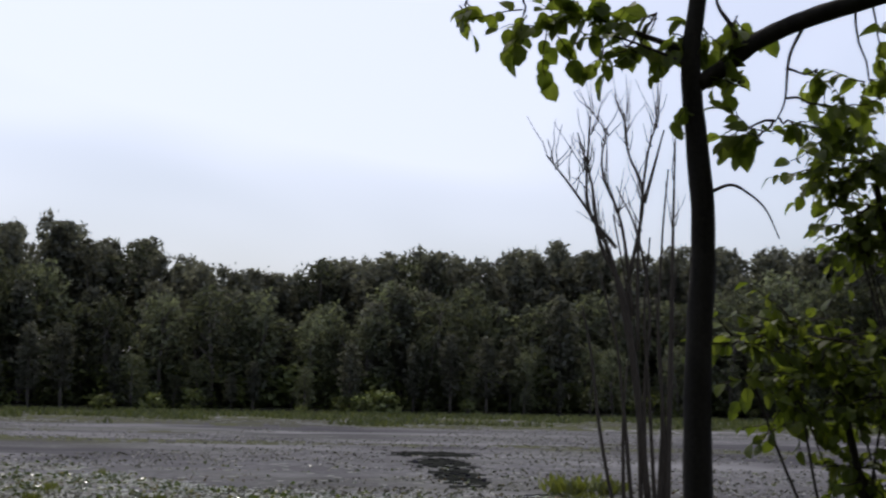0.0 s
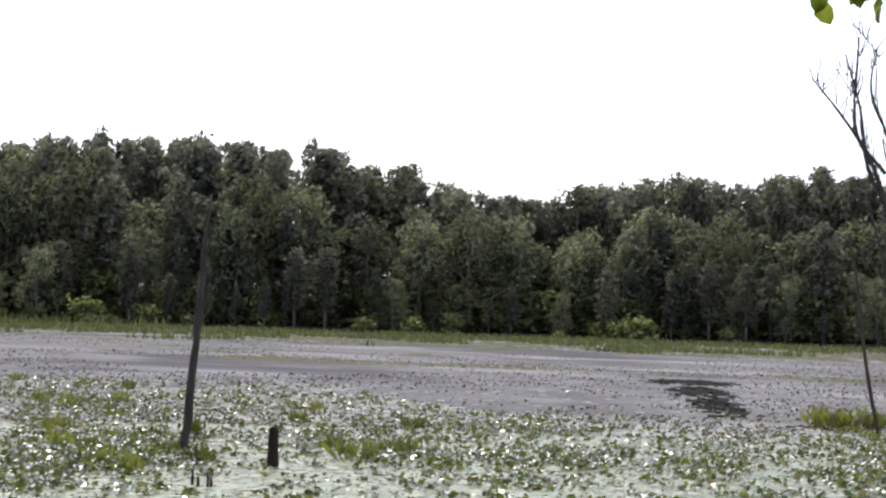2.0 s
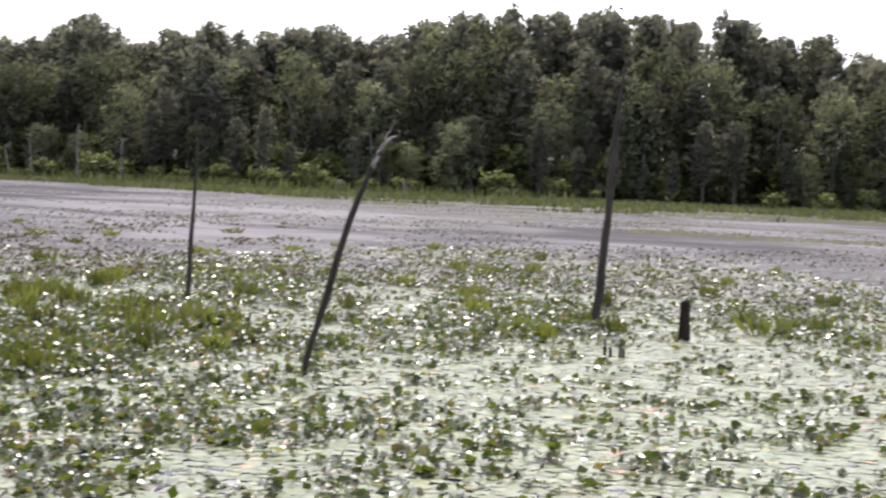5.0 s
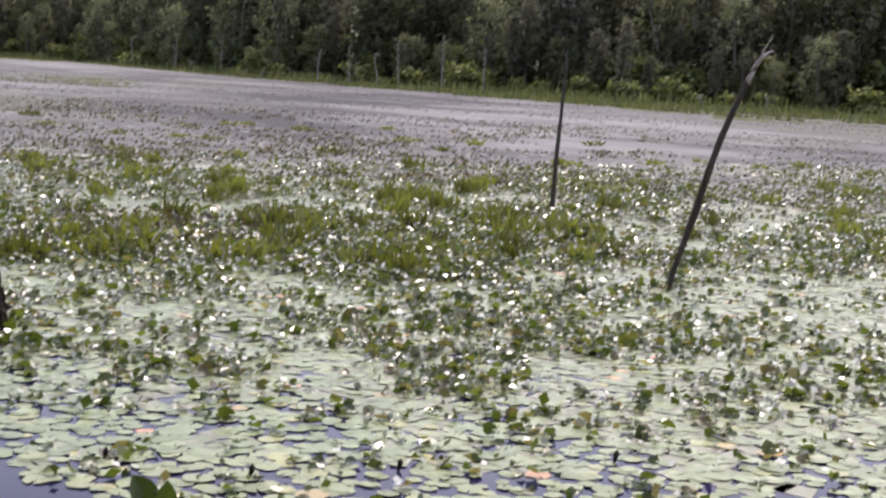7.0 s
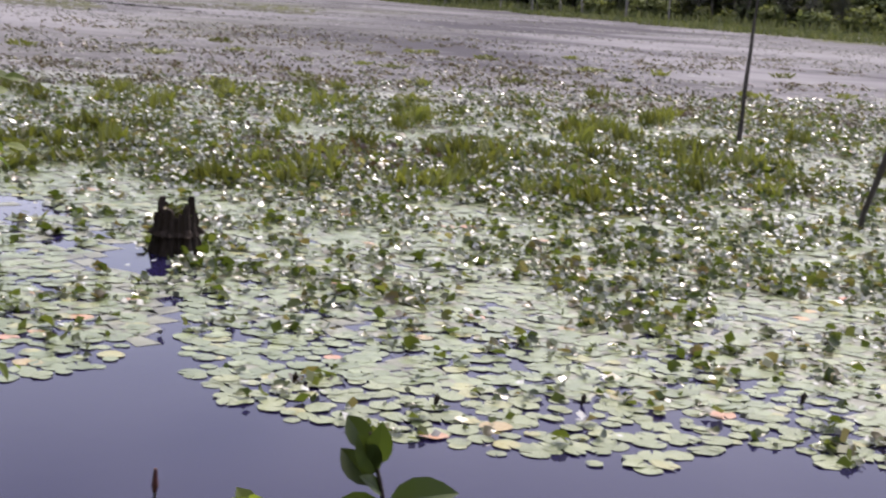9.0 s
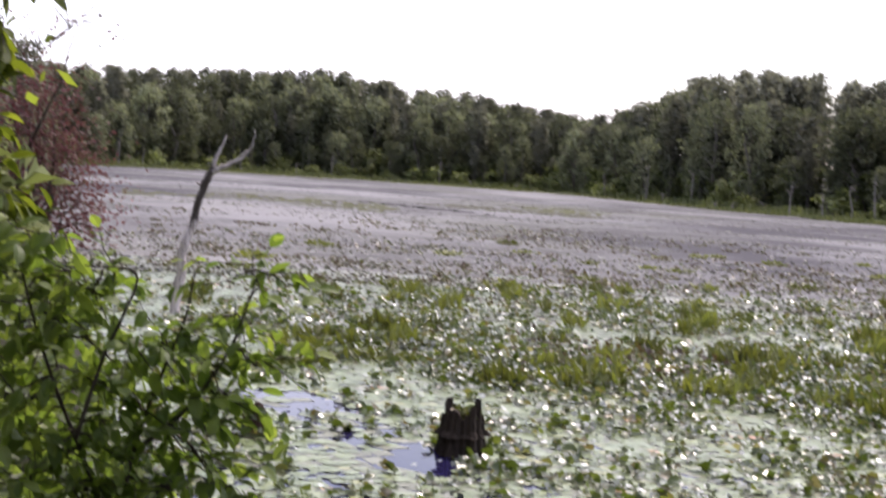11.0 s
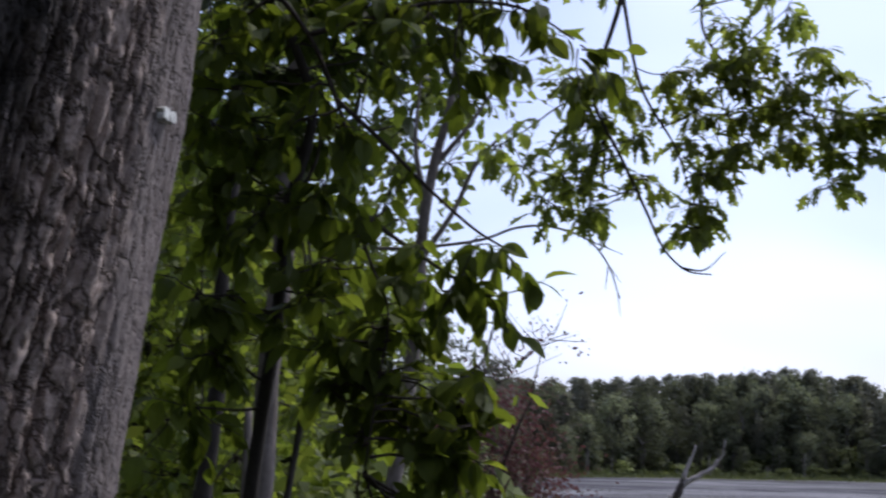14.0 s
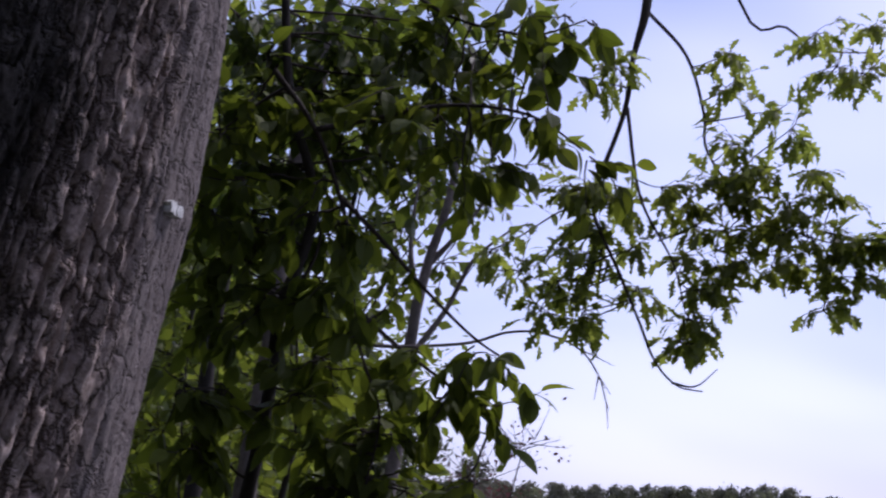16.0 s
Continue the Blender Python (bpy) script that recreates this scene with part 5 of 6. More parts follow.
SAPLING_LEAVES_E = ((-3.54, 0.99, 3.48), (-3.52, 1.06, 3.5), (-3.36, 1.09, 3.44), (-3.34, 1.16, 3.46), (-3.43, 1.27, 3.5), (-3.39, 1.33, 3.48), (-3.45, 1.15, 3.41), (-3.37, 1.2, 3.38), (-3.39, 1.29, 3.43), (-3.48, 1.01, 3.38), (-3.45, 1.09, 3.35), (-3.36, 1.16, 3.29), (-3.37, 1.24, 3.34), (-3.41, 1.11, 3.25), (-3.49, 1.04, 3.29), (-3.51, 1.11, 3.21), (-3.48, 1.18, 3.25), (-3.45, 1.07, 3.11), (-3.45, 1.0, 3.15))
SAPLING_F = ((-3.49, 0.89, 3.53), (-3.47, 0.99, 3.47), (-3.44, 1.09, 3.44), (-3.4, 1.2, 3.43), (-3.36, 1.3, 3.47))
GREY_TRUNK_A = ((-6.26, 1.11, 1.86), (-6.26, 1.13, 2.16), (-6.26, 1.14, 2.56), (-6.25, 1.18, 3.02), (-6.25, 1.18, 3.41), (-6.25, 1.2, 3.76), (-6.24, 1.26, 4.15), (-6.22,
    1.31, 4.69))
GREY_TRUNK_B = ((-7.28, 1.02, 1.84), (-7.28, 1.04, 2.14), (-7.28, 1.08, 2.61), (-7.28, 1.08, 3.14), (-7.27, 1.13, 3.68))
GREY_TRUNK_C = ((-5.77, 0.99, 1.93), (-5.77, 0.99, 2.17), (-5.77, 0.99, 2.41))
GREY_TREE = ((-8.1, 2.1, 1.8), (-8.08, 2.17, 2.39), (-8.06, 2.23, 2.99), (-8.06, 2.25, 3.48), (-8.04, 2.3, 3.82), (-8.02, 2.38, 4.16), (-8.01, 2.42, 4.55))
GREY_TREE_B = ((-8.06, 2.24, 3.29), (-8.01, 2.41, 3.57), (-7.97, 2.53, 3.85), (-7.91, 2.72, 4.04))
GREY_TREE_C = ((-8.05, 2.26, 3.6), (-8.07, 2.2, 3.91), (-8.07, 2.22, 4.29))
GREY_TREE_D = ((-8.05, 2.29, 3.79), (-8, 2.46, 4.01), (-7.95, 2.6, 4.23))
BACK_LEAVES_A = ((-9.06, 2.38, 4.65), (-9.03, 2.47, 4.86), (-9.08, 2.27, 4.75), (-9.01, 2.55, 4.47), (-9.16, 1.92, 2.93), (-9.15, 1.98, 3.07), (-9.12, 2.11, 3.21), (-9.1,
    2.21, 3.04), (-9.06, 2.36, 4.01), (-9.1, 2.22, 4.25), (-9.11, 2.15, 4.04), (-9.15, 2, 4.71), (-9.17, 1.88, 4.1), (-9.18, 1.82, 5.1), (-9.13, 2.06, 5.04), (-8.98,
    2.65, 4.02), (-9.06, 2.36, 3.66), (-9.02, 2.51, 3.05))
BACK_LEAVES_B = ((-9.73, 1.55, 2.22), (-9.72, 1.67, 2.96), (-9.78, 1.19, 3.37), (-9.79, 1.14, 2.91), (-9.79, 1.09, 2.45), (-9.77, 1.28, 2.21), (-9.76, 1.38, 3.23),
    (-9.68, 1.89, 2.54), (-9.7, 1.76, 3.25), (-9.77, 1.28, 3.88), (-9.78, 1.19, 4.17), (-9.77, 1.3, 5.07), (-9.74, 1.5, 3.53), (-9.73, 1.6, 3.75), (-9.72, 1.66, 4.08),
    (-9.74, 1.54, 4.37), (-9.72, 1.63, 5.09), (-9.78, 1.18, 2.1), (-9.69, 1.81, 2.75), (-9.79, 1.07, 2.17))
RED_BUSH = ((-31.7, 10.16, 3.03), (-31.56, 10.58, 3.3), (-31.45, 10.92, 2.97), (-31.66, 10.3, 2.33), (-31.48, 10.84, 2.37), (-31.36, 11.19, 2.04), (-31.68, 10.22, 1.61),
    (-31.54, 10.66, 1.52), (-31.39, 11.1, 1.55), (-31.28, 11.41, 1.93), (-31.71, 10.14, 1.01), (-31.6, 10.48, 0.85), (-31.52, 10.71, 2.84), (-31.9, 9.52, 2.75), (-31.95,
    9.35, 1.79), (-31.84, 9.7, 1.1), (-32.05, 9, 2.24), (-31.2, 11.6, 1.2), (-31.15, 11.75, 0.7), (-31.4, 11.0, 0.55), (-31.25, 11.5, 0.4))
RED_STEMS = ((-28.7, 9.7, 3.91), (-28.53, 10.18, 4.33), (-28.43, 10.46, 4.63))
SHRUB_LEAVES_A = ((-3.1, 1.11, 2), (-3.08, 1.18, 1.94), (-3.1, 1.1, 1.88), (-3.05, 1.26, 1.93), (-3.03, 1.3, 1.81), (-2.95, 1.48, 1.87), (-2.94, 1.5, 1.96), (-2.96, 1.45,
    1.77), (-3, 1.37, 1.71), (-3.08, 1.16, 1.75), (-3.05, 1.25, 1.65), (-3.09, 1.13, 1.63), (-3.02, 1.32, 1.59), (-2.98, 1.42, 1.59), (-2.95, 1.47, 1.71), (-3.1, 1.09,
    1.53), (-3.06, 1.23, 1.52), (-2.99, 1.38, 1.52), (-2.93, 1.52, 1.78))
SHRUB_LEAVES_B = ((-3.08, 1.16, 1.85), (-3.06, 1.22, 1.81), (-3.11, 1.08, 1.76), (-3, 1.36, 1.79), (-3.03, 1.3, 1.7), (-3.07, 1.19, 1.59), (-3.03, 1.29, 1.52), (-2.96,
    1.44, 1.64), (-2.96, 1.46, 1.54), (-3, 1.37, 1.64), (-3.11, 1.06, 2), (-3.13, 1, 1.93), (-3.14, 0.98, 1.8), (-3.13, 1.01, 1.67), (-3.06, 1.22, 1.9), (-3.01, 1.33,
    1.81), (-3.12, 1.03, 1.56), (-3.06, 1.22, 1.73), (-3.1, 1.12, 1.69), (-2.94, 1.48, 1.8), (-3.08, 1.17, 1.47), (-3.01, 1.33, 1.43), (-2.96, 1.44, 1.45), (-3.05, 1.2,
    1.52), (-3.03, 1.24, 1.39), (-3, 1.3, 1.45), (-2.97, 1.39, 1.39), (-3.02, 1.28, 1.33), (-3.05, 1.19, 1.63), (-2.93, 1.47, 1.53), (-2.91, 1.51, 1.39))
SHRUB_STEM_A = ((-3.02, 1.32, 1.25), (-3.03, 1.3, 1.5), (-3.02, 1.33, 1.66), (-3, 1.36, 1.77), (-2.99, 1.39, 1.86), (-2.98, 1.4, 1.95))
SHRUB_STEM_B = ((-3.03, 1.3, 1.27), (-3.05, 1.24, 1.52), (-3.08, 1.17, 1.7), (-3.1, 1.12, 1.85), (-3.11, 1.08, 2))
SHRUB_STEM_C = ((-3.02, 1.31, 1.59), (-2.98, 1.4, 1.68), (-2.95, 1.47, 1.8), (-2.93, 1.51, 1.94))
SHRUB_STEM_D = ((-2.97, 1.17, 1.63), (-2.96, 1.21, 1.78), (-2.94, 1.24, 1.87), (-2.94, 1.26, 1.95), (-2.97, 1.17, 1.96))
SHOOT_A = ((-1.63, 1.53, 1.11), (-1.64, 1.519, 1.415), (-1.646, 1.512, 1.479), (-1.654, 1.504, 1.525), (-1.66, 1.497, 1.564))
SHOOT_E = ((-1.83, 1.27, 1.16), (-1.84, 1.27, 1.38), (-1.84, 1.26, 1.41))
SHOOT_F = ((-1.87, 1.39, 1.15), (-1.88, 1.38, 1.33), (-1.88, 1.38, 1.38))
SHOOT_LEAF_FOOT = ((-1.64, 1.519, 1.465), (-1.643, 1.516, 1.452), (-1.646, 1.512, 1.479), (-1.656, 1.501, 1.49), (-1.652, 1.505, 1.519), (-1.657, 1.5, 1.537), (-1.652, 1.505, 1.508), (-1.642, 1.516, 1.438))
SHOOT_LEAF_TIP = ((-1.537, 1.581, 1.491), (-1.727, 1.464, 1.437), (-1.646, 1.466, 1.516), (-1.719, 1.473, 1.54), (-1.625, 1.491, 1.593), (-1.715, 1.479, 1.587), (-1.653, 1.459, 1.572), (-1.635, 1.568, 1.402))
SHOOT_B = ((-1.84, 1.44, 1.1), (-1.84, 1.44, 1.36), (-1.83, 1.44, 1.41))
SHOOT_C = ((-1.57, 1.73, 1.16), (-1.57, 1.72, 1.35), (-1.57, 1.73, 1.38))
SHOOT_D = ((-1.91, 1.34, 1.15), (-1.91, 1.33, 1.36), (-1.91, 1.33, 1.44))
TRUNK_AXIS = ((-2.06, 0.071, 2.796), (-2.059, 0.057, 2.63), (-2.058, 0.036, 2.475), (-2.057, 0.017, 2.335), (-2.056, 0.001, 2.221))

OAK = leaf_material("oak_leaf", ((0.0, (0.095, 0.110, 0.030)), (0.6, (0.140, 0.160, 0.045)), (1.0, (0.195, 0.210, 0.075))), 0.5, 0.6, 2.6, 2.0, 0.35)
DEEP = leaf_material("dark_oval_leaf", ((0.0, (0.040, 0.052, 0.012)), (0.6, (0.068, 0.088, 0.018)), (1.0, (0.110, 0.132, 0.030))), 0.6, 0.5, 1.9, 2.0, 0.14, 0.3, 0.02, (1.0, 1.0, 0.35))
FRESH = leaf_material("fresh_leaf", ((0.0, (0.098, 0.120, 0.026)), (0.6, (0.135, 0.165, 0.036)), (1.0, (0.195, 0.215, 0.058))), 0.5, 0.5, 1.9, 2.0, 0.3)
RED = leaf_material("reddened_leaf", ((0.0, (0.095, 0.036, 0.036)), (0.5, (0.150, 0.062, 0.060)), (0.85, (0.135, 0.085, 0.065)), (1.0, (0.085, 0.09, 0.045))), 0.6, 0.3, 1.2, 2.0, 0.3, 0.3, 0.02, (1.0, 0.85, 0.8))
# FRESH darkened: the shade of the bank thickets is put into its colour
DIMMED_FRESH = leaf_material("dimmed_fresh_leaf", ((0.0, (0.068, 0.086, 0.018)), (0.6, (0.105, 0.128, 0.028)), (1.0, (0.155, 0.175, 0.045))), 0.5, 0.5, 1.9, 2.0, 0.25)
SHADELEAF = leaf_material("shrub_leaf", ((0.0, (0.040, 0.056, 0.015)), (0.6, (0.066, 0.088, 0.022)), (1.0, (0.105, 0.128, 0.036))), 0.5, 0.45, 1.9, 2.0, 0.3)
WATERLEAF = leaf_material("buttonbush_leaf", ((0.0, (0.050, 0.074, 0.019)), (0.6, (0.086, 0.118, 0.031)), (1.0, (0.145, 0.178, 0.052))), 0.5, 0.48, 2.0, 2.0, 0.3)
SHOOTLEAF = leaf_material("shoot_leaf", ((0.0, (0.040, 0.062, 0.018)), (1.0, (0.070, 0.096, 0.028))), 0.42, 0.28, 1.5, 2.0, 0.4)
TWIG = bark_material("twig_bark", (0.030, 0.024, 0.019), (0.085, 0.070, 0.056), 30.0)
BIRCHBARK = bark_material("dark_smooth_bark", (0.022, 0.019, 0.016), (0.062, 0.054, 0.047), 18.0, (1, 1, 0.3), 0.006, 0.5)
PALEBARK = bark_material("grey_smooth_bark", (0.07, 0.056, 0.047), (0.26, 0.225, 0.20), 7.0, (1, 1, 0.5), 0.008, 0.5)


TRUNK_TWIST = 0.45      # radians of turn of the furrows for each metre of height


def oakbark_material():
    """Grey bark: crusty pale ridges, one smooth darker plate, and a shaded left side painted dark with a ragged border.
    """
    n = Nodes("furrowed_grey_bark")
    c = n.add("ShaderNodeTexCoord")
    xyz = n.add("ShaderNodeSeparateXYZ")
    n.link(c.outputs["Object"], xyz.inputs[0])

    def sums(op, a_, b_):
        m = n.add("ShaderNodeMath")
        m.operation = op
        for k, v in enumerate((a_, b_)):
            if hasattr(v, "is_output"):
                n.link(v, m.inputs[k])
            else:
                m.inputs[k].default_value = v
        return m.outputs[0]

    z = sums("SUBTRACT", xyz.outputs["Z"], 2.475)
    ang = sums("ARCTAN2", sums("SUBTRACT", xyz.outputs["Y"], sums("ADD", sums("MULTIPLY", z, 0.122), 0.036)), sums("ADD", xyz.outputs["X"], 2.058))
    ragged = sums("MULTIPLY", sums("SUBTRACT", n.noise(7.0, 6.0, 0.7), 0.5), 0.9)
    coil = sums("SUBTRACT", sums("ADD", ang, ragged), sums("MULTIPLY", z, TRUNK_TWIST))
    grain = n.noise(34.0, 7.0, 0.75, stretch=(1, 1, 0.35))
    fine = n.noise(120.0, 6.0, 0.75)
    m = n.add("ShaderNodeMapping")
    m.inputs["Scale"].default_value = (1, 1, 0.34)
    n.link(c.outputs["Object"], m.inputs["Vector"])
    bend = n.add("ShaderNodeTexNoise", Scale=16.0, Detail=5.0, Roughness=0.65)
    n.link(c.outputs["Object"], bend.inputs["Vector"])
    twist = n.add("ShaderNodeVectorMath")
    twist.operation = "MULTIPLY_ADD"
    n.link(bend.outputs["Color"], twist.inputs[0])
    twist.inputs[1].default_value = (0.05, 0.05, 0.05)
    n.link(m.outputs["Vector"], twist.inputs[2])
    flakes = n.add("ShaderNodeTexVoronoi", Scale=44.0)
    flakes.feature = "DISTANCE_TO_EDGE"
    n.link(twist.outputs["Vector"], flakes.inputs["Vector"])
    edge = n.ramp(flakes.outputs["Distance"], (0.0, (0.0, 0.0, 0.0)), (0.10, (0.75, 0.75, 0.75)), (0.35, (1, 1, 1)))
    col = n.ramp(grain, (0.36, (0.20, 0.145, 0.115)), (0.50, (0.37, 0.285, 0.235)), (0.63, (0.56, 0.45, 0.385)))
    col = n.mixed(0.45, col, n.ramp(fine, (0.38, (0.15, 0.11, 0.09)), (0.60, (0.60, 0.49, 0.42))))
    col = n.mixed(edge, (0.095, 0.068, 0.055), col)
    rust = n.noise(11.0, 5.0, 0.7, stretch=(1, 1, 0.5))
    col = n.mixed(n.ramp(rust, (0.58, (0, 0, 0)), (0.72, (0.35, 0.35, 0.35))), col, (0.20, 0.105, 0.075))
    smooth = n.ramp(n.noise(34.0, 5.0, 0.65, stretch=(1, 1, 0.22)), (0.36, (0.130, 0.108, 0.098)), (0.62, (0.215, 0.182, 0.166)))
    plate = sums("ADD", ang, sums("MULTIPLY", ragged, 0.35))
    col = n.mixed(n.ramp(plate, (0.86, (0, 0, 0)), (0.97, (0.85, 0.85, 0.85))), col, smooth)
    # shade on the left side of the trunk, put into the bark colour
    side_shade = n.ramp(fine, (0.35, (0.022, 0.019, 0.016)), (0.65, (0.062, 0.053, 0.045)))
    col = n.mixed(n.ramp(coil, (0.26, (0.97, 0.97, 0.97)), (0.54, (0, 0, 0))), col, side_shade)
    # pale sun flecks, mostly low on the trunk, painted into the colour
    sunfleck = n.noise(15.0, 6.0, 0.8)
    low = sums("ADD", sunfleck, sums("MINIMUM", sums("MULTIPLY", sums("ADD", z, 0.32), -0.55), 0.10))
    col = n.mixed(n.ramp(low, (0.72, (0, 0, 0)), (0.80, (0.7, 0.7, 0.7))), col, (0.46, 0.44, 0.33))
    n.bump(n.mixed(0.5, edge, n.mixed(0.5, grain, fine)), 1.0, 0.010)
    return n.finish(col, 0.82, 0.3)


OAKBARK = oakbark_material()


def smooth_line(points, k=5):
    """More points along a course, rounded."""
    P = np.asarray(points, float)
    P = np.concatenate([[2 * P[0] - P[1]], P, [2 * P[-1] - P[-2]]])
    out = []
    for i in range(1, len(P) - 2):
        for s in np.linspace(0, 1, k, endpoint=False):
            a_, b_, c_, d_ = P[i - 1:i + 3]
            out.append(0.5 * (2 * b_ + (c_ - a_) * s + (2 * a_ - 5 * b_ + 4 * c_ - d_) * s * s + (3 * b_ - a_ - 3 * c_ + d_) * s ** 3))
    out.append(P[-2])
    return np.array(out)


def stem_part(name, points, r0, r1, material, parent, seg=8, rough=0.03, label=""):
    L = smooth_line(points)
    return part(name, mesh_of(name, *tube(L, np.linspace(r0, r1, len(L)), seg, rough), material, True), parent, label)


def to_ground(points):
    """The same stem with its foot carried down into the soil."""
    x, y, z = points[0]
    g = height(math.degrees(math.atan2(-x, y)), math.hypot(x, y))
    return ((x, y, min(g, z) - 0.15), *points)


def foliage(parent, clumps, courses, per, length, shape, material, spread, seed, droop=0.35, hang=0.5, twig=0.004, name="foliage"):
    """Sprays of real leaves round each middle, on fine twigs that run back to the nearest course."""
    r = np.random.default_rng(seed)
    line = np.concatenate([smooth_line(c) for c in courses])
    B, W, N, twigs = [], [], [], []
    for c in np.asarray(clumps, float):
        near = line[np.argmin(((line - c) ** 2).sum(1))]
        if np.linalg.norm(near - c) > 0.03:
            twigs.append(tube(wander(near, c, 5, 0.006, r), np.linspace(twig * 1.6, twig, 5), 4, r=r, cap=False))
        shoots = max(2, per // 5)
        for k in range(shoots):
            d = r.normal(size=3) * [1, 1, 0.7]
            d[2] -= hang * 0.6
            d /= np.linalg.norm(d)
            tip = c + d * spread * r.uniform(0.5, 1.2)
            w_ = wander(c, tip, 5, 0.006, r)
            twigs.append(tube(w_, np.linspace(twig, twig * 0.4, 5), 4, r=r, cap=False))
            m = max(3, per // shoots)
            for j in range(m):
                s = (j + 1) / m
                b = w_[0] + (w_[-1] - w_[0]) * s
                q = d * (0.5 + s) + r.normal(size=3) * 0.7
                q[2] -= hang
                B.append(b)
                W.append(q)
                N.append(np.array([r.normal() * 0.5, r.normal() * 0.5, 1.0]))
    part(name, mesh_of(name, *leaves(B, W, N, length, shape, r, 0.25, droop), material), parent)
    tagged(part("twig", mesh_of("twig", *merge(*twigs), TWIG, True), parent), kind="stuff")


# the big furrowed trunk beside the camera, with its limbs over the water
def big_oak():
    e_ = thing("oak_tree", "big leaning oak with furrowed grey bark and lobed green leaves", "tree", Matrix.Translation((0, 0, 0)))
    ax = np.asarray(TRUNK_AXIS)
    up = (ax[0] - ax[-1]) / (ax[0][2] - ax[-1][2])
    levels = np.concatenate([np.arange(0.35, 1.9, 0.06), np.arange(1.9, 3.05, 0.0062), np.arange(3.05, 8.0, 0.14)])
    angles = np.concatenate([np.linspace(-0.5, 1.85, 270, endpoint=False), np.linspace(1.85, 2 * math.pi - 0.5, 50, endpoint=False)])
    seg = len(angles)
    V = []
    for z in levels:
        if z > 3.1:
            c = ax[0] + up * (z - ax[0][2])
        elif z < 2.2:
            c = ax[-1] + up * (z - ax[-1][2])
        else:
            c = np.array([np.interp(z, ax[::-1, 2], ax[::-1, k]) for k in range(2)] + [z])
        rad = 0.272 + 0.35 * max(0, (1.1 - z)) ** 2 - 0.018 * max(0, z - 3.2)
        for a_ in angles:
            w = a_ - TRUNK_TWIST * (z - 2.475)
            warp = noise.noise(Vector((w * 3, z * 3.5, 3)))
            n1 = noise.noise(Vector((w * 10 + 0.7 * warp, z * 2.4, 0)))
            n2 = noise.noise(Vector((w * 19 + 0.8 * warp, z * 13, 5)))
            lump = noise.noise(Vector((w * 30, z * 42, 9)))
            grit = noise.noise(Vector((w * 58, z * 90, 2)))
            amp = float(np.interp(a_ + 0.10 * warp, [0.80, 1.0, 1.8, 2.2], [1.0, 0.22, 0.22, 1.0]))
            d = amp * (0.013 * min(1.0, abs(n1) / 0.34) - 0.012 * max(0.0, 1 - abs(n1) / 0.10) - 0.008 * max(0.0, 1 - abs(n2) / 0.13) + 0.0060 * lump + 0.0036 * grit) - 0.010 * amp + 0.006 * warp
            V.append((c[0] + math.cos(a_) * (rad + d), c[1] + math.sin(a_) * (rad + d), z))
    n = len(levels)
    F = [(i * seg + k, i * seg + (k + 1) % seg, (i + 1) * seg + (k + 1) % seg, (i + 1) * seg + k) for i in range(n - 1) for k in range(seg)]
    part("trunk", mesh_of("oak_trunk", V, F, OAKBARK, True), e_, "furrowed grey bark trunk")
    fork = ax[0] + up * (7.6 - ax[0][2])
    stem_part("branch", (tuple(fork), (-3.6, 1.6, 7.9), (-5.2, 2.5, 6.3), *OAK_LIMB_A[1:4]), 0.07, 0.013, TWIG, e_, 8)
    stem_part("branch", OAK_LIMB_A[3:], 0.013, 0.003, TWIG, e_, 7)
    for k, L in enumerate((OAK_LIMB_B, OAK_LIMB_C, OAK_TWIG_F, OAK_TWIG_G)):
        stem_part("branch", L, 0.009 if k < 2 else 0.006, 0.002, TWIG, e_, 6)
    stem_part("branch", OAK_TWIG_D, 0.006, 0.002, TWIG, e_, 5)
    stem_part("branch", (OAK_LIMB_A[0], *OAK_TWIG_E), 0.009, 0.003, TWIG, e_, 5)
    courses = (OAK_LIMB_A[2:], OAK_LIMB_B, OAK_LIMB_C, OAK_TWIG_E, OAK_TWIG_F, OAK_TWIG_G)
    foliage(e_, OAK_LEAVES, courses, 40, 0.082, "oak", OAK, 0.125, 61, hang=0.45, twig=0.0025)
    foliage(e_, OAK_LEAVES_HIGH, courses, 42, 0.082, "oak", OAK, 0.15, 62, hang=0.45, twig=0.0025)
    # crown high over the bank, out of which the limbs hang
    r = np.random.default_rng(63)
    C = []
    for k in range(80):
        c = fork + np.array([r.normal() * 1.7 + 0.6, r.normal() * 1.4 - 0.9, r.uniform(-0.6, 3.5)])
        if c[2] < 6.3:
            c[2] = 6.3 + r.uniform(0, 1)
        C.append(c + r.normal(size=(34, 3)) * [0.5, 0.5, 0.3])
    part("crown", mesh_of("oak_crown", *quads(np.concatenate(C), 0.12, r, 0.4), OAK), e_)
    for k in range(5):
        a_ = k * 1.26 + 0.4
        part("branch", mesh_of("branch", *tube(wander(fork - [0, 0, 0.3], fork + np.array([math.cos(a_) * 2.4, math.sin(a_) * 2.4, 1.8]), 7, 0.08, r), np.linspace(0.08, 0.02, 7), 7, r=r), TWIG, True), e_)
    return e_


big_oak()


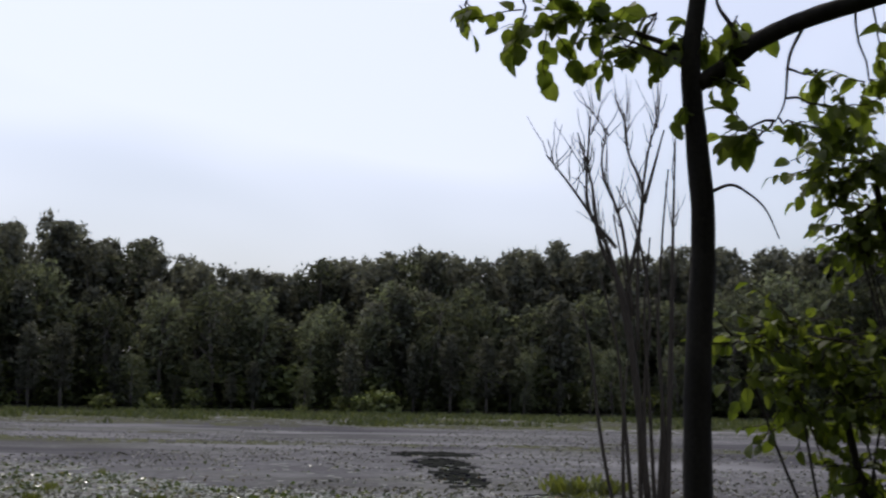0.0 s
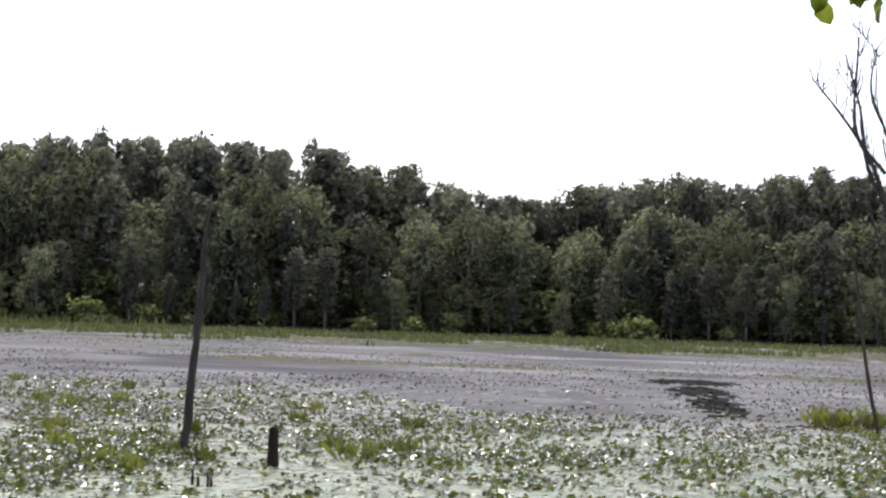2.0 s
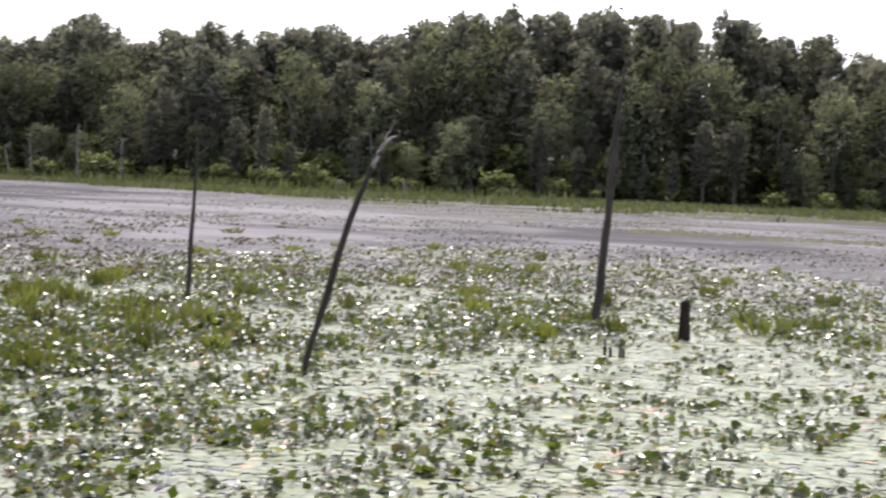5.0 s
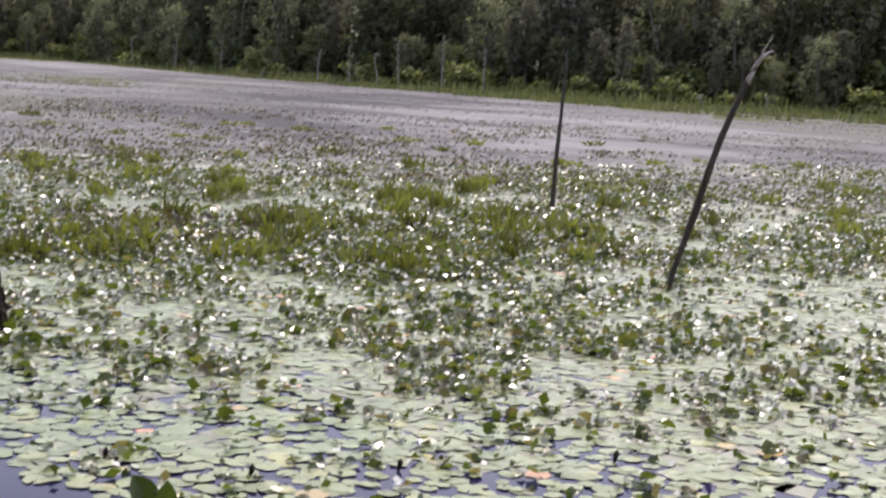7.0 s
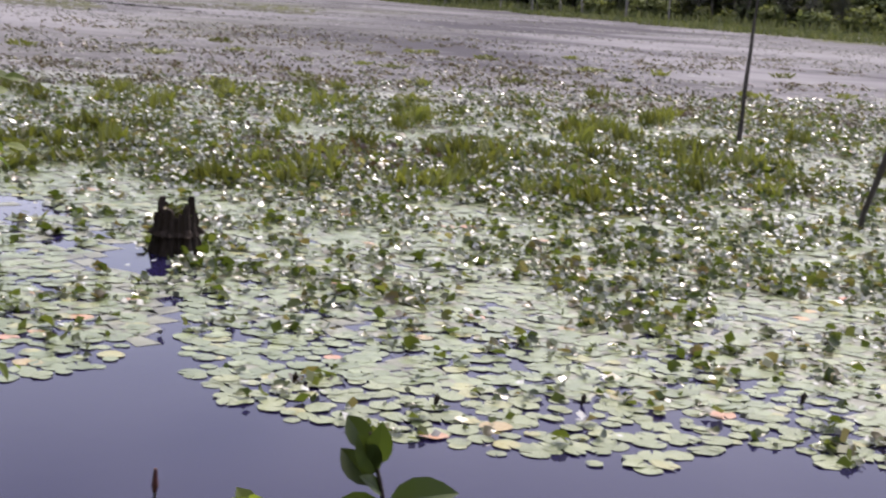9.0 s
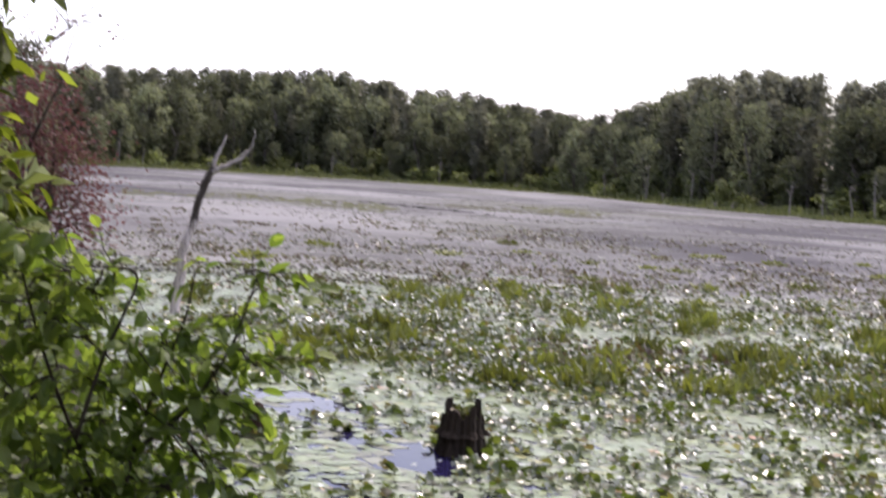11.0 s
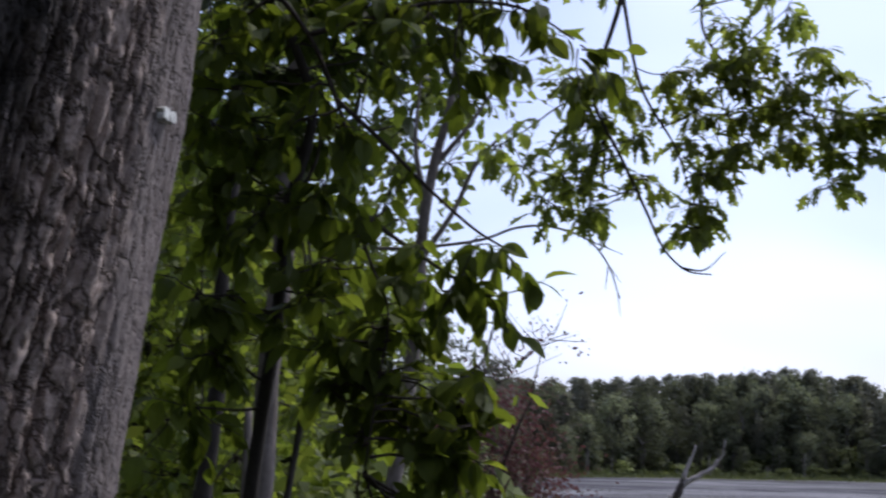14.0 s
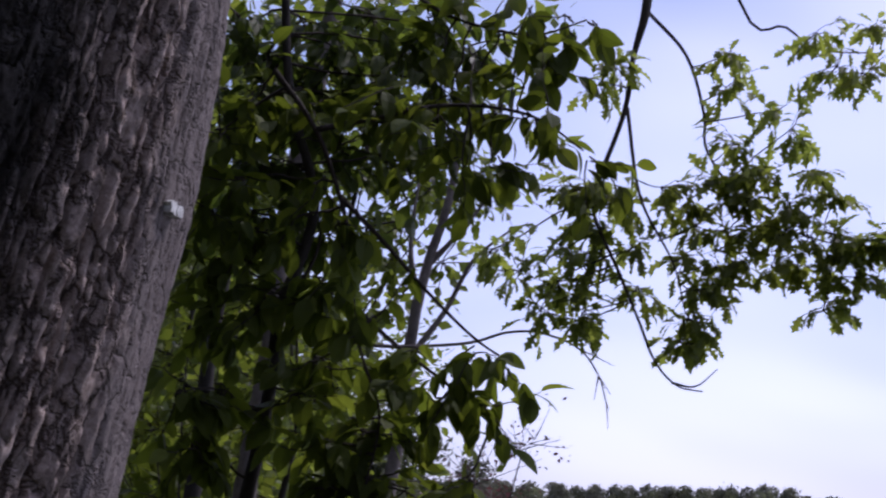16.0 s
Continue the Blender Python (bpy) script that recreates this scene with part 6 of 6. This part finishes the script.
def paint_mark():
    """Two dabs of old white paint on the trunk."""
    ax = np.asarray(TRUNK_AXIS)
    c = ax[1]
    eye, way = np.array([-0.341, 0.136, 2.25]), np.array([-0.9708, 0.1005, 0.2178])
    d = eye - c
    # where the line of sight meets the bark
    w, q = way[:2], (eye - c)[:2]
    A, B_, C_ = w @ w, 2 * (q @ w), q @ q - 0.2765 ** 2
    s = (-B_ - math.sqrt(max(0, B_ * B_ - 4 * A * C_))) / (2 * A)
    p = eye + way * s
    out = np.array([p[0] - c[0], p[1] - c[1], 0])
    out /= np.linalg.norm(out)
    side = np.array([-out[1], out[0], 0])
    n = Nodes("old_white_paint")
    col = n.ramp(n.noise(90.0, 5.0, 0.7), (0.35, (0.42, 0.41, 0.38)), (0.6, (0.75, 0.75, 0.70)))
    mat = n.finish(col, 0.8, 0.3)
    for off, wd in ((-0.009, 0.008), (0.010, 0.007)):
        k = 14
        a_ = np.linspace(0, 2 * math.pi, k, endpoint=False)
        rr = np.random.default_rng(int(off * 1e4) + 500)
        lump = 1 + 0.18 * rr.normal(size=k)
        sq = 1 / np.maximum(np.abs(np.cos(a_)), np.abs(np.sin(a_)))
        u, v = np.cos(a_) * sq * lump * wd + off, np.sin(a_) * sq * lump * 0.0065
        front = [p + out * 0.0 + side * uu + np.array([0, 0, vv]) for uu, vv in zip(u, v)]
        rear = [f_ - out * 0.012 for f_ in front]
        F = [tuple(range(k))] + [(i, k + i, k + (i + 1) % k, (i + 1) % k) for i in range(k)]
        thing("paint_mark", "small faded white paint dab on the oak bark", "paint mark", group="paint dabs", me=mesh_of("dab", front + rear, F, mat))


paint_mark()


def birch():
    e_ = thing("alder_tree", "slender dark-barked tree with round green leaves on the bank", "tree")
    L = to_ground(BIRCH_STEM)
    stem_part("trunk", (*L, (0.62, 3.7, 4.4), (0.58, 3.75, 5.4)), 0.040, 0.011, BIRCHBARK, e_, 12)
    stem_part("branch", BIRCH_LIMB, 0.019, 0.023, BIRCHBARK, e_, 8)
    for L, r0 in ((BIRCH_TWIG_A, 0.010), (BIRCH_TWIG_B, 0.005), (BIRCH_TWIG_C, 0.005), (BIRCH_TWIG_D, 0.009), (BIRCH_TWIG_E, 0.005)):
        stem_part("branch", L, r0, 0.0015, TWIG, e_, 5)
    foliage(e_, BIRCH_LEAVES, (BIRCH_LIMB, BIRCH_TWIG_A, BIRCH_TWIG_B, BIRCH_TWIG_D, BIRCH_TWIG_E, BIRCH_STEM), 16, 0.047, "round", FRESH, 0.11, 64, hang=0.45, twig=0.0022)
    r = np.random.default_rng(70)
    C = [np.array([0.6, 3.7, 4.6]) + r.normal(size=3) * [0.8, 0.8, 0.5] for k in range(40)]
    part("crown", mesh_of("alder_crown", *quads(np.concatenate([c + r.normal(size=(30, 3)) * 0.2 for c in C]), 0.05, r, 0.3), FRESH), e_)


birch()


def bank_bush(name, label, foot, clumps, per, length, material, spread, seed, shape="round", r0=0.03):
    """A small tree whose limbs run from its foot to each part of its crown."""
    e_ = thing(name, label, "shrub")
    g = height(math.degrees(math.atan2(-foot[0], foot[1])), math.hypot(foot[0], foot[1]))
    P = np.asarray(clumps, float)
    mid = P.mean(0)
    base = np.array([foot[0], foot[1], g - 0.15])
    trunk = (tuple(base), tuple(base * 0.6 + mid * 0.4 + [0.05, 0, 0]), tuple(mid))
    stem_part("trunk", trunk, r0, r0 * 0.5, BIRCHBARK, e_, 8)
    courses = [trunk]
    r = np.random.default_rng(seed)
    for k in range(0, len(P), 3):
        a_ = base * 0.45 + mid * 0.55
        L = (tuple(a_), tuple((a_ + P[k]) / 2 + r.normal(size=3) * 0.06), tuple(P[k]))
        stem_part("branch", L, r0 * 0.35, r0 * 0.1, TWIG, e_, 5)
        courses.append(L)
    foliage(e_, clumps, courses, per, length, shape, material, spread, seed)
    return e_


bank_bush("maple_sapling", "green leafy sapling leaning over the pond edge", (2.35, 6.2), MAPLE_UPPER, 70, 0.055, FRESH, 0.2, 71)
bank_bush("bank_shrub", "leafy yellow-green shrub on the pond bank", (2.0, 5.9), MAPLE_LOWER, 50, 0.055, DIMMED_FRESH, 0.22, 72)


def dead_shrub():
    """The dead many-stemmed bush that stands in the pond."""
    e_ = thing("dead_shrub", "dead leafless many-stemmed bush standing in the pond", "dead tree")
    for k, L in enumerate((SHRUB_0, SHRUB_1, SHRUB_2, SHRUB_3, SHRUB_4, SHRUB_5, SHRUB_6, SHRUB_7, SHRUB_8, SHRUB_9, SHRUB_10, SHRUB_11, SHRUB_12, SHRUB_13, SHRUB_14, SHRUB_15)):
        if L[0][2] < 0.6:
            L = ((L[0][0], L[0][1], -0.3), *L[1:])
        stem_part("stem", L, 0.07 if k in (0, 1, 4) else 0.045, 0.016, TWIG, e_, 6, 0.05)
    r = np.random.default_rng(75)
    geo = []
    for L in (SHRUB_0, SHRUB_1, SHRUB_4, SHRUB_5, SHRUB_6, SHRUB_7, SHRUB_8):
        pts = smooth_line(L)
        for k in range(16):
            p = pts[r.integers(len(pts) // 3, len(pts))]
            geo.append(tube(wander(p, p + np.array([r.normal() * 0.25, r.normal() * 0.25, r.uniform(0.4, 1.1)]), 4, 0.04, r), [0.014, 0.011, 0.008, 0.005], 4, r=r))
    tagged(part("twig", mesh_of("twig", *merge(*geo), TWIG, True), e_), kind="stuff")


dead_shrub()


def dark_sapling():
    e_ = thing("hornbeam_sapling", "young tree with large dark oval leaves hanging over the bank", "tree")
    stem_part("trunk", to_ground(SAPLING_STEM), 0.020, 0.009, BIRCHBARK, e_, 8)
    for L, r0 in ((SAPLING_A, 0.006), (SAPLING_B, 0.006), (SAPLING_C, 0.006), (SAPLING_D, 0.007), (SAPLING_E, 0.007), (SAPLING_F, 0.005)):
        stem_part("branch", L, r0, 0.002, TWIG, e_, 6)
    courses = (SAPLING_A, SAPLING_B, SAPLING_C, SAPLING_D, SAPLING_STEM)
    foliage(e_, SAPLING_LEAVES_A, courses, 18, 0.060, "oval", DEEP, 0.125, 81, hang=0.9, twig=0.0022)
    foliage(e_, SAPLING_LEAVES_C, courses, 50, 0.056, "oval", SHADELEAF, 0.15, 83, hang=0.7, twig=0.0022)
    foliage(e_, SAPLING_LEAVES_B, courses, 36, 0.060, "oval", DEEP, 0.125, 82, hang=0.7, twig=0.0022)
    foliage(e_, SAPLING_LEAVES_E, (SAPLING_F, SAPLING_D), 9, 0.062, "oval", DEEP, 0.10, 85, hang=0.8, twig=0.002)
    foliage(e_, SAPLING_LEAVES_D, courses, 20, 0.054, "oval", DEEP, 0.11, 84, hang=0.7, twig=0.0022)


dark_sapling()


def bank_trees():
    for L, r0, label in ((GREY_TRUNK_A, 0.055, "slim pale grey trunk of a leafy bank tree"), (GREY_TRUNK_B, 0.05, "slim dark trunk of a leafy bank tree"), (GREY_TRUNK_C, 0.022, "thin grey sapling trunk on the bank")):
        e_ = thing("bank_tree", label, "tree")
        stem_part("trunk", to_ground(L), r0, r0 * 0.6, PALEBARK if r0 != 0.05 else BIRCHBARK, e_, 10)
    e_ = thing("grey_tree", "grey-limbed tree with light green leaves beside the pond", "tree")
    stem_part("trunk", to_ground(GREY_TREE), 0.05, 0.018, PALEBARK, e_, 8)
    for L in (GREY_TREE_B, GREY_TREE_C, GREY_TREE_D):
        stem_part("branch", L, 0.02, 0.006, PALEBARK, e_, 6)
    stem_part("branch", DEAD_LIMB, 0.010, 0.003, PALEBARK, e_, 6)
    r = np.random.default_rng(90)
    d = np.asarray(DEAD_LIMB)
    for k in range(5):
        p = d[-1 - k % 3]
        stem_part("branch", (tuple(p), tuple(p + r.normal(size=3) * [0.08, 0.1, 0.06] - [0, 0, 0.12])), 0.004, 0.0015, PALEBARK, e_, 4)
    foliage(e_, BACK_LEAVES_A, (GREY_TREE, GREY_TREE_B, GREY_TREE_C, GREY_TREE_D), 46, 0.065, "round", FRESH, 0.26, 91)
    bank_bush("bank_thicket", "tall light green thicket behind the bank trees", (-9.6, 1.6), BACK_LEAVES_C, 70, 0.07, DIMMED_FRESH, 0.45, 93)
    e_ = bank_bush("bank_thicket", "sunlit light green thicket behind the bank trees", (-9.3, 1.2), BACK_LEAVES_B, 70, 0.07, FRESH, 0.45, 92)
    return e_


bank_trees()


def red_bush():
    e_ = thing("red_maple_bush", "bush with early reddened leaves on the pond shore", "shrub")
    P = np.asarray(RED_BUSH)
    g = P.mean(0)
    r = np.random.default_rng(95)
    geo = []
    for c in P:
        geo.append(tube(wander((g[0], g[1], -0.2), c, 7, 0.08, r), np.linspace(0.05, 0.012, 7), 5, r=r))
    tagged(part("stem", mesh_of("stem", *merge(*geo), TWIG, True), e_), kind="stuff")
    part("foliage", mesh_of("foliage", *quads(np.concatenate([c + r.normal(size=(420, 3)) * [0.42, 0.42, 0.40] for c in P]), 0.048, r, 0.2), RED), e_)
    S = np.asarray(RED_STEMS)
    t_ = [tube(wander((g[0], g[1], 2.0), S[2], 8, 0.05, r), np.linspace(0.04, 0.008, 8), 5, r=r)]
    C = []
    for k in range(26):
        p = S[0] + (S[2] - S[0]) * r.uniform(-0.3, 1.1)
        q = p + np.array([r.normal() * 0.5, r.normal() * 0.5, r.uniform(0.0, 0.9)])
        t_.append(tube([p, q], [0.012, 0.005], 4, r=r))
        C.append(q + r.normal(size=(5, 3)) * 0.15)
    tagged(part("twig", mesh_of("twig", *merge(*t_), TWIG, True), e_), kind="stuff")
    part("sparse_leaves", mesh_of("sparse_leaves", *quads(np.concatenate(C), 0.05, r), RED), e_)


red_bush()


def water_shrub():
    e_ = thing("buttonbush", "leafy green shrub with oval leaves at the water's edge", "shrub")
    for L, r0 in ((to_ground(SHRUB_STEM_A), 0.006), (to_ground(SHRUB_STEM_B), 0.006), (SHRUB_STEM_C, 0.0045), (SHRUB_STEM_D, 0.0045)):
        stem_part("stem", L, r0, 0.002, TWIG, e_, 6)
    courses = (SHRUB_STEM_A, SHRUB_STEM_B, SHRUB_STEM_C, SHRUB_STEM_D)
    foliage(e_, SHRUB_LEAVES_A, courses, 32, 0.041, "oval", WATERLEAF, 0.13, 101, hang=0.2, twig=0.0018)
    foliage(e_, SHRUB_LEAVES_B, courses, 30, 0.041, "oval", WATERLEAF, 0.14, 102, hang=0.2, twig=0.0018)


water_shrub()


def shoots():
    """Young shoots that stand up from the bank in front of the water."""
    r = np.random.default_rng(110)
    side, toward = np.array([0.66, 0.75, 0.0]), np.array([0.75, -0.66, 0.35])
    e_ = thing("bank_shoot", "young leafy green shoot with large leaves before the water", "plant", group="bank shoots")
    stem_part("stem", to_ground(SHOOT_A), 0.005, 0.002, TWIG, e_, 6)
    for (b_, t_) in zip(SHOOT_LEAF_FOOT, SHOOT_LEAF_TIP):
        w_ = np.subtract(t_, b_)
        L = float(np.linalg.norm(w_))
        part("leaf", mesh_of("leaf", *leaves([b_], [w_ + [0, 0, 0.2 * L]], [toward + r.normal(size=3) * 0.25 + [0, 0, 0.5]], L * 1.1, "oval", np.random.default_rng(3), 0.2, 0.35), SHOOTLEAF), e_)
    for k, (L, n, size) in enumerate(((SHOOT_B, 16, 0.045), (SHOOT_C, 9, 0.045), (SHOOT_E, 12, 0.05))):
        e_ = thing("bank_shoot", "small leafy shoot at the water's edge", "plant", group="bank shoots")
        stem_part("stem", to_ground(L), 0.004, 0.0018, TWIG, e_, 6)
        top = smooth_line(L)[-6:]
        for i in range(n):
            w_ = np.array([math.cos(i * 2.4 + k), math.sin(i * 2.4 + k), r.uniform(0.3, 1.6)])
            part("leaf", mesh_of("leaf", *leaves([top[i % 6]], [w_], [toward + r.normal(size=3) * 0.4 + [0, 0, 0.6]], size, "round", r, 0.25, 0.25), FRESH if k == 0 else SHOOTLEAF), e_)
    for L in (SHOOT_D, SHOOT_F):
        e_ = thing("flower_spike", "thin dry purplish flower spike on the bank", "plant", group="flower spikes")
        stem_part("stem", to_ground(L), 0.0022, 0.0022, TWIG, e_, 6)
        a_, b_ = np.array(L[-1]), np.array(L[-1]) + [0, 0, 0.035]
        part("spike", mesh_of("spike", *tube([a_, a_ * 0.7 + b_ * 0.3, b_], [0.003, 0.005, 0.002], 8, 0.15), RED), e_)


shoots()


def left_shore():
    """Trees and thickets along the left-hand bank, behind the nearer leaves."""
    r = np.random.default_rng(120)
    for az, d, tall, kind in ((72.0, 80, 8.3, "pine"), (73.4, 70, 6.5, "pine"), (74.6, 60, 8.0, "broad"), (76.5, 48, 7.0, "broad"), (78, 42, 8.5, "broad"), (80, 36, 8.0, "broad"), (73.0, 58, 3.6, "broad"), (71.6, 70, 3.4, "broad"), (75.5, 45, 4.0, "broad"), (82, 32, 8, "pine"), (84.5, 30, 9, "broad"),
                              (87, 28, 8, "broad"), (90, 30, 9, "broad"), (93, 28, 9, "broad"), (96, 30, 9, "broad"), (100, 30, 9, "broad"), (105, 28, 9, "pine")):
        p = polar(az, d)
        forest_tree(kind, p[0], p[1], height(az, d), tall, r.uniform(0.7, 0.95), r)
    for az, d, tall in ((73.3, 36, 2.2), (74, 46, 2.4), (74, 14, 1.6), (75.5, 20, 2.0), (76, 30, 2.4), (77, 11, 1.5), (78.5, 15, 1.9), (80, 10, 1.5), (73.6, 24, 1.5), (74.8, 38, 2.4)):
        p, s = polar(az, d), tall / 10
        e_ = thing("bank_bush", "low green bush on the near pond bank", "shrub", Matrix.Translation((p[0], p[1], height(az, d) - 0.1)) @ Matrix.Rotation(r.uniform(0, 6), 4, "Z") @ Matrix.Diagonal((s * 1.3, s * 1.3, s, 1)), group="bushes of the near bank")
        t_, c_ = SHRUBS[r.integers(3)]
        part("stem", t_, e_)
        part("crown", c_, e_)
    stock = []
    for s in range(3):
        q = np.random.default_rng(130 + s)
        C = []
        for k in range(70):
            c = np.array([q.normal() * 0.9, q.normal() * 0.9, q.uniform(0.1, 5.0)])
            C.append(c + q.normal(size=(60, 3)) * [0.32, 0.32, 0.22])
        geo = [tube(wander((0.1 * k, 0, -0.3), (q.normal() * 0.6, q.normal() * 0.6, 4.6), 7, 0.06, q), np.linspace(0.045, 0.01, 7), 6, r=q) for k in range(4)]
        stock.append((mesh_of("thicket_stems", *merge(*geo), BIRCHBARK, True), mesh_of("thicket_crown", *quads(np.concatenate(C), 0.075, q, 0.3), DIMMED_FRESH)))
    for az, d, s in ((82, 16, 0.75), (84.5, 13, 1.0), (84, 15, 1.1), (86, 12.5, 1.2), (89, 14, 1.2), (92, 13, 1.2), (95, 14, 1.2), (98, 13, 1.2), (101, 14, 1.2), (80.5, 20, 0.9), (82, 19, 1.1), (85, 20, 1.3), (90, 20, 1.4)):
        p = polar(az, d)
        e_ = thing("thicket_tree", "shaded green leafy young tree on the bank", "tree", Matrix.Translation((p[0], p[1], height(az, d))) @ Matrix.Rotation(r.uniform(0, 6), 4, "Z") @ Matrix.Diagonal((s, s, s, 1)), group="young bank trees")
        t_, c_ = stock[r.integers(3)]
        part("stem", t_, e_)
        part("crown", c_, e_)


left_shore()


def unseen_shade_woods():
    """Unseen trees added at the camera's back to shade the bank and the oak trunk."""
    r = np.random.default_rng(140)
    for az in range(138, 235, 12):
        p = polar(az, 7.5)
        forest_tree("broad", p[0], p[1], height(az, 7.5), r.uniform(7, 9), 0.75, r)
    for az in range(122, 312, 11):
        for d in ((8.5, 12) if az < 245 else (14,)):
            az_, d_ = az + r.uniform(-3, 3), d + r.uniform(-1, 1)
            p = polar(az_, d_)
            forest_tree("broad", p[0], p[1], height(az_, d_), r.uniform(10, 14), r.uniform(0.9, 1.3), r)


unseen_shade_woods()


def bank_cover():
    """Low leafy growth over the soil of the bank."""
    r = np.random.default_rng(150)
    C = []
    for k in range(15000):
        az, d = r.uniform(-60, 200), 0.7 + 8.3 * r.uniform() ** 0.7
        if d > near_shore(min(az, 75)) - 0.1 and -40 < az < 76:
            continue
        C.append((*polar(az, d)[:2], height(az, d) + r.uniform(0.02, 0.3)))
    for k in range(9000):
        az, d = r.uniform(63, 84), 4.5 + 22 * r.uniform() ** 1.3
        if d < near_shore(min(az, 75)) - 0.1:
            C.append((*polar(az, d)[:2], height(az, d) + r.uniform(0.02, 0.55)))
    thing("bank_undergrowth", "low green undergrowth covering the bank", "undergrowth", kind="stuff", me=mesh_of("undergrowth", *quads(np.array(C), 0.06, r, 0.4, 1.3), SHADELEAF))


bank_cover()
